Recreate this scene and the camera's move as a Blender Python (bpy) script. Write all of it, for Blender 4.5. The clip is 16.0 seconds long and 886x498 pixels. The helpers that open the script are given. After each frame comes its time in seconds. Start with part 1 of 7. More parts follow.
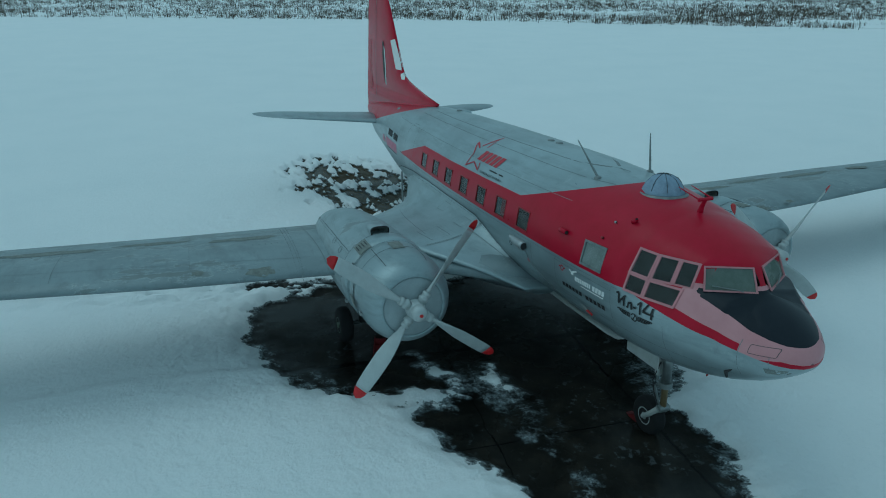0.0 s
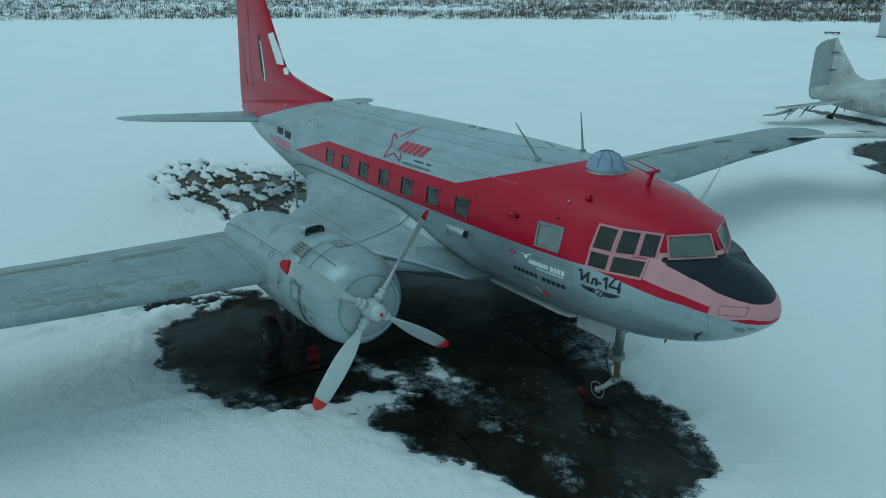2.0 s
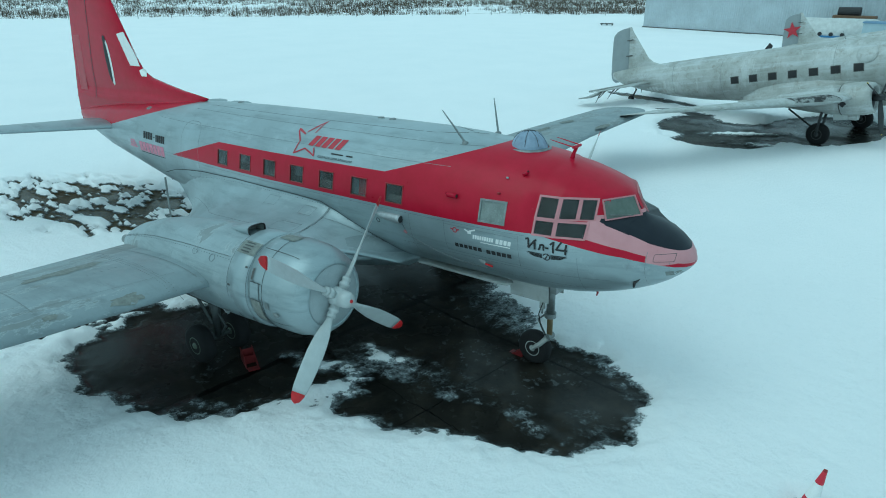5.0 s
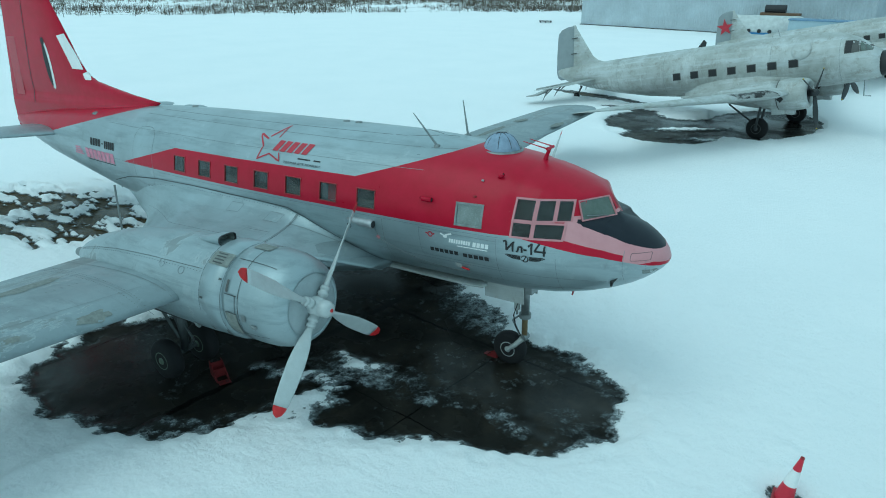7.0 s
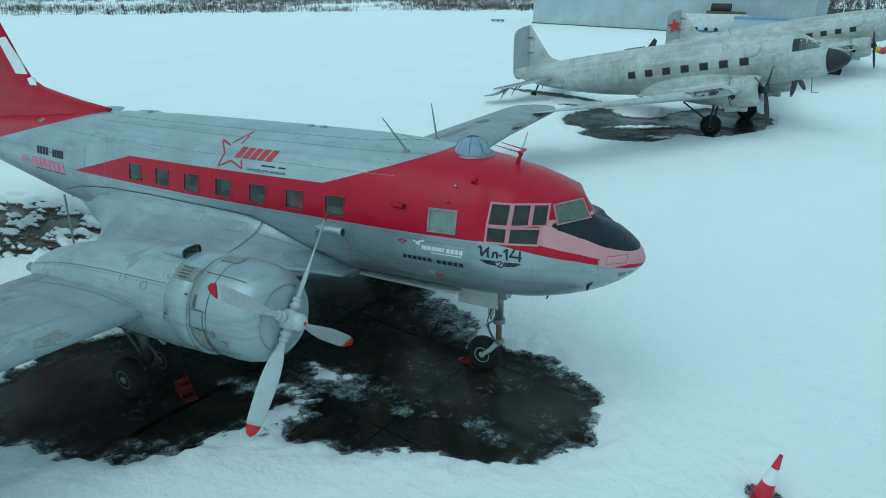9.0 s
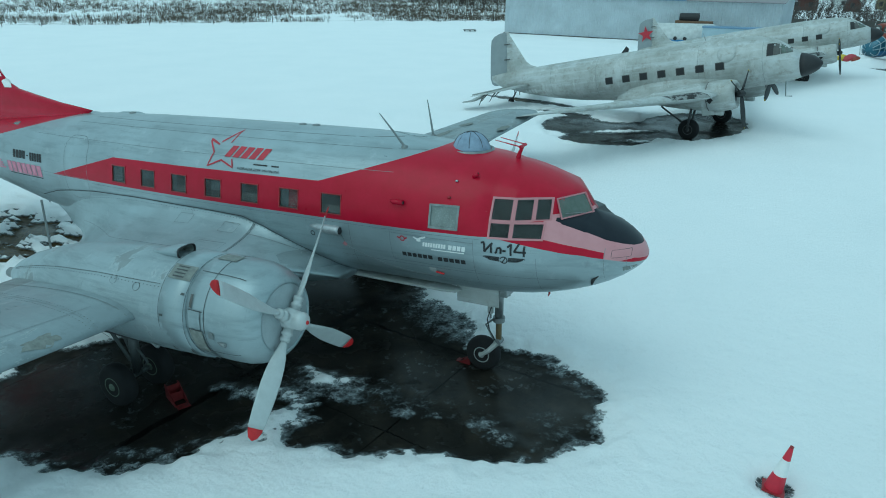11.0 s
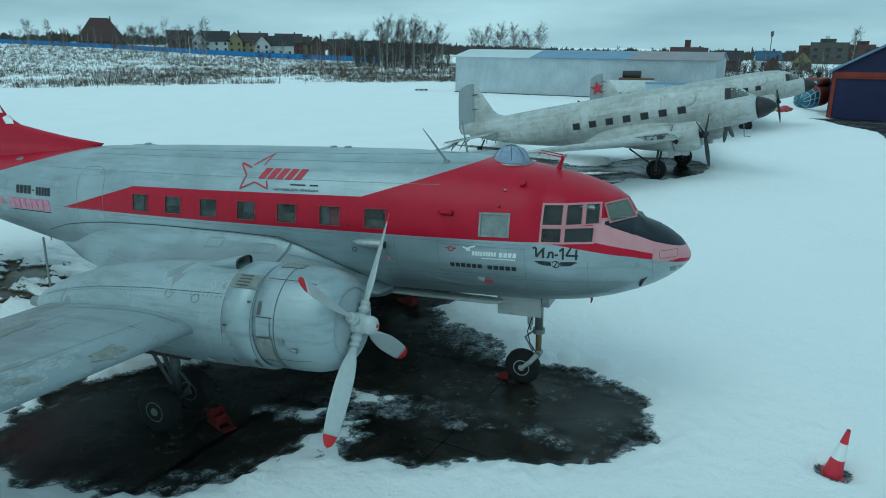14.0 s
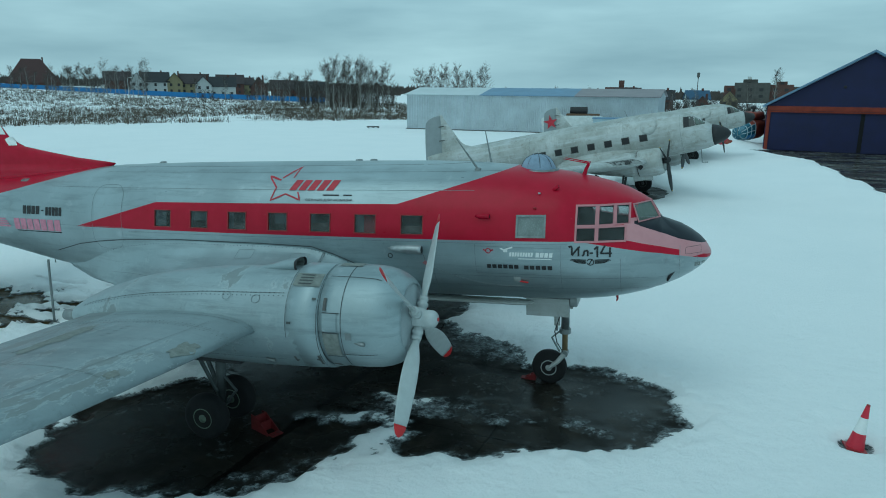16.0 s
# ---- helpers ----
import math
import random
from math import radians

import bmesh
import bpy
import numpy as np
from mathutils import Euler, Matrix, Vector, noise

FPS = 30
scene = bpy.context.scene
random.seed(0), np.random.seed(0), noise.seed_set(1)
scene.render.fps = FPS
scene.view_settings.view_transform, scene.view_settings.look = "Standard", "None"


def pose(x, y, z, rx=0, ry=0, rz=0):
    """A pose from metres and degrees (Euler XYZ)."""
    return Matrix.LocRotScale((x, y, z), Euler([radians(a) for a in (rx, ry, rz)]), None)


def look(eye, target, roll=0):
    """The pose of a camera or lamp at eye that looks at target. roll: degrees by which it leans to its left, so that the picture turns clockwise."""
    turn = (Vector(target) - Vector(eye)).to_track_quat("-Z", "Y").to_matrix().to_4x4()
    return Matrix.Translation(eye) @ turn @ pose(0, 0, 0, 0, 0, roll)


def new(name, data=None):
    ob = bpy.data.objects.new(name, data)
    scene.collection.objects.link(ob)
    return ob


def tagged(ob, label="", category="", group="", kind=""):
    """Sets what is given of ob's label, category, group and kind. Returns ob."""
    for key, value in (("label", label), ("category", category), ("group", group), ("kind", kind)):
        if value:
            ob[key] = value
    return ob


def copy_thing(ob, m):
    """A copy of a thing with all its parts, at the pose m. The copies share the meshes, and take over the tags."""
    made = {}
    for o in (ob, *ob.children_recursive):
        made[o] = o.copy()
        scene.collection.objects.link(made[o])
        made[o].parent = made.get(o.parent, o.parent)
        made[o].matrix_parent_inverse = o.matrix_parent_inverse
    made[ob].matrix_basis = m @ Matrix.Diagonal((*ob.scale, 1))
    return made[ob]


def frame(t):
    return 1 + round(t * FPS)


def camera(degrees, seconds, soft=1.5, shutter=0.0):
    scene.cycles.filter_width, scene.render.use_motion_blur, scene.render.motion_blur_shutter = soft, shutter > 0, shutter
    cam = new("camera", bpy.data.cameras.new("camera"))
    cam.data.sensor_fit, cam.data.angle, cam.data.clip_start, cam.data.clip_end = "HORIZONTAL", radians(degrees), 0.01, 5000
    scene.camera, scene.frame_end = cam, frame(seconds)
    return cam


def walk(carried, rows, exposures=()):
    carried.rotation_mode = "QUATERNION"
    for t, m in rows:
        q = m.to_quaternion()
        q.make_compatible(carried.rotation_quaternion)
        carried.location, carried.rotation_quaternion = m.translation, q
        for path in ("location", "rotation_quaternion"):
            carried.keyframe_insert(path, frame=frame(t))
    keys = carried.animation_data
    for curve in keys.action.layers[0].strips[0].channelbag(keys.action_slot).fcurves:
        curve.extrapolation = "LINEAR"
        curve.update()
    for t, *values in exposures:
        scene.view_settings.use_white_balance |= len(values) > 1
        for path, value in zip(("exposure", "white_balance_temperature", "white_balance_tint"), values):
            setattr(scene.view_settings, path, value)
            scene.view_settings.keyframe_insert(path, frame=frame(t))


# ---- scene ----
cam = camera(65.0, 16.0, 1.0)
PATH = [
    (0, (10.116, -7.528, 7.934), (8.386, -6.85, 7.194), 0.2),
    (0.5, (9.79, -7.685, 7.818), (8.099, -6.915, 7.08), 0.1),
    (1, (9.496, -8.004, 7.754), (7.852, -7.138, 7.014), 0.0),
    (1.5, (9.236, -8.377, 7.699), (7.64, -7.427, 6.957), 0.1),
    (2, (8.979, -8.87, 7.66), (7.45, -7.816, 6.917), 0.1),
    (2.5, (8.758, -9.356, 7.635), (7.305, -8.201, 6.892), 0.2),
    (3, (8.543, -9.864, 7.633), (7.167, -8.618, 6.889), 0.3),
    (3.5, (8.337, -10.295, 7.621), (7.028, -8.98, 6.876), 0.5),
    (4, (8.172, -10.663, 7.628), (6.918, -9.296, 6.881), 0.4),
    (6.5, (7.431, -11.385, 7.713), (6.378, -9.86, 6.96), 0.6),
    (7, (7.293, -11.401, 7.732), (6.267, -9.859, 6.977), 0.6),
    (7.5, (7.201, -11.419, 7.743), (6.197, -9.862, 6.989), 0.6),
    (8, (7.085, -11.396, 7.758), (6.11, -9.822, 7.001), 0.6),
    (8.5, (6.978, -11.373, 7.765), (6.032, -9.781, 7.009), 0.7),
    (9, (6.878, -11.331, 7.77), (5.96, -9.723, 7.013), 0.7),
    (9.5, (6.78, -11.312, 7.765), (5.886, -9.691, 7.008), 0.8),
    (12, (5.978, -11.756, 7.116), (5.144, -10.072, 6.433), 0.6),
    (12.5, (5.745, -11.951, 6.978), (4.924, -10.249, 6.324), 0.5),
    (13, (5.453, -12.175, 6.835), (4.655, -10.449, 6.214), 0.6),
    (13.5, (5.183, -12.405, 6.732), (4.41, -10.658, 6.141), 0.6),
    (14, (4.884, -12.681, 6.61), (4.149, -10.907, 6.051), 0.6),
    (14.5, (4.578, -12.963, 6.484), (3.884, -11.165, 5.952), 0.6),
    (15, (4.206, -13.278, 6.332), (3.553, -11.456, 5.828), 0.6),
    (15.5, (3.849, -13.581, 6.191), (3.229, -11.741, 5.714), 0.6),
    (16, (3.469, -13.935, 6.08), (2.877, -12.078, 5.631), 0.5),
]
EXPOSURES = [
    (0, -1.03, 5000, -18), (1.5, -0.70, 5130, -17), (2.0, -0.66, 5160, -17), (3.5, -0.33, 5250, -17), (7, -0.10, 5250, -17), (8.0, -0.03, 5250, -17), (8.5, -0.17, 5250, -17), (9.5, -0.25, 5250, -17), (12.5, -0.28, 5200, -17), (16, -0.52, 5250, -17),
]
walk(cam, [(t, look(eye, target, roll)) for t, eye, target, roll in PATH], EXPOSURES)

# ---- light ----
SUN_EL, SUN_AZ = 38.0, 200.0
world = bpy.data.worlds.new("overcast")
scene.world = world
world.use_nodes = True
wn, wl = world.node_tree.nodes, world.node_tree.links
wn.clear()
w_out = wn.new("ShaderNodeOutputWorld")
w_bg = wn.new("ShaderNodeBackground")
w_sky = wn.new("ShaderNodeTexSky")
w_sky.sky_type, w_sky.sun_disc = "NISHITA", False
w_sky.sun_elevation, w_sky.sun_rotation = radians(SUN_EL), radians(SUN_AZ)
w_sky.dust_density, w_sky.air_density = 4.0, 1.0
w_tc = wn.new("ShaderNodeTexCoord")
w_map = wn.new("ShaderNodeMapping")
w_map.inputs["Scale"].default_value = (1.2, 1.2, 7.0)
w_noise = wn.new("ShaderNodeTexNoise")
w_noise.inputs["Scale"].default_value, w_noise.inputs["Detail"].default_value = 2.2, 5.0
w_ramp = wn.new("ShaderNodeValToRGB")
w_ramp.color_ramp.elements[0].position, w_ramp.color_ramp.elements[0].color = 0.34, (5.3, 6.6, 7.3, 1)
w_ramp.color_ramp.elements[1].position, w_ramp.color_ramp.elements[1].color = 0.7, (8.6, 10.0, 10.5, 1)
w_mix = wn.new("ShaderNodeMix")
w_mix.data_type = "RGBA"
w_mix.inputs[0].default_value = 0.85
wl.new(w_tc.outputs["Generated"], w_map.inputs[0])
wl.new(w_map.outputs[0], w_noise.inputs["Vector"])
wl.new(w_noise.outputs["Fac"], w_ramp.inputs[0])
wl.new(w_sky.outputs[0], w_mix.inputs[6])
wl.new(w_ramp.outputs[0], w_mix.inputs[7])
wl.new(w_mix.outputs[2], w_bg.inputs[0])
w_bg.inputs[1].default_value = 0.1
wl.new(w_bg.outputs[0], w_out.inputs[0])
sun_data = bpy.data.lights.new("sun", "SUN")
sun_data.energy, sun_data.angle, sun_data.color = 0.6, radians(40), (1.0, 0.97, 0.92)
sun = new("sun", sun_data)
sun.matrix_world = look((0, 0, 60), (18, 26, 0))


# ---- materials ----
def material(name, build):
    m = bpy.data.materials.new(name)
    m.use_nodes = True
    build(NodeKit(m))
    return m


class NodeKit:
    """Short ways to wire a node material."""

    def __init__(self, m):
        self.n, self.l = m.node_tree.nodes, m.node_tree.links
        self.bsdf = self.n["Principled BSDF"]
        self.tc = self.n.new("ShaderNodeTexCoord")
        self.obj = self.tc.outputs["Object"]

    def plug(self, socket, value):
        if isinstance(value, (int, float)):
            socket.default_value = value
        elif isinstance(value, tuple):
            socket.default_value = value if len(value) == 4 or socket.type == "VECTOR" else (*value, 1)
        else:
            self.l.new(value, socket)

    def math(self, op, a, b=0.0, c=0.0):
        n = self.n.new("ShaderNodeMath")
        n.operation = op
        for i, v in enumerate((a, b, c)):
            self.plug(n.inputs[i], v)
        return n.outputs[0]

    def noise(self, scale, detail=4.0, rough=0.55, stretch=(1, 1, 1), vec=None):
        mp = self.n.new("ShaderNodeMapping")
        mp.inputs["Scale"].default_value = stretch
        self.l.new(vec or self.obj, mp.inputs[0])
        n = self.n.new("ShaderNodeTexNoise")
        n.inputs["Scale"].default_value, n.inputs["Detail"].default_value, n.inputs["Roughness"].default_value = scale, detail, rough
        self.l.new(mp.outputs[0], n.inputs["Vector"])
        return n.outputs["Fac"]

    def ramp(self, fac, lo, hi, a=0.0, b=1.0):
        n = self.n.new("ShaderNodeMapRange")
        self.plug(n.inputs[0], fac)
        for i, v in enumerate((lo, hi, a, b)):
            n.inputs[i + 1].default_value = v
        return n.outputs[0]

    def mix(self, fac, a, b):
        n = self.n.new("ShaderNodeMix")
        n.data_type = "RGBA"
        self.plug(n.inputs[0], fac)
        self.plug(n.inputs[6], a)
        self.plug(n.inputs[7], b)
        return n.outputs[2]

    def xyz(self, vec=None):
        n = self.n.new("ShaderNodeSeparateXYZ")
        self.l.new(vec or self.obj, n.inputs[0])
        return n.outputs[0], n.outputs[1], n.outputs[2]

    def bump(self, height, strength=0.3, distance=0.02):
        n = self.n.new("ShaderNodeBump")
        n.inputs["Strength"].default_value, n.inputs["Distance"].default_value = strength, distance
        self.plug(n.inputs["Height"], height)
        self.l.new(n.outputs[0], self.bsdf.inputs["Normal"])

    def set(self, color=None, rough=None, metal=None, spec=None):
        for key, value in (("Base Color", color), ("Roughness", rough), ("Metallic", metal), ("Specular IOR Level", spec)):
            if value is not None:
                self.plug(self.bsdf.inputs[key], value)


def simple(name, color, rough=0.6, metal=0.0, vary=0.25, scale=8.0, bump=0.1):
    def build(k):
        a, b = k.noise(scale, 6), k.noise(scale * 9, 3)
        f = k.math("ADD", k.math("MULTIPLY", a, 0.7), k.math("MULTIPLY", b, 0.3))
        dark = tuple(c * (1 - vary) for c in color)
        light = tuple(min(1.0, c * (1 + vary)) for c in color)
        k.set(k.mix(k.ramp(f, 0.3, 0.7), dark, light), k.ramp(b, 0.2, 0.8, max(0.02, rough - 0.08), min(1.0, rough + 0.08)), metal)
        if bump:
            k.bump(b, bump, 0.004)
    return material(name, build)


def piecewise(k, x, knots):
    """z as a broken line of x through the knots."""
    (x0, z0), (x1, z1) = knots[0], knots[1]
    slope = (z1 - z0) / (x1 - x0)
    total = k.math("MULTIPLY_ADD", x, slope, z0 - slope * x0)
    for (xa, za), (xb, zb) in zip(knots[1:], knots[2:]):
        s = (zb - za) / (xb - xa)
        over = k.math("MAXIMUM", k.math("SUBTRACT", x, xa), 0.0)
        total = k.math("MULTIPLY_ADD", over, s - slope, total)
        slope = s
    return total


RED, PINK, NAVY = (0.35, 0.001, 0.020), (0.52, 0.25, 0.27), (0.010, 0.013, 0.020)
RED_B = (0.43, 0.003, 0.032)
SILVER = (0.352, 0.415, 0.438)


def silver_base(k, gain=1.0):
    """Weathered silver lacquer: grime in streaks, chalky patches."""
    big, mid, fine = k.noise(0.7, 5), k.noise(3.0, 6, 0.65), k.noise(40, 3)
    streak = k.noise(2.2, 5, 0.6, (0.35, 1, 3.0))
    c = k.mix(k.ramp(big, 0.3, 0.7), tuple(v * 0.82 for v in SILVER), tuple(v * 1.12 for v in SILVER))
    c = k.mix(k.ramp(streak, 0.50, 0.72, 0, 0.5), c, (0.19, 0.225, 0.235))
    c = k.mix(k.ramp(mid, 0.6, 0.72, 0, 0.3), c, (0.55, 0.61, 0.63))
    grime = k.noise(5.5, 8, 0.75, (1, 1, 0.5))
    c = k.mix(k.ramp(grime, 0.58, 0.78, 0, 0.45), c, (0.145, 0.16, 0.16))
    c = k.mix(k.ramp(fine, 0.62, 0.75, 0, 0.25), c, (0.2, 0.21, 0.2))
    run = k.noise(1.3, 8, 0.8, (0.25, 1, 4.0))
    c = k.mix(k.ramp(run, 0.56, 0.7, 0, 0.4), c, (0.15, 0.17, 0.17))
    c = k.mix(k.ramp(k.noise(11, 9, 0.85, (0.6, 1, 1)), 0.6, 0.68, 0, 0.3), c, (0.48, 0.54, 0.56))
    hsv = k.n.new("ShaderNodeHueSaturation")
    hsv.inputs["Value"].default_value = gain
    k.l.new(c, hsv.inputs["Color"])
    return hsv.outputs[0], big, mid, fine


def build_livery(k):
    x, y, z = k.xyz()
    c, big, mid, fine = silver_base(k, 1.02)
    red = k.mix(k.ramp(mid, 0.3, 0.75), RED, RED_B)
    red = k.mix(k.ramp(k.noise(9, 6, 0.7), 0.7, 0.8, 0, 0.35), red, PINK)
    lower = piecewise(k, x, [(-9.6, 3.28), (2.2, 3.27), (3.97, 2.95), (4.6, 2.80)])
    upper = piecewise(k, x, [(-9.6, 3.28), (-7.18, 3.89), (-1.33, 3.93), (1.0, 4.60), (1.2, 6.0)])
    band = k.math("MULTIPLY", k.math("GREATER_THAN", z, lower), k.math("LESS_THAN", z, upper))
    band = k.math("MULTIPLY", band, k.math("GREATER_THAN", x, -9.6))
    tail_line = piecewise(k, x, [(-17, 3.0), (-9.2, 4.66), (-9.0, 6.5)])
    tail = k.math("GREATER_THAN", z, tail_line)
    both = k.math("MAXIMUM", band, tail)
    c = k.mix(both, c, red)
    # faded pink below the windscreen and on the nose cap
    stripe = piecewise(k, x, [(2.2, 3.30), (2.9, 3.30), (3.97, 3.05), (4.6, 2.86)])
    pink = k.math("MULTIPLY", k.math("GREATER_THAN", x, 2.98), k.math("GREATER_THAN", z, stripe))
    pink = k.math("MULTIPLY", pink, k.math("LESS_THAN", z, 3.64))
    tip = piecewise(k, x, [(3.9, 2.90), (4.2, 2.895), (4.6, 2.945)])
    cap = k.math("MULTIPLY", k.math("GREATER_THAN", x, 3.97), k.math("GREATER_THAN", z, k.math("MAXIMUM", tip, lower)))
    c = k.mix(k.math("MAXIMUM", pink, cap), c, k.mix(k.ramp(mid, 0.3, 0.7), PINK, (0.58, 0.30, 0.32)))
    # anti-glare panel
    edge = piecewise(k, x, [(3.0, 3.585), (3.2, 3.53), (3.95, 3.235), (4.37, 3.11), (4.6, 3.04)])
    navy = k.math("MULTIPLY", k.math("GREATER_THAN", z, edge), k.math("GREATER_THAN", x, 3.16))
    navy = k.math("MULTIPLY", navy, k.math("LESS_THAN", z, 3.585))
    c = k.mix(navy, c, k.mix(k.ramp(mid, 0.3, 0.7), NAVY, (0.016, 0.02, 0.028)))
    k.set(c, k.ramp(mid, 0.2, 0.8, 0.25, 0.42), k.math("MULTIPLY", k.math("SUBTRACT", 1.0, both), 0.45), k.ramp(both, 0, 1, 0.5, 0.24))
    k.bump(k.noise(1.6, 3), 0.25, 0.012)


def build_silver(k):
    c, big, mid, fine = silver_base(k)
    k.set(c, k.ramp(mid, 0.2, 0.8, 0.34, 0.52), 0.5)
    k.bump(k.noise(1.6, 3), 0.25, 0.012)


def build_wing(k, gain=0.74):
    c, big, mid, fine = silver_base(k, gain)
    x, y, z = k.xyz()
    chalk = k.noise(0.9, 9, 0.72, (1.6, 0.6, 1))
    worn = k.math("ADD", chalk, k.ramp(x, -4.2, -5.6, 0.0, 0.07 if gain < 0.9 else 0.0))
    c = k.mix(k.ramp(worn, 0.57, 0.6, 0, 0.55), c, (0.20, 0.215, 0.205))
    rim = k.math("MULTIPLY", k.ramp(worn, 0.555, 0.57), k.ramp(worn, 0.585, 0.57))
    c = k.mix(k.math("MULTIPLY", rim, 0.4), c, (0.52, 0.57, 0.58))
    c = k.mix(k.ramp(k.noise(3.0, 8, 0.8, (0.3, 1.4, 1)), 0.54, 0.7, 0, 0.4), c, (0.17, 0.19, 0.19))
    k.set(c, k.ramp(mid, 0.2, 0.8, 0.36, 0.56), 0.3)
    k.bump(k.math("ADD", chalk, k.noise(1.6, 3)), 0.2, 0.01)


def build_red(k):
    mid = k.noise(3, 6, 0.65)
    red = k.mix(k.ramp(mid, 0.3, 0.75), RED, RED_B)
    red = k.mix(k.ramp(k.noise(9, 6, 0.7), 0.7, 0.8, 0, 0.35), red, PINK)
    k.set(red, 0.25, None, 0.2)
    k.bump(mid, 0.15, 0.01)


def build_glass(k):
    grime = k.noise(6, 7, 0.75)
    k.set(k.mix(k.ramp(grime, 0.4, 0.65), (0.60, 0.67, 0.66), (0.22, 0.25, 0.24)), k.ramp(grime, 0.4, 0.7, 0.04, 0.22), 0.0)
    k.bsdf.inputs["Transmission Weight"].default_value = 0.92
    k.bsdf.inputs["IOR"].default_value = 1.3
    k.bump(k.noise(5, 3), 0.08, 0.01)


def build_old(k):
    """Dull stained aluminium: cloudy oxide, brown streaks, pale scrubbed bands."""
    cloud, mid, fine = k.noise(0.6, 6, 0.65), k.noise(2.6, 8, 0.75), k.noise(25, 4, 0.7)
    streak = k.noise(1.1, 8, 0.75, (0.2, 1, 2.8))
    c = k.mix(k.ramp(cloud, 0.36, 0.64), (0.33, 0.34, 0.315), (0.52, 0.54, 0.53))
    c = k.mix(k.ramp(streak, 0.5, 0.62, 0, 0.75), c, (0.56, 0.59, 0.60))
    c = k.mix(k.ramp(mid, 0.52, 0.66, 0, 0.6), c, (0.25, 0.23, 0.19))
    c = k.mix(k.ramp(k.noise(0.9, 8, 0.8, (1.6, 1, 0.5)), 0.55, 0.63, 0, 0.55), c, (0.62, 0.64, 0.63))
    c = k.mix(k.ramp(k.noise(7, 7, 0.85), 0.58, 0.72, 0, 0.5), c, (0.17, 0.165, 0.145))
    k.set(c, k.ramp(fine, 0.2, 0.8, 0.45, 0.7), 0.15)
    k.bump(k.math("ADD", mid, fine), 0.15, 0.01)


def build_screen(k):
    # pale green base colour stands in for reflection and light through the cockpit
    gleam = k.noise(3, 6, 0.7)
    k.set(k.mix(k.ramp(gleam, 0.3, 0.7), (0.22, 0.29, 0.24), (0.40, 0.46, 0.42)), 0.12, 0.0)
    k.bsdf.inputs["Transmission Weight"].default_value = 0.55
    k.bsdf.inputs["IOR"].default_value = 1.3


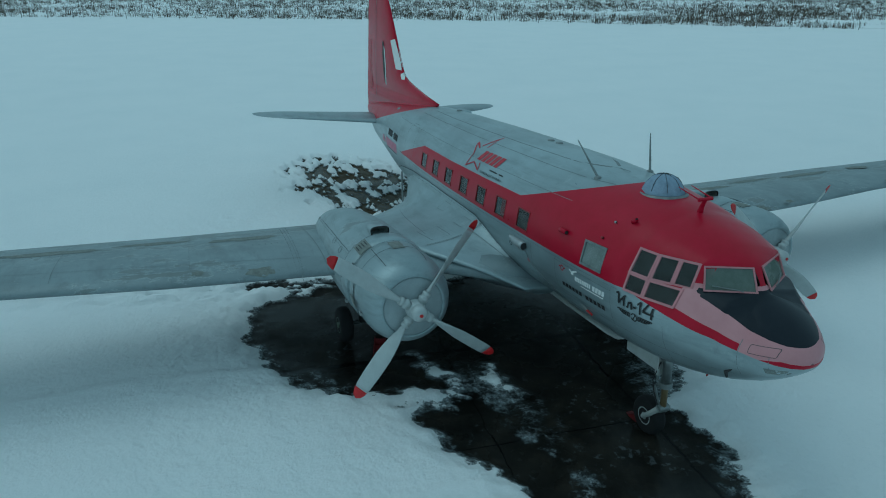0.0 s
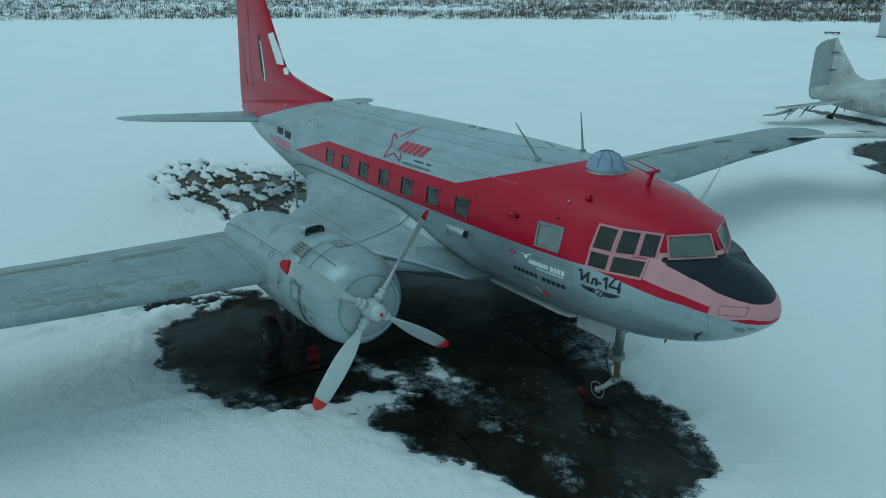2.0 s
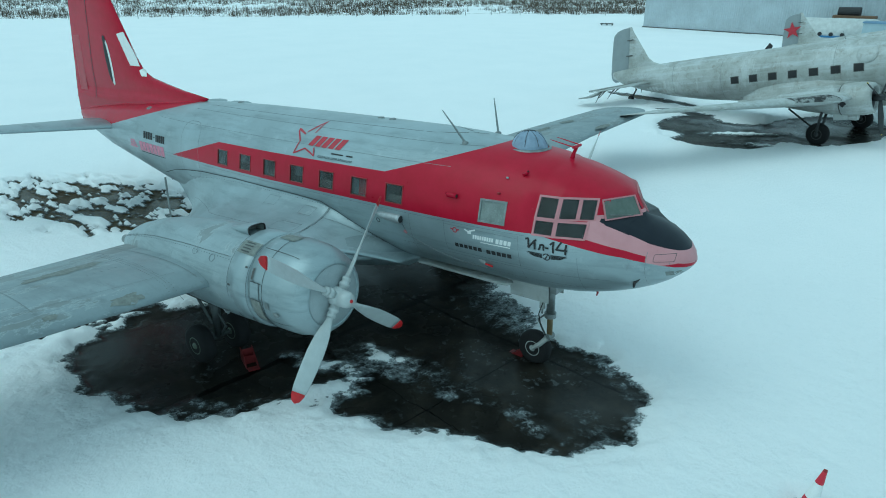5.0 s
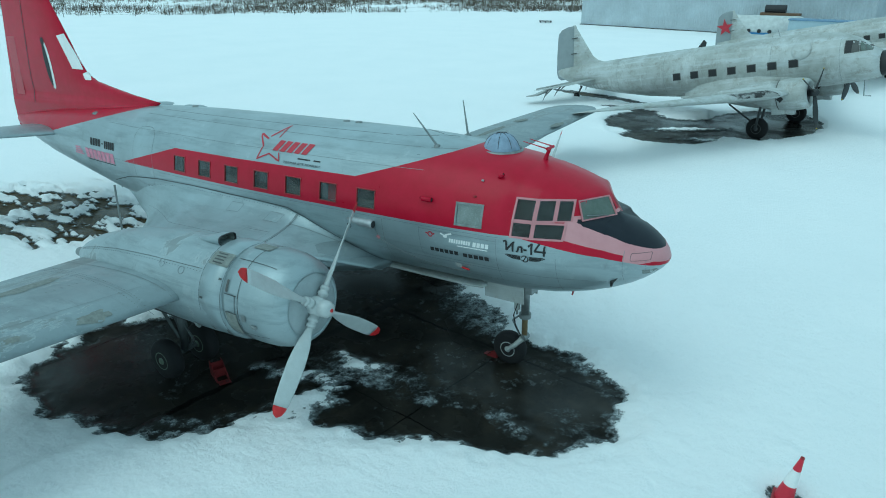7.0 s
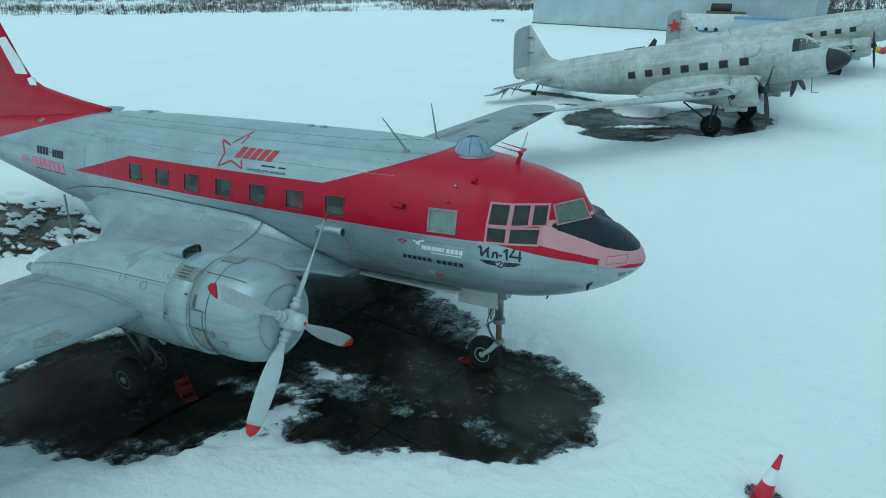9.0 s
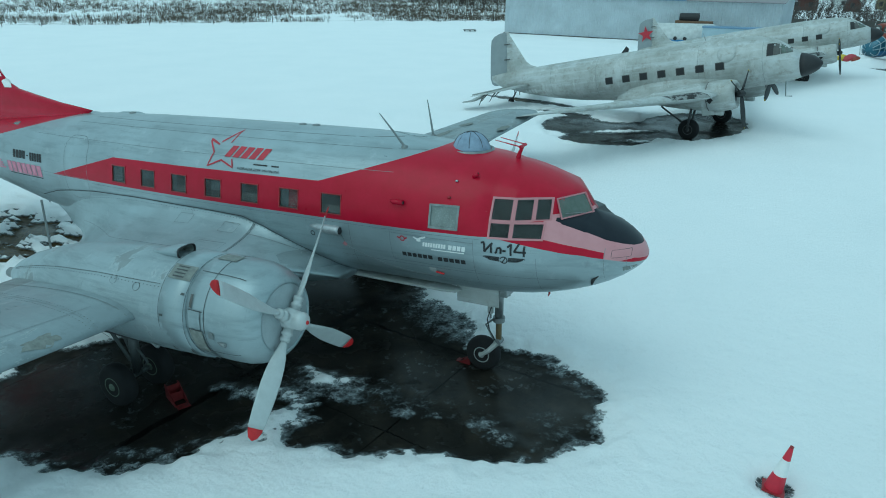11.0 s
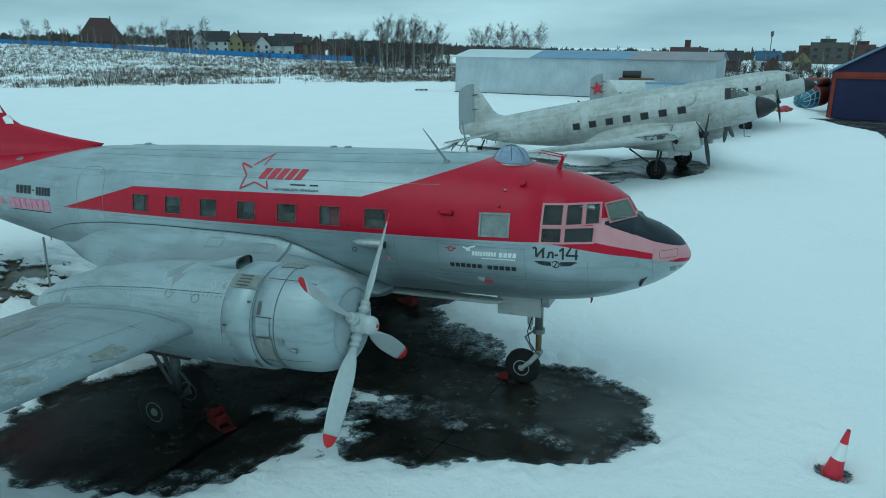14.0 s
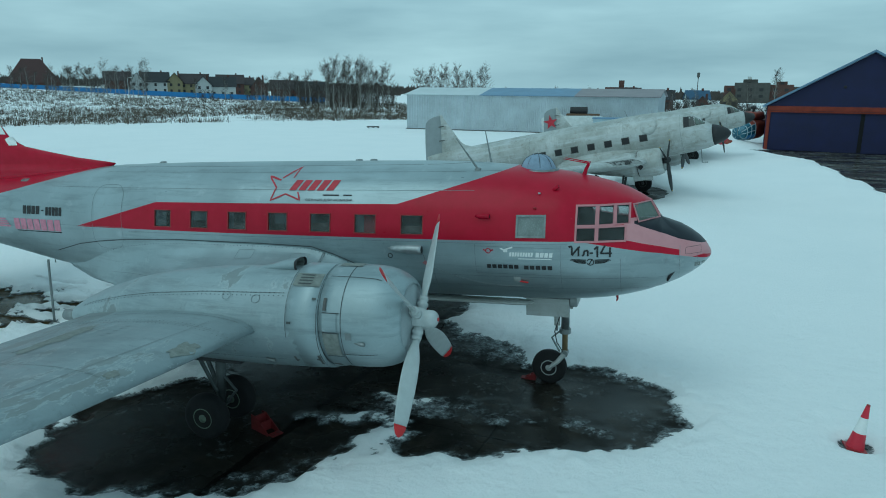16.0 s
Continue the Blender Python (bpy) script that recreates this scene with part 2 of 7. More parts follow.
def build_ground(k):
    geo = k.n.new("ShaderNodeNewGeometry")
    pos = geo.outputs["Position"]
    x, y, z = k.xyz(pos)
    speck, fine, crumb = k.noise(6, 7, 0.7, vec=pos), k.noise(30, 4, 0.7, vec=pos), k.noise(19, 7, 0.78, vec=pos)
    lump = k.noise(9, 3, 0.5, vec=pos)
    # how high the surface stands, roughened so that snow and ice break up into crumbs
    rough_edge = k.ramp(z, 0.003, 0.03, 0.12, 1.0)
    ragged = k.math("ADD", k.math("MULTIPLY", k.math("SUBTRACT", speck, 0.5), 0.08), k.math("MULTIPLY", k.math("SUBTRACT", crumb, 0.5), 0.07))
    level = k.math("MULTIPLY_ADD", ragged, rough_edge, z)
    snow_m = k.ramp(level, 0.050, 0.062)
    slush_m = k.ramp(level, 0.020, 0.046)
    ice_m = k.ramp(level, 0.010, 0.020)
    # wet concrete: brown-black, mottled, with silt and scattered frost
    wet = k.noise(0.8, 6, 0.6, vec=pos)
    bare = k.mix(k.ramp(wet, 0.35, 0.65), (0.007, 0.007, 0.0062), (0.023, 0.0215, 0.018))
    bare = k.mix(k.ramp(k.noise(1.7, 7, 0.7, vec=pos), 0.5, 0.66, 0, 0.6), bare, (0.034, 0.029, 0.022))
    bare = k.mix(k.ramp(k.noise(14, 6, 0.75, vec=pos), 0.55, 0.8, 0, 0.3), bare, (0.034, 0.032, 0.028))
    bare = k.mix(k.ramp(k.noise(4.5, 8, 0.8, vec=pos), 0.57, 0.62, 0, 0.5), bare, (0.006, 0.006, 0.006))
    frost = k.math("MULTIPLY", k.ramp(k.noise(0.7, 5, 0.6, vec=pos), 0.52, 0.60), k.ramp(k.noise(5, 8, 0.7, vec=pos), 0.56, 0.60))
    bare = k.mix(k.math("MULTIPLY", frost, 0.5), bare, (0.12, 0.13, 0.135))
    # slab joints: a few long dark lines, one open gutter
    wob = k.math("MULTIPLY", k.math("SUBTRACT", k.noise(1.4, 5, 0.6, vec=pos), 0.5), 0.5)
    for at_x, slope, half in ((-2.35, 0.10, 0.10), (1.1, 0.10, 0.022), (-5.8, 0.10, 0.02)):
        off = k.math("ABSOLUTE", k.math("ADD", k.math("SUBTRACT", k.math("MULTIPLY_ADD", y, -slope, x), at_x), k.math("MULTIPLY", wob, half * 4)))
        bare = k.mix(k.ramp(off, half * 0.5, half, 0.92, 0.0), bare, (0.003, 0.003, 0.003))
    for at_y, half in ((0.35, 0.045), (-2.75, 0.018)):
        off = k.math("ABSOLUTE", k.math("ADD", k.math("SUBTRACT", k.math("MULTIPLY_ADD", x, 0.10, y), at_y), k.math("MULTIPLY", wob, 0.55)))
        bare = k.mix(k.ramp(off, half * 0.4, half, 0.9, 0.0), bare, (0.003, 0.003, 0.003))
    grass = k.mix(k.ramp(k.noise(9, 8, 0.8, vec=pos), 0.38, 0.62), (0.012, 0.009, 0.004), (0.085, 0.062, 0.028))
    bare = k.mix(k.math("LESS_THAN", k.math("ADD", x, k.math("MULTIPLY", speck, 1.5)), -9.2), bare, grass)
    apron = k.mix(k.ramp(k.noise(0.35, 7, 0.7, (0.25, 2.2, 1), vec=pos), 0.42, 0.6), (0.030, 0.029, 0.026), (0.13, 0.122, 0.108))
    apron = k.mix(k.ramp(k.noise(0.16, 7, 0.75, (0.2, 3.2, 1), vec=pos), 0.52, 0.56, 0, 0.9), apron, (0.010, 0.010, 0.010))
    apron = k.mix(k.ramp(k.noise(0.5, 8, 0.8, (0.2, 2.5, 1), vec=pos), 0.56, 0.62, 0, 0.7), apron, (0.45, 0.48, 0.49))
    bare = k.mix(k.math("MULTIPLY", k.math("GREATER_THAN", x, 6.0), k.math("GREATER_THAN", y, 12.0)), bare, apron)
    # glassy ice over the tarmac, then grey slush, then snow
    ice_c = k.mix(k.ramp(k.noise(4.5, 8, 0.68, vec=pos), 0.46, 0.56), (0.022, 0.024, 0.024), (0.095, 0.107, 0.111))
    c = k.mix(k.math("MULTIPLY", ice_m, k.ramp(k.noise(2.4, 7, 0.65, vec=pos), 0.42, 0.52, 0.1, 1.0)), bare, ice_c)
    slush_c = k.mix(k.ramp(crumb, 0.40, 0.60), (0.13, 0.145, 0.15), (0.50, 0.54, 0.56))
    c = k.mix(k.math("MULTIPLY", slush_m, k.ramp(speck, 0.36, 0.56, 0.25, 1.0)), c, slush_c)
    snow = k.mix(k.ramp(k.noise(0.25, 5, vec=pos), 0.3, 0.7), (0.93, 0.945, 0.955), (0.975, 0.98, 0.985))
    snow = k.mix(k.ramp(fine, 0.3, 0.7, 0, 0.25), snow, (0.86, 0.88, 0.89))
    snow = k.mix(k.ramp(k.noise(9, 7, 0.8, vec=pos), 0.54, 0.72, 0, 0.4), snow, (0.78, 0.815, 0.83))
    snow = k.mix(k.ramp(k.noise(2.2, 7, 0.75, vec=pos), 0.54, 0.74, 0, 0.2), snow, (0.80, 0.835, 0.85))
    sheen = k.ramp(k.noise(0.45, 5, 0.6, vec=pos), 0.40, 0.62)
    film = k.mix(k.math("MAXIMUM", slush_m, k.ramp(sheen, 0, 1, 0.45, 0.0)), (0.16, 0.16, 0.16), (0.55, 0.55, 0.55))
    k.set(k.mix(snow_m, c, snow), k.mix(snow_m, film, (0.85, 0.85, 0.85)), 0.0, k.mix(snow_m, k.ramp(sheen, 0, 1, 0.02, 0.13), (0.25, 0.25, 0.25)))
    relief = k.math("ADD", k.math("ADD", k.math("MULTIPLY", speck, 1.1), k.math("MULTIPLY", lump, 0.8)), k.math("ADD", k.math("MULTIPLY", fine, 0.35), k.math("MULTIPLY", crumb, 0.7)))
    k.bump(k.math("MULTIPLY", relief, k.ramp(k.math("MAXIMUM", snow_m, k.math("MULTIPLY", slush_m, 0.5)), 0, 1, 0.06, 1.0)), 0.75, 0.05)


M_LIVERY = material("airframe_paint", build_livery)
M_SILVER = material("silver_lacquer", build_silver)
M_WING = material("weathered_wing_lacquer", build_wing)
M_NACELLE = material("flaking_nacelle_lacquer", lambda k: build_wing(k, 0.92))
M_RED = material("red_enamel", build_red)
M_GLASS = material("window_glass", build_glass)
M_SCREEN = material("reflection_toned_windscreen", build_screen)
M_GROUND = material("snow_and_wet_tarmac", build_ground)
M_RUBBER = simple("tyre_rubber", (0.010, 0.010, 0.011), 0.9)
M_BLADE = simple("propeller_grey", (0.46, 0.49, 0.49), 0.4, 0.1, 0.1)
M_SHUTTER = simple("shutter_grey", (0.33, 0.37, 0.385), 0.5, 0.2, 0.15, 5)
M_TIP = simple("propeller_tip_red", (0.45, 0.01, 0.015), 0.45)
M_STEEL = simple("grey_steel", (0.25, 0.27, 0.27), 0.4, 0.6)
M_DARK = simple("cabin_shade_tone", (0.05, 0.062, 0.062), 0.8)
# steel darkened in its colour for the shade round the main gear
M_GEAR = simple("shade_dark_steel", (0.09, 0.10, 0.10), 0.5, 0.4)
M_PINKF = simple("faded_pink_paint", (0.50, 0.22, 0.24), 0.5, 0, 0.12)
M_NAVYB = simple("blue_cover_cloth", (0.27, 0.34, 0.44), 0.95, 0, 0.25, 7, 0.5)
M_OLD = material("old_aluminium", build_old)
M_BLACK = simple("black_paint", (0.02, 0.02, 0.022), 0.6)
M_SHED = simple("corrugated_steel", (0.47, 0.52, 0.555), 0.45, 0.3, 0.18, 0.4)
M_BLUE = simple("blue_sheet_steel", (0.008, 0.010, 0.062), 0.6, 0.0, 0.25, 0.6)
M_RUST = simple("rust_red_steel", (0.22, 0.030, 0.012), 0.6, 0, 0.3, 1.5)
M_REDFRAME = simple("dark_red_frame", (0.28, 0.012, 0.018), 0.4)
M_LAP = simple("faint_skin_joint", (0.20, 0.225, 0.23), 0.7)
M_SEAM = simple("dark_seam", (0.07, 0.078, 0.08), 0.8)
M_PRIMER = simple("bare_grey_primer", (0.19, 0.205, 0.19), 0.7, 0.0, 0.35, 14)
M_FROST = simple("frosted_glass", (0.20, 0.23, 0.22), 0.25, 0.0, 0.25, 5)
M_OLDDARK = simple("dirty_dark_metal", (0.10, 0.10, 0.095), 0.7)
M_DARKPROP = simple("dark_propeller_metal", (0.035, 0.038, 0.04), 0.5, 0.3)
M_RUDDER = simple("grey_rudder_fabric", (0.27, 0.30, 0.31), 0.7, 0, 0.1, 2)
def build_boot(k):
    torn = k.noise(2.2, 8, 0.75, (1, 0.5, 1))
    k.set(k.mix(k.ramp(torn, 0.47, 0.53), (0.02, 0.02, 0.02), (0.30, 0.31, 0.30)), 0.8)
    k.bump(torn, 0.3, 0.02)


M_BOOT = material("torn_black_rubber", build_boot)
M_YELLOW = simple("yellow_tip_paint", (0.55, 0.42, 0.04), 0.6)
M_PALE = simple("pale_dirty_paint", (0.55, 0.57, 0.56), 0.6, 0, 0.2, 2)
M_SHEDROOF = simple("snow_dusted_roof", (0.60, 0.65, 0.67), 0.6, 0, 0.08, 0.5)
M_ROOFBLUE = simple("pale_blue_roof", (0.17, 0.27, 0.40), 0.5, 0, 0.15, 0.5)
M_ROOFPINK = simple("faded_pink_roof", (0.28, 0.255, 0.27), 0.6, 0, 0.15, 0.5)
M_TRAILER = simple("pale_blue_trailer", (0.38, 0.47, 0.52), 0.6, 0, 0.12, 1)
M_STRIPE = simple("bright_blue_paint", (0.05, 0.17, 0.36), 0.5)
M_WOODB = simple("brown_timber", (0.16, 0.10, 0.06), 0.8)
M_ORANGE = simple("faded_orange_paint", (0.24, 0.045, 0.025), 0.5, 0, 0.2, 2)
M_WHITEWALL = simple("white_brick_wall", (0.46, 0.47, 0.46), 0.8, 0, 0.15, 2)
M_ROOFRED = simple("red_brown_roofing", (0.06, 0.028, 0.026), 0.7, 0, 0.2, 1)
M_TABRED = simple("faded_red_enamel", (0.40, 0.05, 0.07), 0.5, 0, 0.15)
M_HGLASS = simple("blue_tinted_glazing", (0.05, 0.14, 0.20), 0.2, 0.1, 0.3, 2)
M_WEED = simple("dry_weed", (0.085, 0.068, 0.05), 0.9, 0, 0.5, 0.3, 0)
M_REED = simple("pale_dry_grass", (0.20, 0.17, 0.12), 0.9, 0, 0.4, 0.3, 0)
M_BIRCH = simple("birch_bark", (0.27, 0.26, 0.24), 0.8, 0, 0.5, 3)
M_BARK = simple("dark_bark", (0.06, 0.05, 0.042), 0.9)
M_TWIG = simple("dark_twigs", (0.075, 0.064, 0.057), 0.9, 0, 0.3, 0.5, 0)
M_BRICK = simple("dark_brick", (0.085, 0.04, 0.032), 0.8, 0, 0.3, 2)
M_ROOFBRN = simple("brown_roofing", (0.042, 0.032, 0.034), 0.7, 0, 0.2, 1)
M_ROOFBLK = simple("black_roofing", (0.022, 0.024, 0.028), 0.7, 0, 0.2, 1)
M_YELLOW_W = simple("yellow_render", (0.22, 0.19, 0.105), 0.8, 0, 0.12, 1)
M_CONCRETE = simple("grey_concrete", (0.075, 0.072, 0.066), 0.85, 0, 0.3, 0.6)
M_ROOFDULL = simple("dull_blue_roofing", (0.035, 0.085, 0.16), 0.6, 0, 0.2, 1)
M_FENCE = simple("blue_fence_sheet", (0.03, 0.15, 0.38), 0.5, 0, 0.12, 1)
M_LOGO = simple("emblem_red", (0.42, 0.02, 0.04), 0.5)
M_PINKLOGO = simple("faded_emblem_pink", (0.55, 0.22, 0.30), 0.55)
M_CHROME = simple("dull_bright_metal", (0.42, 0.44, 0.45), 0.42, 0.6)
M_BRASS = simple("tarnished_brass", (0.20, 0.15, 0.08), 0.4, 0.6)
M_RIMG = simple("pale_green_alloy", (0.13, 0.16, 0.12), 0.6, 0.1)
M_CHOCK = simple("red_chock_paint", (0.13, 0.007, 0.009), 0.6)
M_CONE = simple("cone_red", (0.50, 0.015, 0.04), 0.5, 0, 0.12)
M_CURTAIN = simple("pale_curtain_reflection", (0.10, 0.13, 0.145), 0.9, 0, 0.2, 12)
M_REDCLOTH = simple("dull_red_cloth", (0.22, 0.02, 0.03), 0.9, 0, 0.2, 12)
M_WHITE = simple("white_paint", (0.8, 0.81, 0.8), 0.5, 0, 0.08)


# ---- mesh helpers ----
def part(name, bm, mat, parent=None, label="", smooth=False):
    me = bpy.data.meshes.new(name)
    bmesh.ops.recalc_face_normals(bm, faces=bm.faces)
    bm.to_mesh(me)
    bm.free()
    if smooth:
        me.polygons.foreach_set("use_smooth", [True] * len(me.polygons))
    me.materials.append(mat)
    ob = new(name, me)
    ob.parent = parent
    if label:
        tagged(ob, label)
    return ob


def thing(name, label, category, m=None, group="", kind=""):
    ob = new(name)
    ob.empty_display_size = 0.2
    if m is not None:
        ob.matrix_world = m
    return tagged(ob, label, category, group, kind)


def loft(rings, caps=True, closed=True, bm=None):
    bm = bm or bmesh.new()
    rows = [[bm.verts.new(p) for p in ring] for ring in rings]
    n = len(rows[0])
    for a, b in zip(rows, rows[1:]):
        for i in range(n if closed else n - 1):
            j = (i + 1) % n
            bm.faces.new((a[i], a[j], b[j], b[i]))
    if caps:
        for row in (rows[0], rows[-1]):
            bm.faces.new(row)
    return bm


def box(x0, x1, y0, y1, z0, z1, bevel=0.0, bm=None):
    own = bm is None
    bm = bm or bmesh.new()
    m = Matrix.Translation(((x0 + x1) / 2, (y0 + y1) / 2, (z0 + z1) / 2)) @ Matrix.Diagonal((abs(x1 - x0), abs(y1 - y0), abs(z1 - z0), 1))
    bmesh.ops.create_cube(bm, size=1, matrix=m)
    if bevel and own:
        bmesh.ops.bevel(bm, geom=bm.edges[:], offset=bevel, segments=2, affect="EDGES", profile=0.5)
    return bm


def tube(points, radii, n=12, bm=None, caps=True):
    """A round rod along the points."""
    pts = [Vector(p) for p in points]
    radii = radii if isinstance(radii, (list, tuple)) else [radii] * len(pts)
    rings = []
    side = None
    for i, p in enumerate(pts):
        d = (pts[min(i + 1, len(pts) - 1)] - pts[max(i - 1, 0)]).normalized()
        if side is None:
            side = d.orthogonal().normalized()
        side = (side - d * side.dot(d)).normalized()
        up = d.cross(side)
        rings.append([p + (side * math.cos(a) + up * math.sin(a)) * radii[i] for a in (2 * math.pi * j / n for j in range(n))])
    return loft(rings, caps, True, bm)


def lathe(profile, n=32, axis="x", centre=(0, 0, 0), caps=True, bm=None):
    """Turn (along, radius) pairs about an axis."""
    rings = []
    for a, r in profile:
        ring = []
        for j in range(n):
            t = 2 * math.pi * j / n
            u, v = r * math.cos(t), r * math.sin(t)
            p = {"x": (a, u, v), "y": (u, a, v), "z": (u, v, a)}[axis]
            ring.append(Vector(p) + Vector(centre))
        rings.append(ring)
    return loft(rings, caps, True, bm)


def interp(xs, table, col):
    return float(np.interp(xs, [r[0] for r in table], [r[col] for r in table]))


# ---- ground ----
def steps(*runs):
    """Grid lines: runs of (end, step) from a start value."""
    out = [runs[0]]
    for end, step in runs[1:]:
        n = max(1, round((end - out[-1]) / step))
        start = out[-1]
        out += [start + (end - start) * i / n for i in range(1, n + 1)]
    return out


MELTS = [  # centre x, y, radius x, y, turn in degrees
    (1.7, -1.08, 2.62, 2.02, 12), (-3.8, -3.95, 3.2, 2.3, 30), (-1.2, 0.2, 2.2, 2.1, 0), (0.2, -2.65, 1.55, 1.2, 20),
    (-4.0, 4.0, 2.4, 2.3, 0), (-3.5, 0.5, 3.0, 3.0, 0), (0.9, 28.6, 2.7, 4.6, -12), (-3.2, 25.2, 3.1, 4.2, 20),
    (-9.6, 31.6, 3.4, 0.8, -12), (-6.0, 28.6, 2.0, 0.5, -8), (-7.35, -5.25, 0.75, 0.16, 62), (-7.1, -4.1, 0.5, 0.2, 50),
]
GRASS = (-15.6, -0.7, 5.2, 2.6, 14)
ICE = [  # ice and slush left on the tarmac: centre, radii, turn, thickness
    (-1.9, -3.02, 0.55, 0.16, 12, 0.075), (-1.12, -4.0, 0.30, 0.85, -14, 0.08), (-0.85, -3.4, 0.42, 0.22, 35, 0.05), (-1.1, -2.2, 1.0, 0.55, 20, 0.020), (0.3, -1.9, 1.3, 0.55, 15, 0.018),
    (-2.3, -5.2, 0.9, 0.16, 40, 0.03),
    (-0.35, 2.2, 1.6, 0.6, -25, 0.022), (-0.4, 1.35, 1.6, 0.7, -22, 0.018), (0.6, 0.95, 0.9, 0.3, -10, 0.020), (2.7, -2.05, 0.4, 0.22, 0, 0.026), (2.2, -1.8, 0.35, 0.2, 0, 0.022), (1.0, -2.2, 0.22, 0.12, 0, 0.035), (3.3, -1.3, 0.45, 0.55, 20, 0.018),
    (4.35, -0.75, 0.55, 0.35, -20, 0.03), (3.5, 0.05, 0.65, 0.16, -42, 0.024), (2.7, 0.62, 0.7, 0.14, -14, 0.024),
    (-4.3, 24.6, 2.2, 3.0, 20, 0.016), (1.6, 31.6, 1.5, 0.9, 0, 0.03), (-1.9, 25.3, 1.6, 0.3, 38, 0.09), (-3.2, 29.0, 1.5, 1.6, 10, 0.1), (-0.4, 23.4, 1.2, 0.3, 25, 0.08), (-5.2, 22.6, 0.9, 0.8, 0, 0.09),
    (-14.6, 0.4, 1.6, 0.5, 15, 0.03), (-12.6, -0.9, 1.0, 1.2, 0, 0.03),
]
TRAIL = [(-7.0, -4.3), (-7.5, -5.7), (-7.75, -7.8), (-8.0, -9.2), (-8.6, -12.0)]
RIDGE_LINE = [(-1.9, -4.9), (-2.7, -5.9), (-3.2, -7.5), (-3.4, -9.6)]


def off_line(x, y, line):
    """Sideways distance in x from a line that runs along y."""
    return x - float(np.interp(-y, [-p[1] for p in line], [p[0] for p in line]))


def far_rise(x, y):
    """The field climbs gently towards the village."""
    return min(7.0, 0.027 * max(0.0, -x - 130)) * min(1.0, max(0.0, (y - 60) / 60))


def inside(x, y, cx, cy, rx, ry, turn):
    c, s = math.cos(radians(turn)), math.sin(radians(turn))
    u, v = ((x - cx) * c + (y - cy) * s) / rx, (-(x - cx) * s + (y - cy) * c) / ry
    return (1 - math.hypot(u, v)) * min(rx, ry)


def apron(x, y):
    """How far inside the cleared apron by the hangar."""
    edge = float(np.interp(y, (-40, 10, 33, 53, 60, 67, 72), (30, 19, 16, 15.8, 13.5, 9.5, 7.0)))
    return min(x - edge, 140 - x, 68.6 + 0.17 * (13.4 - x) - y + 1.5)


def ground_height(x, y):
    d = max(inside(x, y, *m) for m in MELTS)
    p = apron(x, y)
    near = d > -3 and -24 < x < 12
    if near:
        d += noise.fractal(Vector((x * 1.1, y * 1.1, 3.0)), 0.8, 2.0, 6) * 0.20
    g = inside(x, y, *GRASS)
    if g > -1.5:
        d = max(d, min(g, 0.7) - 0.50 + noise.fractal(Vector((x * 0.9, y * 1.9, 4.0)), 0.45, 2.0, 7) * 0.95)
    d = max(d, p + (noise.fractal(Vector((x * 0.25, y * 0.25, 9.0)), 1.0, 2.0, 4) * 0.8 if p > -4 else 0))
    thick = 0.20 + (0.28 * math.exp(-((p + 2.5) / 3.0) ** 2) if p > -12 else 0)
    z = thick / (1 + math.exp(min(60.0, 11.0 * (d + 0.10))))
    if near:
        z += 0.055 * noise.fractal(Vector((x * 2.6, y * 2.6, 5.0)), 0.8, 2.0, 5) * math.exp(-((d + 0.25) / 0.4) ** 2)
        for cx, cy, rx, ry, turn, t in ICE:
            i = inside(x, y, cx, cy, rx, ry, turn)
            if i > -0.6:
                i += noise.fractal(Vector((x * 3.1, y * 3.1, 8.0)), 0.8, 2.0, 4) * 0.22
                z += t / (1 + math.exp(-14 * i))
    away = min(1.0, max(0.0, -d * 0.4))
    z += noise.fractal(Vector((x * 0.13, y * 0.13, 7.0)), 1.0, 2.0, 3) * 0.05 * away
    if -14 < x < 10 and -14 < y < 8 and d < 0.2:
        z += noise.fractal(Vector((x * 1.7, y * 1.7, 1.0)), 0.8, 2.0, 5) * 0.030 + noise.fractal(Vector((x * 5.0, y * 5.0, 2.0)), 0.6, 2.0, 3) * 0.016
        if y < -4.0:
            u = off_line(x, y, TRAIL)
            fade = min(1.0, (-4.0 - y) / 0.6)
            z += fade * math.exp(-(u / 0.75) ** 2) * (noise.fractal(Vector((x * 2.6, y * 1.5, 2.0)), 0.8, 2.0, 4) * 0.19 - 0.03)
            u = off_line(x, y, RIDGE_LINE) + 0.12 * noise.noise(Vector((x, y * 1.5, 3.0)))
            z += fade * (0.045 * math.exp(-(u / 0.14) ** 2) - 0.03 * math.exp(-((u + 0.3) / 0.25) ** 2)) * (0.7 + 0.6 * noise.noise(Vector((0.0, y * 1.1, 6.0))))
    if 4 < x < 16 and 58 < y < 72:
        z += 0.95 * math.exp(-((x - 10.9) / 2.0) ** 2 - ((y - 69.4) / 1.5) ** 2) * (1 + 0.25 * noise.noise(Vector((x, y, 4.0))))
    # hollow round the cone, sunk until slush grey stands in for its shadow
    hollow = math.hypot(x - 6.98, y + 1.22)
    if hollow < 1.2:
        z -= 0.17 * math.exp(-(hollow / 0.40) ** 4)
    z += far_rise(x, y)
    return z - 0.004


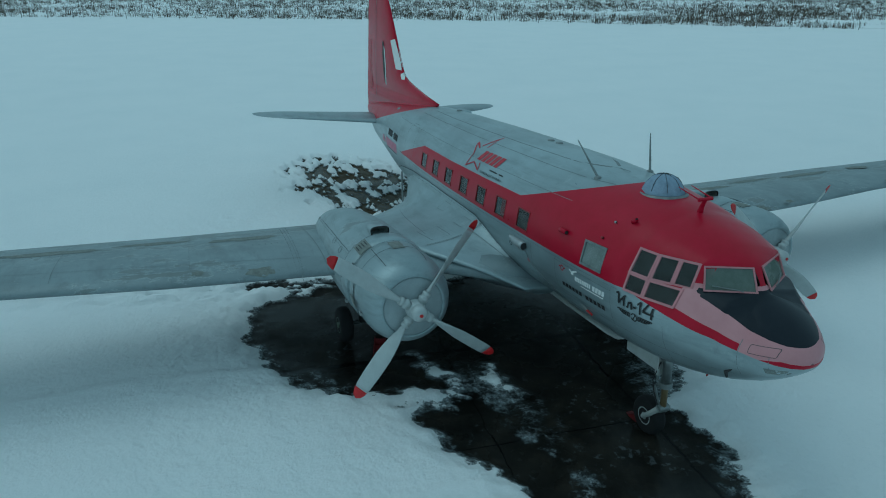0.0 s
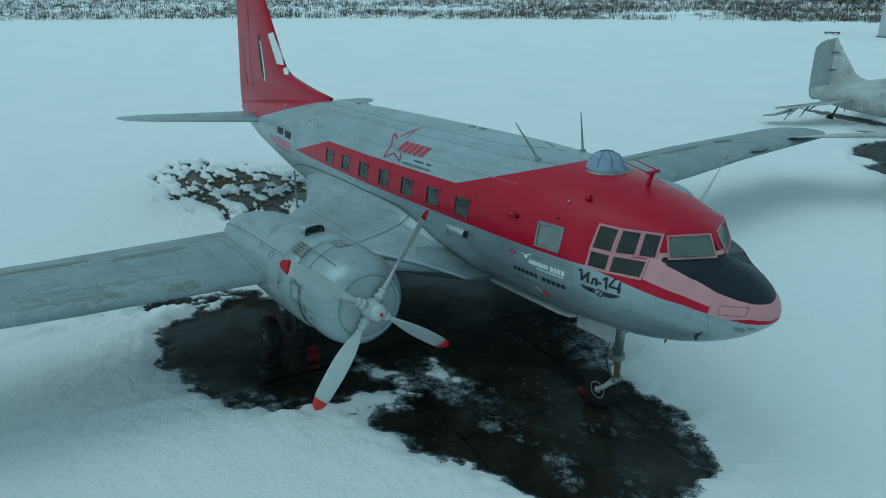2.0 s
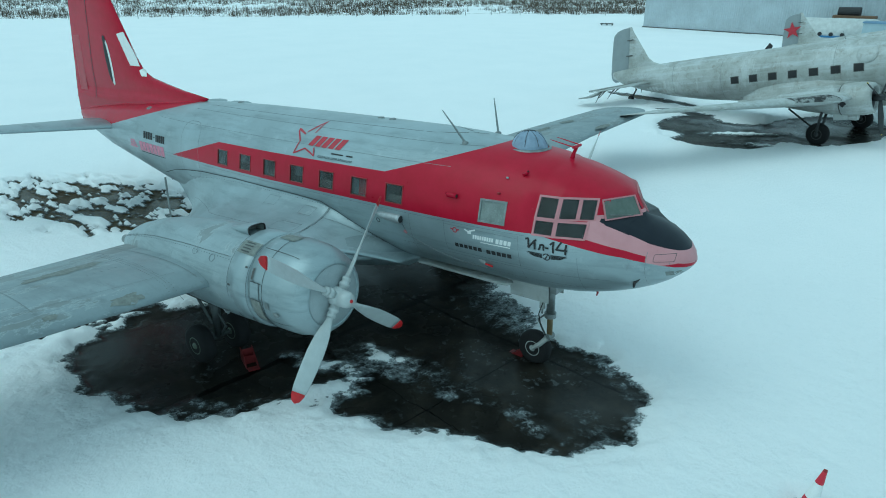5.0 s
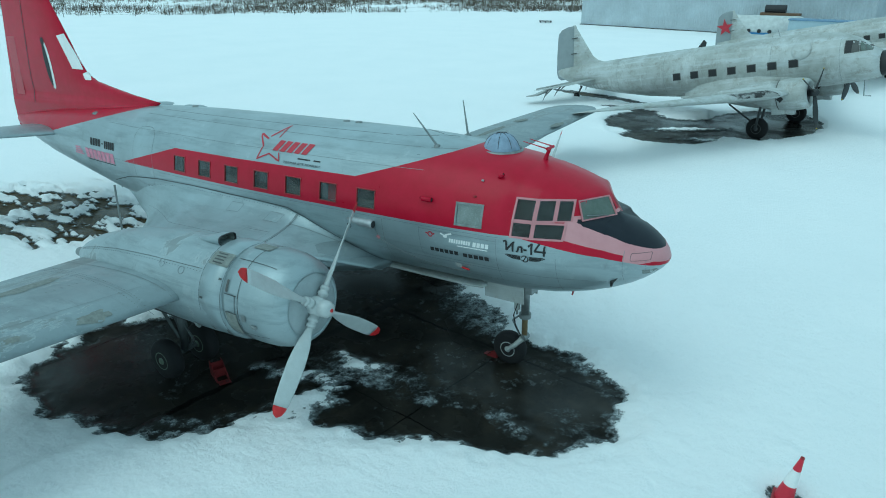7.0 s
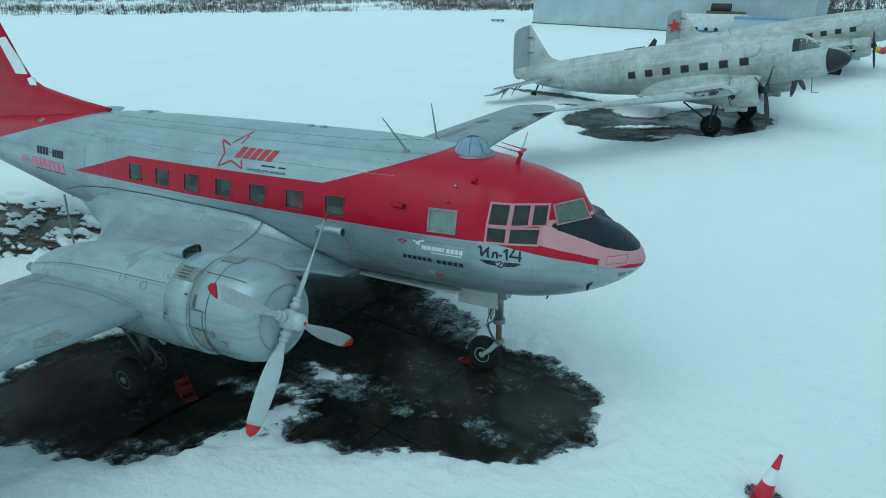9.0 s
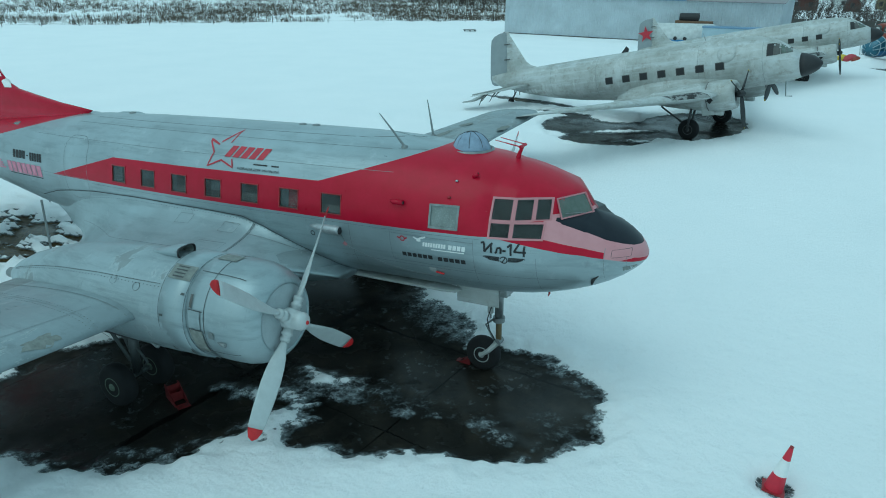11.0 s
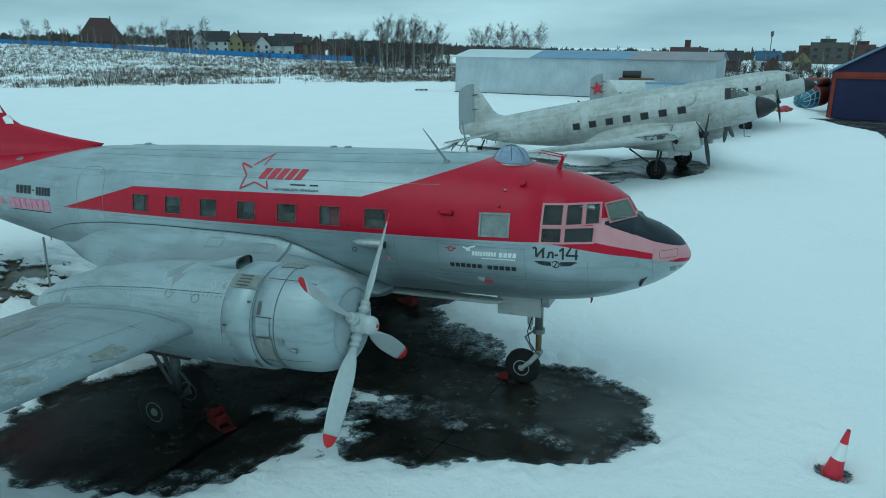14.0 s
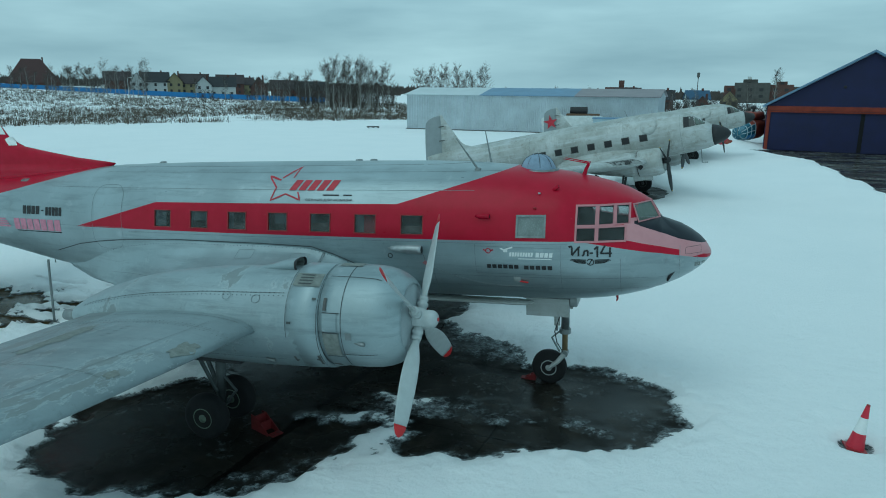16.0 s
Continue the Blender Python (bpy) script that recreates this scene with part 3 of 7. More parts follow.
def build_ground_sheet():
    xs = steps(-3000, (-700, 400), (-160, 40), (-60, 6), (-23, 1.2), (-9.2, 0.15), (7.5, 0.075), (12, 0.25), (24, 0.5), (60, 3), (200, 20), (900, 200), (3000, 700))
    ys = steps(-3000, (-700, 400), (-100, 40), (-25, 6), (-9, 0.4), (5, 0.075), (10, 0.25), (19, 0.8), (36, 0.2), (72, 0.6), (130, 4), (300, 20), (900, 150), (3000, 500))
    verts = [(x, y, ground_height(x, y)) for y in ys for x in xs]
    w = len(xs)
    faces = [(j * w + i, j * w + i + 1, (j + 1) * w + i + 1, (j + 1) * w + i) for j in range(len(ys) - 1) for i in range(w - 1)]
    me = bpy.data.meshes.new("ground")
    me.from_pydata(verts, [], faces)
    me.polygons.foreach_set("use_smooth", [True] * len(me.polygons))
    me.materials.append(M_GROUND)
    return tagged(new("ground", me), "snow-covered airfield with wet melted tarmac patches", "ground", kind="structure")


build_ground_sheet()

# ---- the red and silver airliner: hull ----
PITCH = pose(0, 0, 0, 0, -2.65, 0)
plane = thing("airliner", "red and silver twin-engined propeller airliner parked on wet tarmac", "airplane", PITCH)
BODY = [  # x, top, bottom, half width
    (-17.2, 3.78, 3.52, 0.06), (-16.0, 3.98, 3.12, 0.33), (-14.5, 4.16, 2.78, 0.62), (-13.0, 4.30, 2.50, 0.80),
    (-11.0, 4.48, 2.12, 1.02), (-9.0, 4.62, 1.84, 1.22), (-7.0, 4.66, 1.76, 1.36), (-5.0, 4.67, 1.80, 1.46),
    (-3.0, 4.67, 1.82, 1.49), (-1.0, 4.66, 1.83, 1.49), (0.0, 4.62, 1.84, 1.48), (1.0, 4.54, 1.85, 1.45),
    (1.8, 4.43, 1.86, 1.39), (2.3, 4.34, 1.90, 1.33), (2.7, 4.23, 1.95, 1.26), (3.0, 4.12, 2.01, 1.18),
    (3.3, 3.97, 2.09, 1.08), (3.42, 3.885, 2.13, 1.03), (3.5, 3.76, 2.16, 1.0), (3.62, 3.575, 2.21, 0.94), (3.66, 3.545, 2.22, 0.92), (3.8, 3.49, 2.28, 0.85),
    (4.0, 3.42, 2.37, 0.73), (4.2, 3.31, 2.49, 0.59), (4.36, 3.19, 2.61, 0.45), (4.47, 3.07, 2.71, 0.30), (4.54, 2.95, 2.80, 0.15), (4.56, 2.90, 2.86, 0.04),
]
COCKPIT = [  # x, half widths at the four sill and head lines
    (2.08, 1.325, 1.25, 1.235, 1.07), (2.5, 1.25, 1.17, 1.15, 1.0), (2.85, 1.13, 1.02, 0.95, 0.83), (3.0, 1.08, 0.96, 0.87, 0.745), (3.12, 1.03, 0.91, 0.815, 0.71),
    (3.21, 0.99, 0.88, 0.77, 0.52), (3.3, 0.95, 0.83, 0.62, 0.33), (3.42, 0.89, 0.74, 0.42, 0.08), (3.5, 0.85, 0.68, 0.29, 0.05), (3.62, 0.79, 0.57, 0.09, 0.04),
]
POWER = 2.15
ROW_ZC, ROW_1, ROW_2, ROW_3, ROW_4, ROW_TOP = 10, 12, 14, 15, 17, 22


def body_at(x):
    return tuple(interp(x, BODY, i) for i in (1, 2, 3))


def round_y(x, z):
    top, bot, hw = body_at(x)
    zc, hz = (top + bot) / 2, (top - bot) / 2
    p = POWER - (0.25 * min(1.0, max(0.0, (x - 3.62) / 0.4)) if z > zc else 0.0)
    return hw * max(0.0, 1 - min(1.0, abs(z - zc) / hz) ** p) ** (1 / p)


def level_lines(x):
    top, bot, hw = body_at(x)
    zc = (top + bot) / 2
    if x < -8.0:
        return [zc + (top - zc) * f for f in (0.11, 0.235, 0.355, 0.49)]
    cabin, front = (3.37, 3.55, 3.72, 3.92), (3.28, 3.50, 3.56, min(3.88, top - 0.005))
    f = min(1.0, max(0.0, (x - 1.8) / 0.28))
    out = [a + (b - a) * f for a, b in zip(cabin, front)]
    if x > 3.62:
        g = min(1.0, (x - 3.62) / 0.38)
        first = [2.8925 + 0.6825 * q for q in (0.57, 0.89, 0.975, 0.985)]
        out = [zc + (top - zc) * ((a - 2.8925) / 0.6825 * (1 - g) + b * g) for a, b in zip(first, (0.28, 0.55, 0.68, 0.86))]
    return out


def half_section(x):
    """Points y >= 0, z from the keel to the crown."""
    top, bot, hw = body_at(x)
    zc, hz = (top + bot) / 2, (top - bot) / 2
    pts = []
    for j in range(ROW_ZC):
        a = math.pi / 2 * (1 - j / ROW_ZC)
        pts.append((hw * math.cos(a) ** (2 / POWER), zc - hz * math.sin(a) ** (2 / POWER)))
    lines = level_lines(x)
    front = min(1.0, max(0.0, (x - 1.9) / 0.18)) if x <= 3.62 else max(0.0, 1 - (x - 3.62) / 0.3)
    ys = [round_y(x, z) for z in lines]
    if front:
        ys = [y + (interp(x, COCKPIT, i + 1) * min(1.0, hw / 0.94 if x > 3.62 else 1.0) - y) * front for i, y in enumerate(ys)]
    knots = [(hw, zc)] + list(zip(ys, lines))
    for (ya, za), (yb, zb), n in zip(knots, knots[1:], (2, 2, 1, 2)):
        for i in range(n):
            f = i / n
            z = za + (zb - za) * f
            flat = ya + (yb - ya) * f
            pts.append((flat + (round_y(x, z) - flat) * (1 - front), z))
    y4, z4 = knots[-1]
    a0 = math.asin(min(1.0, ((z4 - zc) / hz)) ** (POWER / 2))
    for i in range(6):
        a = a0 + (math.pi / 2 - a0) * i / 5
        rz = zc + hz * math.sin(a) ** (2 / POWER)
        ry = round_y(x, rz)
        b = math.pi / 2 * i / 5
        ey, ez = y4 * math.cos(b) ** 1.25, z4 + (top - z4) * math.sin(b) ** 1.25
        pts.append((ry + (ey - ry) * front, rz + (ez - rz) * front))
    pts[-1] = (0.0, top)
    pts[0] = (0.0, bot)
    return pts


def hull_y(x, z, out=0.0):
    """The near side's y on the hull at x, z."""
    pts = half_section(x)
    return -float(np.interp(z, [p[1] for p in pts], [p[0] for p in pts])) - out


CABIN_WINDOWS = [(-7.17 + 0.993 * i, -6.73 + 0.993 * i) for i in range(7)]
OPENINGS = [(a, b, ROW_1, ROW_3) for a, b in CABIN_WINDOWS] + [(1.09, 1.57, ROW_1, ROW_3)]
OPENINGS += [(2.16, 2.48, ROW_3, ROW_4), (2.545, 2.79, ROW_3, ROW_4), (2.85, 3.06, ROW_3, ROW_4), (2.16, 2.48, ROW_1, ROW_2), (2.545, 3.0, ROW_1, ROW_2), (3.21, 3.56, ROW_3, ROW_4)]
HULL_X = sorted({round(r[0], 3) for r in BODY + COCKPIT} | {round(float(v), 3) for v in np.arange(-17, 2.4, 0.25)} | {v for o in OPENINGS for v in o[:2]})


def hull_shell(inset):
    """The skin, with its window openings; inset shrinks it for the lining."""
    rows, bm = [], bmesh.new()
    for x in HULL_X:
        half = half_section(x)
        top, bot, hw = body_at(x)
        zc = (top + bot) / 2
        half = [(y * (1 - inset / max(hw, 0.1)), zc + (z - zc) * (1 - inset / max(top - zc, 0.1))) for y, z in half]
        rows.append([bm.verts.new((x, -y, z)) for y, z in half] + [bm.verts.new((x, y, z)) for y, z in half[-2:0:-1]])
    n = len(rows[0])
    for a, b, xa, xb in zip(rows, rows[1:], HULL_X, HULL_X[1:]):
        for i in range(n):
            k = min(i, n - 1 - i)
            xm = (xa + xb) / 2
            if any(o[0] < xm < o[1] and o[2] <= k < o[3] for o in OPENINGS):
                continue
            j = (i + 1) % n
            bm.faces.new((a[i], a[j], b[j], b[i]))
    for row in (rows[0], rows[-1]):
        bm.faces.new(row)
    return bm


part("fuselage", hull_shell(0.0), M_LIVERY, plane, "red and silver riveted fuselage skin", smooth=True)
# lining colour carries the cabin's dimness and a teal lift for pane reflection
part("cabin_lining", hull_shell(0.035), M_DARK, plane, "inner shell coloured for the dim cabin behind the panes", smooth=True)


def patch(x0, x1, z0, z1, out=0.006, nx=4, nz=3, side=-1, bm=None):
    """A sheet that follows the hull."""
    bm = bm or bmesh.new()
    grid = [[bm.verts.new((x0 + (x1 - x0) * i / nx, -side * hull_y(x0 + (x1 - x0) * i / nx, z0 + (z1 - z0) * j / nz, out), z0 + (z1 - z0) * j / nz)) for i in range(nx + 1)] for j in range(nz + 1)]
    for a, b in zip(grid, grid[1:]):
        for i in range(nx):
            bm.faces.new((a[i], a[i + 1], b[i + 1], b[i]))
    return bm


def strip_loop(points, width, out=0.007, side=-1, closed=False, bm=None, lift=None):
    """A thin band along points (x, z) on the hull."""
    bm = bm or bmesh.new()
    pts = [Vector(p) for p in points]
    n = len(pts)
    pairs = []
    for i, p in enumerate(pts):
        a, b = (pts[i - 1] if i or closed else p), (pts[(i + 1) % n] if i < n - 1 or closed else p)
        d = (b - a).normalized()
        w = Vector((-d.y, d.x)) * width / 2
        pairs.append([bm.verts.new((q.x, -side * (lift(q.x, q.y) if lift else hull_y(q.x, q.y, out)), q.y)) for q in (p + w, p - w)])
    for i in range(n if closed else n - 1):
        a, b = pairs[i], pairs[(i + 1) % n]
        bm.faces.new((a[0], b[0], b[1], a[1]))
    return bm


def pane_ring(corners, grow, thick, bm=None):
    """A frame round four corners: grow is its breadth."""
    bm = bm or bmesh.new()
    c = [Vector(p) for p in corners]
    mid = sum(c, Vector()) / 4
    nrm = (c[1] - c[0]).cross(c[3] - c[0]).normalized()
    if nrm.y * mid.y < 0 and abs(nrm.y) > 0.05 or (abs(nrm.y) <= 0.05 and nrm.x < 0):
        nrm = -nrm
    outer = [p + ((p - c[i - 1]).normalized() + (p - c[(i + 1) % 4]).normalized()) * grow for i, p in enumerate(c)]
    v = [[bm.verts.new(p + nrm * h) for p in ring] for ring, h in ((c, -0.02), (c, thick), (outer, thick), (outer, -0.004))]
    for a, b in zip(v, v[1:]):
        for i in range(4):
            j = (i + 1) % 4
            bm.faces.new((a[i], a[j], b[j], b[i]))
    return bm, nrm


def quad(corners, shift=Vector((0, 0, 0))):
    bm = bmesh.new()
    a, b, c, d = (Vector(p) + shift for p in corners)
    n = 4
    rows = [[bm.verts.new(a.lerp(b, i / n).lerp(d.lerp(c, i / n), j / n)) for i in range(n + 1)] for j in range(n + 1)]
    for p, q in zip(rows, rows[1:]):
        for i in range(n):
            bm.faces.new((p[i], p[i + 1], q[i + 1], q[i]))
    return bm


def window_on(corners, frame_mat, breadth, name, label, pane_label="grey window glass", pane_mat=None):
    ring, nrm = pane_ring(corners, breadth, 0.014)
    frame_ob = part(name, ring, frame_mat, plane, label)
    pane = part("pane", quad(corners, nrm * -0.006), pane_mat or M_GLASS, frame_ob, pane_label)
    pane.visible_shadow = False
    return frame_ob


def hull_corners(x0, x1, k0, k1, side):
    out = []
    for x, k in ((x0, k0), (x1, k0), (x1, k1), (x0, k1)):
        y, z = half_section(x)[k]
        out.append((x, side * y, z))
    return out


# sheets behind the panes: curtains, plus horizon reflection imitated in pale and dark
PALE_CURTAIN, DARK_LOWER = (M_CURTAIN, "pale grey curtain sheet doubling as sky reflection"), (M_OLDDARK, "dark lower sheet imitating the pane's reflection")
CURTAINS = [
    [(0.0, 0.62, 0.0, 1.0, *PALE_CURTAIN)], [(0.05, 1.0, 0.42, 1.0, *PALE_CURTAIN)], [(0.0, 0.28, 0.0, 1.0, *PALE_CURTAIN), (0.28, 1.0, 0.0, 0.35, *DARK_LOWER)],
    [(0.3, 1.0, 0.35, 1.0, *PALE_CURTAIN)], [(0.0, 1.0, 0.0, 0.45, *DARK_LOWER), (0.0, 0.2, 0.45, 1.0, *PALE_CURTAIN)],
    [(0.0, 0.42, 0.0, 1.0, *PALE_CURTAIN), (0.42, 1.0, 0.0, 0.92, M_REDCLOTH, "dull red curtain")], [(0.0, 1.0, 0.0, 0.4, *DARK_LOWER)],
]
for side in (-1, 1):
    for i, (a, b) in enumerate(CABIN_WINDOWS):
        window_on(hull_corners(a, b, ROW_1, ROW_3, side), M_REDFRAME, 0.018, "cabin_window", "square cabin window with a thin red frame")
        c = [Vector(p) for p in hull_corners(a - 0.03, b + 0.03, ROW_1, ROW_3, side)]
        for u0, u1, v0, v1, mat, label in CURTAINS[i]:
            q = [c[0].lerp(c[1], u).lerp(c[3].lerp(c[2], u), v) - Vector((0, side * 0.07, 0)) for u, v in ((u0, v0), (u1, v0), (u1, v1), (u0, v1))]
            part("curtain", quad(q), mat, plane, label)
    window_on(hull_corners(1.09, 1.57, ROW_1, ROW_3, side), M_STEEL, 0.035, "crew_window", "square crew window with a grey metal frame", "frosted grey glass", M_FROST)
    for a, b, k0, k1 in OPENINGS[8:13]:
        window_on(hull_corners(a, b, k0, k1, side), M_PINKF, 0.036, "cockpit_window", "cockpit side window in faded pink framing")
    c = [(3.24, side * 0.735, 3.575), (3.59, side * 0.135, 3.575), (3.43, side * 0.095, 3.86), (3.14, side * 0.675, 3.87)]
    window_on(c, M_PINKF, 0.025, "windscreen", "flat front windscreen in faded pink framing", "greenish windscreen glass with pale reflection in its colour", M_SCREEN)
    wiper = tube([(3.52, side * 0.30, 3.575), (3.50, side * 0.36, 3.60), (3.27, side * 0.64, 3.63)], 0.008, 6)
    part("wiper", wiper, M_STEEL, plane, "thin wiper arm")

# ---- wings, fillets and tail ----


def foil(t, n=14, under=0.85):
    """An aerofoil, chord 0 (front) to 1, thickness t."""
    pts = []
    for i in range(n + 1):
        c = 0.5 - 0.5 * math.cos(math.pi * i / n)
        h = 5 * t * (0.2969 * c ** 0.5 - 0.126 * c - 0.3516 * c * c + 0.2843 * c ** 3 - 0.1036 * c ** 4)
        pts.append((c, h))
    return [(c, h * 1.15) for c, h in pts] + [(c, -h * under) for c, h in pts[-2:0:-1]]


def wing_bm(stations):
    """stations: y, leading x, trailing x, z, thickness."""
    return loft([[(le + (te - le) * c, y, z + h * abs(le - te)) for c, h in foil(t, 14, 0.42)] for y, le, te, z, t in stations])


def dense(rows, step):
    """More rows between the given ones, by straight interpolation on the first column."""
    keys = [r[0] for r in rows]
    vals = sorted(set(keys) | {float(v) for v in np.arange(min(keys), max(keys), step)})
    return [tuple(float(np.interp(v, keys, [r[i] for r in rows])) for i in range(len(rows[0]))) for v in vals]


WING = [(0.6, -1.1, -6.7, 2.1, 0.15), (1.6, -1.45, -6.7, 2.12, 0.15), (2.6, -2.15, -6.5, 2.2, 0.14), (4.9, -2.42, -6.0, 2.42, 0.12), (8.0, -2.6, -5.9, 2.55, 0.125),
        (10.9, -2.83, -5.8, 2.71, 0.12), (14.8, -3.1, -5.6, 2.90, 0.11), (15.5, -3.45, -5.4, 2.93, 0.09), (15.75, -3.85, -5.1, 2.945, 0.07), (15.85, -4.3, -4.7, 2.95, 0.04)]


def wing_at(y):
    return tuple(float(np.interp(y, [r[0] for r in WING], [r[i] for r in WING])) for i in range(1, 5))


def wing_top(x, y):
    le, te, z, t = wing_at(abs(y))
    c = min(1.0, max(0.0, (x - le) / (te - le)))
    h = 5 * t * (0.2969 * c ** 0.5 - 0.126 * c - 0.3516 * c * c + 0.2843 * c ** 3 - 0.1036 * c ** 4) * 1.15
    return z + h * abs(le - te)


def wing_line(points, width, side, out=0.005, bm=None):
    """A thin band on the wing's upper skin along points (x, y)."""
    bm = bm or bmesh.new()
    pts = [Vector(p) for p in points]
    prev = None
    for i, p in enumerate(pts):
        d = (pts[min(i + 1, len(pts) - 1)] - pts[max(i - 1, 0)]).normalized()
        w = Vector((-d.y, d.x)) * width / 2
        pair = [bm.verts.new((q.x, side * q.y, wing_top(q.x, q.y) + out - (0.035 * (q.y - 0.6) if side > 0 else 0.0))) for q in (p + w, p - w)]
        if prev:
            bm.faces.new((prev[0], pair[0], pair[1], prev[1]))
        prev = pair
    return bm


def straight(a, b, n=12):
    return [(a[0] + (b[0] - a[0]) * i / n, a[1] + (b[1] - a[1]) * i / n) for i in range(n + 1)]


FILLET = [  # x, hull z, outer y, outer z, keel y, keel z
    (-10.6, 2.22, 0.50, 2.17, 0.3, 2.13), (-10.1, 2.27, 0.70, 2.09, 0.42, 2.01), (-9.7, 2.36, 0.90, 2.02, 0.5, 1.93), (-9.2, 2.58, 1.12, 2.0, 0.5, 1.86), (-8.6, 2.80, 1.38, 2.02, 0.5, 1.80), (-8.0, 2.94, 1.8, 2.07, 0.5, 1.80), (-7.2, 3.03, 2.5, 2.15, 0.5, 1.82),
    (-6.4, 3.06, 3.3, 2.24, 0.5, 1.82), (-5.4, 3.06, 3.5, 2.42, 0.5, 1.82), (-4.2, 3.05, 3.5, 2.55, 0.5, 1.82), (-3.2, 3.02, 3.3, 2.58, 0.5, 1.82), (-2.6, 2.84, 2.9, 2.52, 0.5, 1.82),
    (-2.1, 2.6, 2.4, 2.42, 0.5, 1.82), (-1.7, 2.42, 2.0, 2.32, 0.5, 1.83), (-1.35, 2.22, 1.6, 2.14, 0.5, 1.83), (-1.1, 2.02, 1.3, 2.02, 0.5, 1.83)]


def fillet_section(x, hz, oy, oz, ky, kz):
    hy = -hull_y(x, hz) - 0.01
    ctrl = (hy + 0.05 + 0.12 * (oy - hy), oz + 0.10 * (hz - oz) + 0.03)
    pts = []
    for i in range(11):
        t = i / 10
        pts.append((hy * (1 - t) ** 2 + ctrl[0] * 2 * t * (1 - t) + oy * t * t, hz * (1 - t) ** 2 + ctrl[1] * 2 * t * (1 - t) + oz * t * t))
    pts += [(oy * 0.98, oz - 0.05), (oy * 0.6 + ky * 0.4, kz + 0.02), (ky, kz)]
    return pts


def fillet_rows():
    """Fillet sections close together, evened out along the hull."""
    xs = [float(v) for v in np.arange(FILLET[0][0], FILLET[-1][0] + 0.05, 0.1)]
    grid = np.array([fillet_section(*[float(np.interp(x, [r[0] for r in FILLET], [r[i] for r in FILLET])) for i in range(6)]) for x in xs])
    for _ in range(12):
        grid[1:-1] = (grid[:-2] + 2 * grid[1:-1] + grid[2:]) / 4
    return [(x, [(float(y), float(z)) for y, z in row]) for x, row in zip(xs, grid)]


for side in (-1, 1):
    wing = part("wing", wing_bm([(side * y, le - (0.22 * min(1.0, max(0.0, (y - 2.6) / 3)) if side > 0 else 0.0), te, z - (0.035 * (y - 0.6) if side > 0 else 0.0), t) for y, le, te, z, t in dense([(y_ + (1.3 if side > 0 and y_ > 14 else 0.0), *r_) for y_, *r_ in WING], 0.8)]), M_WING, plane, "silver wing with flaking chalky lacquer", smooth=True)
    rows = [[(x, side * y, z) for y, z in row] for x, row in fillet_rows()]
    part("wing_root_fillet", loft(rows, True, False), M_SILVER, plane, "smooth silver fillet between wing and fuselage", smooth=True)
    seam = bmesh.new()
    for a, b in (((-2.2, 5.55), (-5.9, 5.4)), ((-3.0, 5.2), (-3.9, 14.9)), ((-4.6, 5.2), (-4.9, 14.9)), ((-2.6, 7.6), (-5.8, 7.5)), ((-3.0, 10.0), (-5.7, 9.9)), ((-3.5, 12.6), (-5.6, 12.5))):
        wing_line(straight(a, b), 0.008, side, bm=seam)
    if side > 0:
        seam.clear()
        wing_line(straight((-2.5, 5.5), (-5.9, 5.4)), 0.012, side, 0.005, seam)
    wing_line(straight((-2.47, 5.0), (-5.95, 4.95), 16), 0.014, side, bm=seam)
    part("wing_seam", seam, M_LAP, wing, "dark riveted skin seams")
    rail = bmesh.new()
    for y in np.arange(5.75, 6.3, 0.13):
        wing_line([(-4.05, y), (-4.13, y)], 0.018, side, 0.006, rail)
    for y in np.arange(9.2, 12.0, 0.16):
        wing_line([(-4.55, y), (-4.61, y)], 0.018, side, 0.006, rail)
    tagged(part("wing_slots", rail, M_LAP, wing, "row of small dark slots"), kind="stuff")
    wob = random.Random(4)
    for cx, cy, rx, ry in ((-2.66, 6.3, 0.13, 0.26), (-2.82, 7.45, 0.08, 0.11), (-3.2, 12.0, 0.12, 0.5), (-4.9, 10.2, 0.2, 0.9), (-5.1, 8.2, 0.16, 0.7), (-4.9, 12.4, 0.22, 0.35), (-4.8, 6.4, 0.2, 0.7)):
        peel = bmesh.new()
        ring = []
        for j in range(28):
            a = 2 * math.pi * j / 28
            r = 1 + 0.4 * noise.noise(Vector((cx * 3 + math.cos(a) * 2.4, cy + math.sin(a) * 2.4, 1.0))) + wob.uniform(-0.12, 0.12)
            x, y = cx + rx * r * math.cos(a), cy + ry * r * math.sin(a)
            ring.append(peel.verts.new((x, side * y, wing_top(x, y) + 0.004 - (0.035 * (y - 0.6) if side > 0 else 0.0))))
        mid = peel.verts.new((cx, side * cy, wing_top(cx, cy) + 0.005 - (0.035 * (cy - 0.6) if side > 0 else 0.0)))
        for j in range(28):
            peel.faces.new((mid, ring[j], ring[(j + 1) % 28]))
        part("bare_patch", peel, M_PRIMER, wing, "grey primer where the lacquer has peeled", smooth=True)
    part("tailplane", wing_bm([(side * y, le, te, z - (0.05 * y if side > 0 else 0.0), t) for y, le, te, z, t in dense(((0.2, -13.6, -16.65, 3.52, 0.12), (3.8, -14.75, -16.6, 3.78, 0.11), (4.4, -15.05, -16.4, 3.82, 0.08), (4.65, -15.3, -16.2, 3.84, 0.06), (4.76, -15.6, -16.0, 3.85, 0.03)), 0.6)]), M_SILVER, plane, "silver tailplane with a rounded tip", smooth=True)

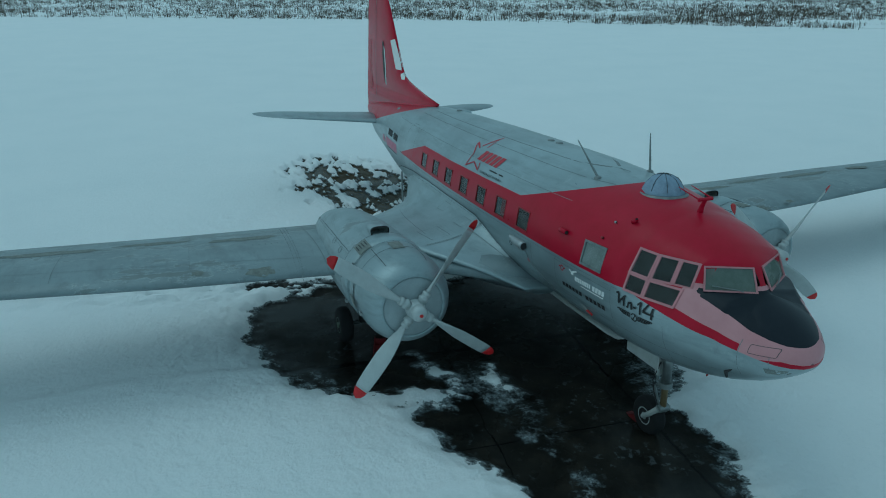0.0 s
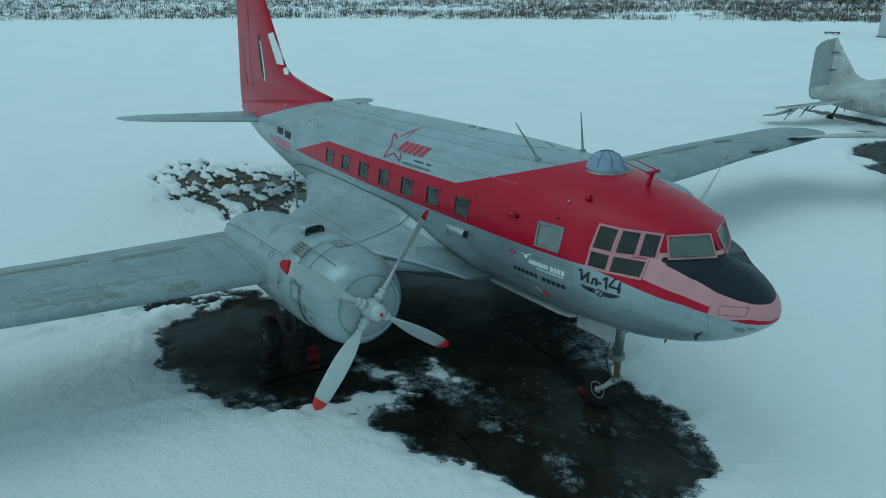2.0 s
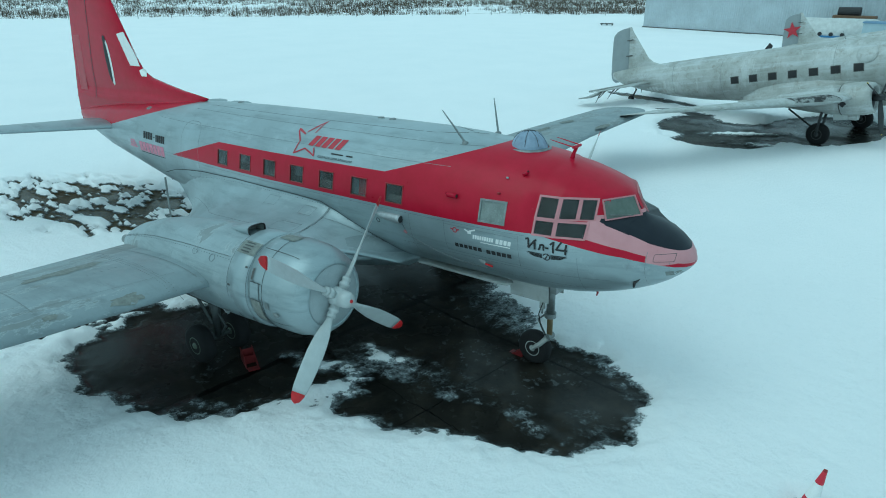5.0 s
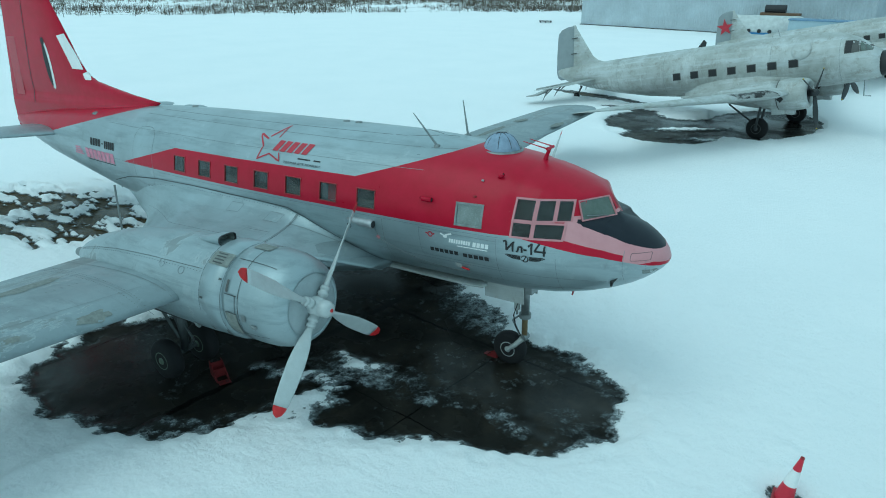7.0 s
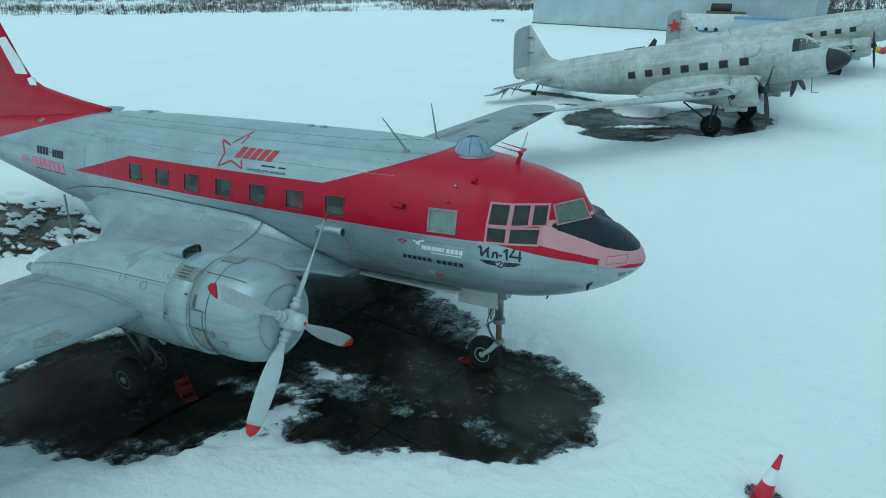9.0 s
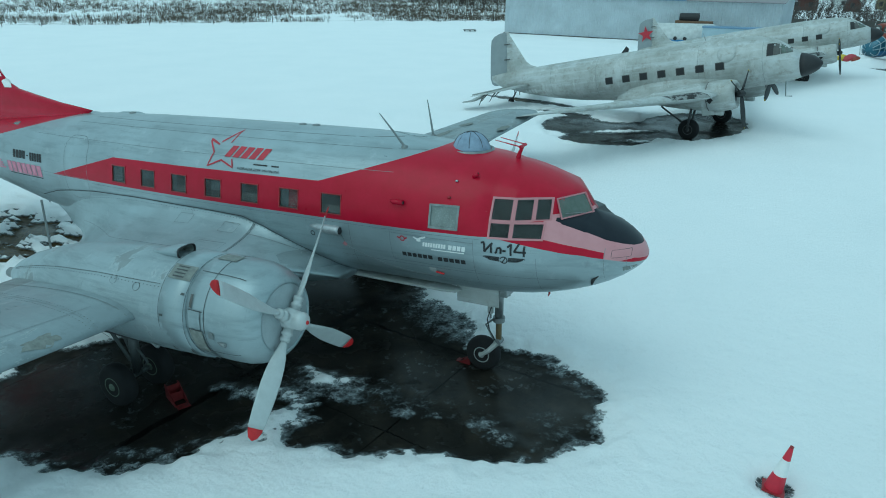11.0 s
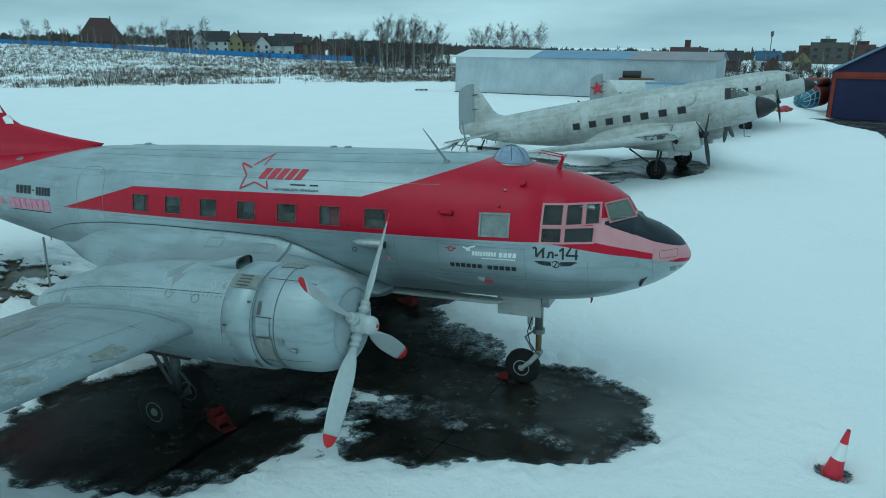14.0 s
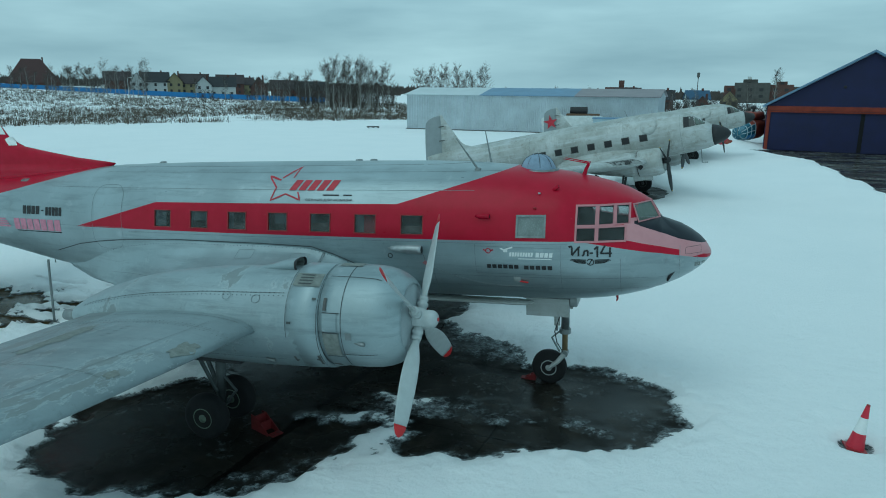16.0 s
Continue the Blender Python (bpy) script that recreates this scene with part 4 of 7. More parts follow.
FIN = [(3.45, -14.6, -17.28, 0.05), (3.8, -12.6, -17.3, 0.05), (4.2, -10.2, -17.3, 0.05), (4.45, -9.6, -17.25, 0.06), (4.66, -9.25, -17.2, 0.035), (4.8, -10.4, -17.18, 0.05), (4.95, -11.3, -17.15, 0.06), (5.1, -12.1, -17.1, 0.07), (5.3, -12.55, -17.05, 0.075), (5.7, -12.85, -16.98, 0.08), (7.4, -13.85, -16.62, 0.08), (8.1, -14.4, -16.4, 0.07), (8.4, -14.9, -16.2, 0.04)]
fin = part("fin", loft([[(le + (te - le) * c, h * abs(te - le), z) for c, h in foil(t)] for z, le, te, t in dense(FIN, 0.2)]), M_RED, plane, "glossy red tail fin", smooth=True)


def fine_loop(points, step=0.12, closed=True):
    out = []
    n = len(points)
    for i in range(n if closed else n - 1):
        a, b = Vector(points[i]), Vector(points[(i + 1) % n])
        k = max(1, math.ceil((b - a).length / step))
        out += [tuple(a.lerp(b, j / k)) for j in range(k)]
    return out if closed else out + [points[-1]]


def fin_y(x, z):
    le, te, t = (float(np.interp(z, [r[0] for r in FIN], [r[i] for r in FIN])) for i in (1, 2, 3))
    c = min(1.0, max(0.0, (x - le) / (te - le)))
    return -5 * t * (0.2969 * c ** 0.5 - 0.126 * c - 0.3516 * c * c + 0.2843 * c ** 3 - 0.1036 * c ** 4) * 0.85 * abs(te - le)


def fin_sheet(points, out, side=-1):
    """A painted sheet that follows the fin."""
    bm = bmesh.new()
    n, rings = len(points), 6
    cx, cz = sum(p[0] for p in points) / n, sum(p[1] for p in points) / n
    edge = [(points[i][0] + (points[(i + 1) % n][0] - points[i][0]) * f / 4, points[i][1] + (points[(i + 1) % n][1] - points[i][1]) * f / 4) for i in range(n) for f in range(4)]
    rows = [[bm.verts.new((cx + (x - cx) * k / rings, -side * (fin_y(cx + (x - cx) * k / rings, cz + (z - cz) * k / rings) - out), cz + (z - cz) * k / rings)) for x, z in edge] for k in range(1, rings + 1)]
    mid = bm.verts.new((cx, -side * (fin_y(cx, cz) - out), cz))
    m = len(edge)
    for i in range(m):
        j = (i + 1) % m
        bm.faces.new((mid, rows[0][i], rows[0][j]))
        for a, b in zip(rows, rows[1:]):
            bm.faces.new((a[i], b[i], b[j], a[j]))
    return bm


def fin_band(points, width, side):
    return strip_loop(fine_loop(points, 0.15, False), width, side=side, lift=lambda x, z: fin_y(x, z) - 0.008)


for side in (-1, 1):
    part("rudder_seam", fin_band([(-15.75, 4.3), (-15.55, 5.6), (-15.3, 7.2), (-15.1, 8.1)], 0.03, side), M_SEAM, fin, "dark rudder hinge line")
    part("trim_tab", fin_sheet([(-16.9, 4.5), (-16.35, 4.5), (-16.2, 6.3), (-16.75, 6.3)], 0.004, side), M_TABRED, fin, "faded red rudder tab")
    part("fin_marking", fin_sheet([(-12.66, 5.42), (-13.08, 5.44), (-13.62, 6.36), (-13.30, 6.42)], 0.006, side), M_WHITE, fin, "white painted panel on the leading edge")
    part("fin_marking", fin_sheet([(-12.28, 5.14), (-12.52, 5.14), (-12.66, 5.3), (-12.56, 5.36), (-12.46, 5.34)], 0.013, side), M_WHITE, fin, "small white painted panel")
    def blob(cx, cz, rx, rz, lean=0.0, n=16):
        return [(cx + rx * math.cos(2 * math.pi * i / n) + lean * rz * math.sin(2 * math.pi * i / n), cz + rz * math.sin(2 * math.pi * i / n)) for i in range(n)]
    part("fin_emblem", fin_sheet(blob(-14.32, 5.50, 0.17, 0.72, -0.08), 0.006, side), M_WHITE, fin, "tall pale painted shape")
    part("fin_emblem", fin_sheet(blob(-14.39, 5.53, 0.12, 0.66, -0.08), 0.010, side), M_BLACK, fin, "tall dark painted shape")
    part("fin_emblem", fin_sheet(blob(-14.42, 6.20, 0.10, 0.11), 0.014, side), M_BLACK, fin, "small dark painted shape")

# ---- engines and propellers ----
ENGINE_Y, ENGINE_Z = 4.04, 2.53
NACELLE = [  # x, half width, half height, centre z
    (-6.95, 0.05, 0.05, 2.20), (-6.8, 0.2, 0.16, 2.20), (-6.5, 0.36, 0.32, 2.21), (-6.0, 0.54, 0.50, 2.25), (-5.3, 0.67, 0.64, 2.32), (-4.6, 0.76, 0.74, 2.37), (-3.45, 0.84, 0.82, 2.42),
    (-2.5, 0.86, 0.84, 2.44), (-1.9, 0.86, 0.84, 2.46), (-1.6, 0.85, 0.83, 2.48)]


def ring_at(x, ry, rz, cy, cz, n=40):
    return [(x, cy + ry * math.cos(2 * math.pi * j / n), cz + rz * math.sin(2 * math.pi * j / n)) for j in range(n)]


def round_band(x, r, w, a0, a1, cy, cz, bm=None, n=40):
    """A hoop line on the cowl from angle a0 to a1 degrees."""
    bm = bm or bmesh.new()
    prev = None
    for i in range(n + 1):
        a = radians(a0 + (a1 - a0) * i / n)
        pair = [bm.verts.new((x + d, cy + r * math.cos(a), cz + r * math.sin(a))) for d in (-w / 2, w / 2)]
        if prev:
            bm.faces.new((prev[0], prev[1], pair[1], pair[0]))
        prev = pair
    return bm


def cowl_radius(x):
    return float(np.interp(x, (-1.28, -0.95, -0.7, -0.5, -0.35, -0.22, -0.12), (0.825, 0.83, 0.825, 0.81, 0.775, 0.72, 0.65)))


def on_cowl(x, a, out, cy):
    r = (cowl_radius(x) if x > -1.29 else 0.860 if x > -1.95 else 0.855) + out
    cz = ENGINE_Z if x > -1.29 else 2.49 if x > -1.95 else 2.44
    return (x, cy + r * math.cos(radians(a)), cz + r * math.sin(radians(a)))


def cowl_patch(x0, x1, a0, a1, out, cy, nx=4, na=6, bm=None):
    bm = bm or bmesh.new()
    grid = [[bm.verts.new(on_cowl(x0 + (x1 - x0) * i / nx, a0 + (a1 - a0) * j / na, out, cy)) for i in range(nx + 1)] for j in range(na + 1)]
    for a, b in zip(grid, grid[1:]):
        for i in range(nx):
            bm.faces.new((a[i], a[i + 1], b[i + 1], b[i]))
    return bm


def build_engine(side):
    cy = side * ENGINE_Y
    o = 180 if side < 0 else 0  # outboard direction

    def turn(a):
        """An angle measured up from outboard."""
        return 180 - a if side < 0 else a

    nac = part("engine_nacelle", loft([ring_at(x, ry, rz, cy, cz) for x, ry, rz, cz in dense(NACELLE, 0.25)]), M_NACELLE, plane, "silver engine nacelle with flaking lacquer on top", smooth=True)
    part("tailpipe", lathe([(-7.15, 0.1), (-6.7, 0.12), (-6.7, 0.09), (-7.15, 0.08)], 16, "x", (0, cy, 2.14), False), M_STEEL, nac, "blackened exhaust outlet")
    cowl = part("engine_cowl", lathe([(-1.315, 0.76), (-1.31, 0.82)] + [(x, cowl_radius(x)) for x in (-1.1, -0.95, -0.8, -0.7, -0.6, -0.5, -0.42, -0.35, -0.28, -0.22, -0.17, -0.12)] + [(-0.075, 0.60), (-0.055, 0.565), (-0.06, 0.54), (-0.1, 0.53)], 48, "x", (0, cy, ENGINE_Z), False), M_SILVER, nac, "round silver engine cowl", smooth=True)
    part("cowl_front", lathe([(-0.085, 0.545), (-0.075, 0.53), (-0.05, 0.42), (-0.03, 0.28), (-0.02, 0.16), (-0.02, 0.0)], 40, "x", (0, cy, ENGINE_Z), False), M_SHUTTER, cowl, "grey closed cooling shutters", smooth=True)
    part("cowl_band", lathe([(-1.87, 0.84), (-1.86, 0.858), (-1.6, 0.858), (-1.34, 0.850), (-1.325, 0.80)], 48, "x", (0, cy, 2.49), False), M_SILVER, nac, "silver removable cowl band", smooth=True)
    part("cowl_gap", lathe([(-1.62, 0.80), (-1.25, 0.765)], 48, "x", (0, cy, ENGINE_Z), False), M_GEAR, nac, "dark gap behind the cowl")
    flap = part("cowl_flap", cowl_patch(-1.24, -1.0, turn(18), turn(-2), 0.012, cy), M_SILVER, cowl, "silver cooling flap")
    part("cowl_flap", cowl_patch(-1.24, -0.97, turn(-4), turn(-32), 0.016, cy), M_PRIMER, cowl, "dull grey cooling flap")
    part("cowl_flap", cowl_patch(-1.24, -0.95, turn(-34), turn(-52), 0.012, cy), M_SILVER, cowl, "silver cooling flap")
    seams = bmesh.new()
    for x, r in ((-0.93, 0.834),):
        round_band(x, r, 0.012, 0, 360, cy, ENGINE_Z, seams, 48)
    for x in (-1.87, -1.335):
        round_band(x, 0.862, 0.009, 0, 360, cy, 2.49, seams, 48)
    for a in (turn(62), turn(118), turn(-30)):
        cowl_patch(-1.25, -0.4, a - 0.4, a + 0.4, 0.005, cy, 8, 1, seams)
    for a in (turn(18), turn(-3), turn(-33)):
        cowl_patch(-1.24, -0.95, a - 0.5, a + 0.5, 0.02, cy, 2, 1, seams)
    for a in (turn(42), turn(-38)):
        prev = None
        for x in np.arange(-6.4, -1.9, 0.2):
            ry, rz, cz = (float(np.interp(x, [r[0] for r in NACELLE], [r[i] for r in NACELLE])) + 0.006 * (i < 3) for i in (1, 2, 3))
            pair = [seams.verts.new((x, cy + ry * math.cos(radians(a + d)), cz + rz * math.sin(radians(a + d)))) for d in (-0.22, 0.22)]
            if prev:
                seams.faces.new((prev[0], prev[1], pair[1], pair[0]))
            prev = pair
    part("cowl_seam", seams, M_SEAM, nac, "dark panel gaps")
    for x0, x1, a0, a1 in ((-1.26, -1.12, -53, -66), (-1.84, -1.80, -34, -44), (-1.40, -1.35, -30, -46), (-1.24, -1.19, 20, 34)):
        part("oil_stain", cowl_patch(x0, x1, turn(a0), turn(a1), 0.007, cy, 3, 4), M_OLDDARK, nac, "dark oily stain by the panel gap")
    for x, a in ((-1.80, -40), (-1.40, -36), (-1.80, 8), (-1.40, 34)):
        part("latch", cowl_patch(x - 0.035, x + 0.035, turn(a - 1.2), turn(a + 1.2), 0.012, cy, 1, 1), M_GEAR, nac, "small dark cowl latch")
    for x, a in ((-2.45, 34), (-3.0, 36)):
        ring_pts = [on_cowl(x + 0.075 * math.cos(j * math.pi / 8), turn(a + 4.6 * math.sin(j * math.pi / 8)), 0.004, cy) for j in range(17)]
        part("filler_cap", tube(ring_pts, 0.004, 5), M_LAP, nac, "round riveted filler cap")
    plate = part("exhaust_panel", cowl_patch(-1.84, -1.36, turn(48), turn(66), 0.008, cy), M_PRIMER, nac, "greenish louvred panel")
    part("exhaust_panel", cowl_patch(-1.24, -0.85, turn(84), turn(100), 0.008, cy), M_PRIMER, nac, "greenish louvred panel")
    for i in range(4):
        a = turn(51 + 4 * i)
        part("louvre", cowl_patch(-1.75, -1.52, a - 0.8, a + 0.8, 0.014, cy, 2, 1), M_SEAM, plate)
    # oil cooler lip under the cowl
    part("oil_cooler_lip", loft([[(x, cy + w * math.cos(math.pi * (1 + j / 10)), ENGINE_Z - d + h * math.sin(math.pi * (1 + j / 10))) for j in range(11)] for x, w, d, h in ((-2.8, 0.3, 0.72, 0.14), (-2.2, 0.42, 0.70, 0.24), (-1.6, 0.42, 0.68, 0.24), (-1.1, 0.38, 0.66, 0.18), (-0.95, 0.30, 0.66, 0.12))], True, False), M_SILVER, nac, "silver oil cooler fairing under the cowl", smooth=True)
    # intake scoop on top
    def mouth(w, h, x, z):
        """A flat-sided oval, wider than high."""
        out = []
        for j in range(24):
            c, d = math.cos(2 * math.pi * j / 24), math.sin(2 * math.pi * j / 24)
            out.append((x, cy + w * math.copysign(abs(c) ** 0.6, c), z + h * math.copysign(abs(d) ** 0.7, d)))
        return out

    scoop = part("air_scoop", loft([mouth(w, h, x, z) for x, w, h, z in ((-2.75, 0.06, 0.02, 3.25), (-2.5, 0.13, 0.06, 3.27), (-2.25, 0.17, 0.085, 3.315), (-2.0, 0.185, 0.095, 3.345))], False, True), M_SILVER, nac, "silver intake scoop", smooth=True)
    rows = [mouth(w, h, x, 3.345) for x, w, h in ((-2.02, 0.187, 0.097), (-1.99, 0.190, 0.10), (-1.98, 0.184, 0.094), (-1.99, 0.174, 0.084), (-2.02, 0.170, 0.080))]
    part("scoop_rim", loft(rows, False, True), M_BLACK, scoop, "black rubber rim")
    part("scoop_mouth", loft([rows[-1], mouth(0.14, 0.05, -2.2, 3.32), mouth(0.02, 0.01, -2.24, 3.30)], False, True), M_PRIMER, scoop, "grey open duct")
    # small fittings
    part("hatch", cowl_patch(-0.86, -0.76, turn(-2), turn(-10), 0.012, cy, 2, 2), M_STEEL, cowl, "small latched hatch")
    for x, a in ((-0.55, -14), (-2.2, -38)):
        p = Vector(on_cowl(x, turn(a), 0.0, cy))
        n = (p - Vector((x, cy, ENGINE_Z))).normalized()
        part("vent_nozzle", tube([p + Vector((-0.18, 0, 0)) + n * 0.0, p + Vector((-0.06, 0, 0)) + n * 0.025, p + n * 0.03], [0.012, 0.03, 0.032], 10), M_STEEL, nac, "small forward-facing vent")
    # propeller
    prop = part("propeller", lathe([(-0.12, 0.15), (-0.02, 0.17), (0.06, 0.175), (0.14, 0.15), (0.15, 0.135), (0.19, 0.145), (0.27, 0.142), (0.32, 0.12), (0.35, 0.08), (0.36, 0.03)], 28, "x", (0.0, cy, ENGINE_Z)), M_BLADE, plane, "light grey propeller hub and dome", smooth=True)
    part("dome_plug", lathe([(0.355, 0.034), (0.372, 0.03), (0.375, 0.0)], 14, "x", (0.0, cy, ENGINE_Z), False), M_TIP, prop, "red centre plug")
    for q in range(4):
        a = radians((52 if side < 0 else 48) + 90 * q)
        d, e = Vector((0, math.cos(a), math.sin(a))), Vector((0, -math.sin(a), math.cos(a)))
        base = Vector((0.06, cy, ENGINE_Z))
        part("blade_cuff", tube([base + d * r for r in (0.1, 0.2, 0.21, 0.25, 0.26, 0.30, 0.31, 0.36)], [0.075, 0.078, 0.092, 0.092, 0.07, 0.07, 0.082, 0.075], 16), M_BLADE, prop, "grey blade root collar", smooth=True)

        def blade_rings(rs):
            rings = []
            for r in rs:
                w = float(np.interp(r, (0.33, 0.45, 0.65, 0.95, 1.3, 1.6, 1.75, 1.83, 1.87), (0.09, 0.13, 0.235, 0.30, 0.30, 0.27, 0.22, 0.145, 0.02)))
                tw = radians(float(np.interp(r, (0.33, 1.0, 1.87), (64, 42, 30))))
                th = float(np.interp(r, (0.33, 0.5, 1.0, 1.87), (0.045, 0.032, 0.018, 0.008)))
                u = e * math.cos(tw) + Vector((1, 0, 0)) * math.sin(tw)
                v = d.cross(u)
                rings.append([base + d * r + u * (w / 2 * math.cos(t)) + v * (th * math.sin(t)) for t in (2 * math.pi * j / 16 for j in range(16))])
            return rings

        blade = part("blade", loft(blade_rings((0.33, 0.4, 0.5, 0.6, 0.7, 0.85, 1.0, 1.2, 1.4, 1.6, 1.69))), M_BLADE, prop, "pale grey propeller blade", smooth=True)
        part("blade_tip", loft(blade_rings((1.69, 1.75, 1.79, 1.83, 1.855, 1.87))), M_TIP, blade, "red painted blade tip", smooth=True)


    return nac, prop


build_engine(-1)
for ob in build_engine(1):
    ob.location.z = -0.15

# ---- hull markings and fittings ----
def letters(text, x0, z0, height, mat, label, name="lettering", lean=0.0, width=None, out=0.018, bold=0.0):
    """Flat lettering laid on the near side of the hull."""
    curve = bpy.data.curves.new("lettering", "FONT")
    curve.body, curve.size, curve.resolution_u, curve.offset = text, 1.0, 3, bold
    ob = new("lettering", curve)
    bpy.context.view_layer.update()
    me = bpy.data.meshes.new_from_object(ob)
    bpy.data.objects.remove(ob)
    xs, ys = [v.co.x for v in me.vertices], [v.co.y for v in me.vertices]
    k = height / (max(ys) - min(ys))
    kx = width / (max(xs) - min(xs)) if width else k
    for v in me.vertices:
        x, z = x0 + (v.co.x - min(xs)) * kx + lean * (v.co.y - min(ys)) * k, z0 + (v.co.y - min(ys)) * k
        v.co = (x, hull_y(x, z, out), z)
    if len(text) > 8:
        me.materials.clear()
        me.materials.append(mat)
        ob = new(name, me)
        ob.parent = plane
        return tagged(ob, label, kind="stuff")
    bm = bmesh.new()
    bm.from_mesh(me)
    left = set(bm.verts)
    while left:
        group, todo = set(), [left.pop()]
        while todo:
            v = todo.pop()
            group.add(v)
            fresh = [q for e in v.link_edges for q in e.verts if q in left]
            left.difference_update(fresh)
            todo += fresh
        one = bmesh.new()
        made = {v: one.verts.new(v.co) for v in group}
        for f in {f for v in group for f in v.link_faces}:
            one.faces.new([made[v] for v in f.verts])
        part("letter", one, mat, plane, label)
    bm.free()


def bars(boxes, mat, name, label, lean=0.0, out=0.008, side=-1):
    """Slanted plain bars x0, x1, z0, z1 on the hull, as one marking."""
    for x0, x1, z0, z1 in boxes:
        bm = bmesh.new()
        n = 3
        rows = []
        for j in range(n + 1):
            z = z0 + (z1 - z0) * j / n
            rows.append([bm.verts.new((x + lean * (z - z0), -side * hull_y(x + lean * (z - z0), z, out), z)) for x in (x0, (x0 + x1) / 2, x1)])
        for a, b in zip(rows, rows[1:]):
            for i in range(2):
                bm.faces.new((a[i], a[i + 1], b[i + 1], b[i]))
        part(name, bm, mat, plane, label)


def letter_bars(x0, x1, z0, z1, n, gap=0.22):
    w = (x1 - x0) / n
    return [(x0 + w * i, x0 + w * (i + 1 - gap), z0, z1) for i in range(n)]


TYPE_NAME = (  # brush strokes of each character, as (x, z) points
    (((2.03, 3.175), (2.075, 3.19), (2.09, 3.16), (2.09, 3.02)), ((2.09, 3.02), (2.205, 3.165)), ((2.235, 3.185), (2.21, 3.17), (2.21, 3.005))),
    (((2.275, 3.01), (2.30, 3.03), (2.315, 3.105), (2.375, 3.115)), ((2.375, 3.115), (2.375, 3.005))),
    (((2.405, 3.06), (2.465, 3.065)),),
    (((2.485, 3.13), (2.545, 3.185)), ((2.545, 3.19), (2.545, 2.985))),
    (((2.675, 3.20), (2.60, 3.055)), ((2.595, 3.06), (2.80, 3.06)), ((2.765, 3.165), (2.765, 2.985))),
)
for strokes in TYPE_NAME:
    glyph = bmesh.new()
    for n, stroke in enumerate(strokes):
        strip_loop(fine_loop(list(stroke), 0.03, False), 0.034, 0.014 + 0.002 * n, bm=glyph)
    part("letter", glyph, M_BLACK, plane, "black brush-painted type name character")
letters("одежда для авиации", -3.36, 3.965, 0.05, M_BLACK, "small dark line of lettering", width=1.06)
bars([(-2.98, -2.62, 4.07, 4.095), (-2.52, -2.33, 4.07, 4.095)], M_BLACK, "marking_bar", "small dark line of lettering")
# star outline and slanted word shape
part("star_emblem", strip_loop(fine_loop([(-3.80, 4.40), (-3.78, 4.59), (-4.06, 4.40)], 0.05, False), 0.03, 0.01), M_LOGO, plane, "red star outline")
part("star_emblem", strip_loop(fine_loop([(-4.08, 4.36), (-4.39, 4.435), (-4.12, 4.22), (-4.19, 3.97), (-3.86, 4.10), (-3.50, 3.985), (-3.58, 4.14)], 0.05, False), 0.03, 0.01), M_LOGO, plane, "red star outline")
bars(letter_bars(-3.80, -2.72, 4.17, 4.36, 5, 0.24), M_LOGO, "word_shape", "slanted red word shape", 0.55, 0.011)
bars(letter_bars(-11.42, -10.80, 3.52, 3.72, 4) + [(-10.76, -10.68, 3.60, 3.63)] + letter_bars(-10.62, -10.05, 3.50, 3.70, 5), M_BLACK, "registration_bar", "black registration painted as bars")
bars(letter_bars(-11.78, -10.10, 3.125, 3.40, 7, 0.16), M_PINKLOGO, "word_shape", "pink word shape")
bars([(-11.72, -10.12, 3.085, 3.105)], M_BLACK, "marking_bar", "thin dark line of lettering")
for i in range(4):
    bars([(-12.5 + 0.03 * i, -11.95 - 0.05 * i, 3.17 + 0.06 * i, 3.21 + 0.06 * i)], M_PINKLOGO, "wing_emblem", "pink wing emblem stripe", 0.6)
bars(letter_bars(0.49, 1.12, 2.73, 2.81, 6) + letter_bars(1.20, 1.75, 2.72, 2.80, 5), M_BLACK, "name_bar", "black painted name as bars")
bars(letter_bars(0.93, 1.38, 2.98, 3.06, 9) + letter_bars(1.42, 1.75, 2.97, 3.06, 4), M_WHITE, "word_shape", "white word shape", 0.15)
bars([(1.1, 1.72, 2.925, 2.945)], M_WHITE, "marking_bar", "thin white line of lettering")
part("bird_emblem", strip_loop([(0.76, 3.135), (0.84, 3.10), (0.90, 3.13), (1.0, 3.16)], 0.03, 0.01), M_WHITE, plane, "small white curved emblem")
bars([(0.82, 0.90, 3.06, 3.12)], M_WHITE, "bird_emblem", "small white curved emblem")
part("round_emblem", strip_loop([(0.53 + 0.045 * math.cos(a / 8 * math.pi), 3.08 + 0.045 * math.sin(a / 8 * math.pi)) for a in range(16)], 0.02, 0.009, closed=True), M_LOGO, plane, "small faded red round emblem")
for d in (-1, 1):
    part("round_emblem", strip_loop([(0.53 + d * 0.05, 3.085), (0.53 + d * 0.10, 3.10)], 0.025, 0.009), M_LOGO, plane, "small faded red round emblem")
    for i in range(4):
        part("wing_emblem", strip_loop([(2.42 + d * 0.075, 2.865 + 0.022 * i), (2.42 + d * (0.22 + 0.035 * i), 2.875 + 0.021 * i), (2.42 + d * (0.27 + 0.03 * i), 2.89 + 0.012 * i)], 0.016, 0.009), M_BLACK, plane, "black winged emblem stripe")
part("wing_emblem", strip_loop([(2.42 + 0.06 * math.cos(a / 8 * math.pi), 2.89 + 0.06 * math.sin(a / 8 * math.pi)) for a in range(9, 24)], 0.018, 0.009), M_BLACK, plane, "black winged emblem ring")
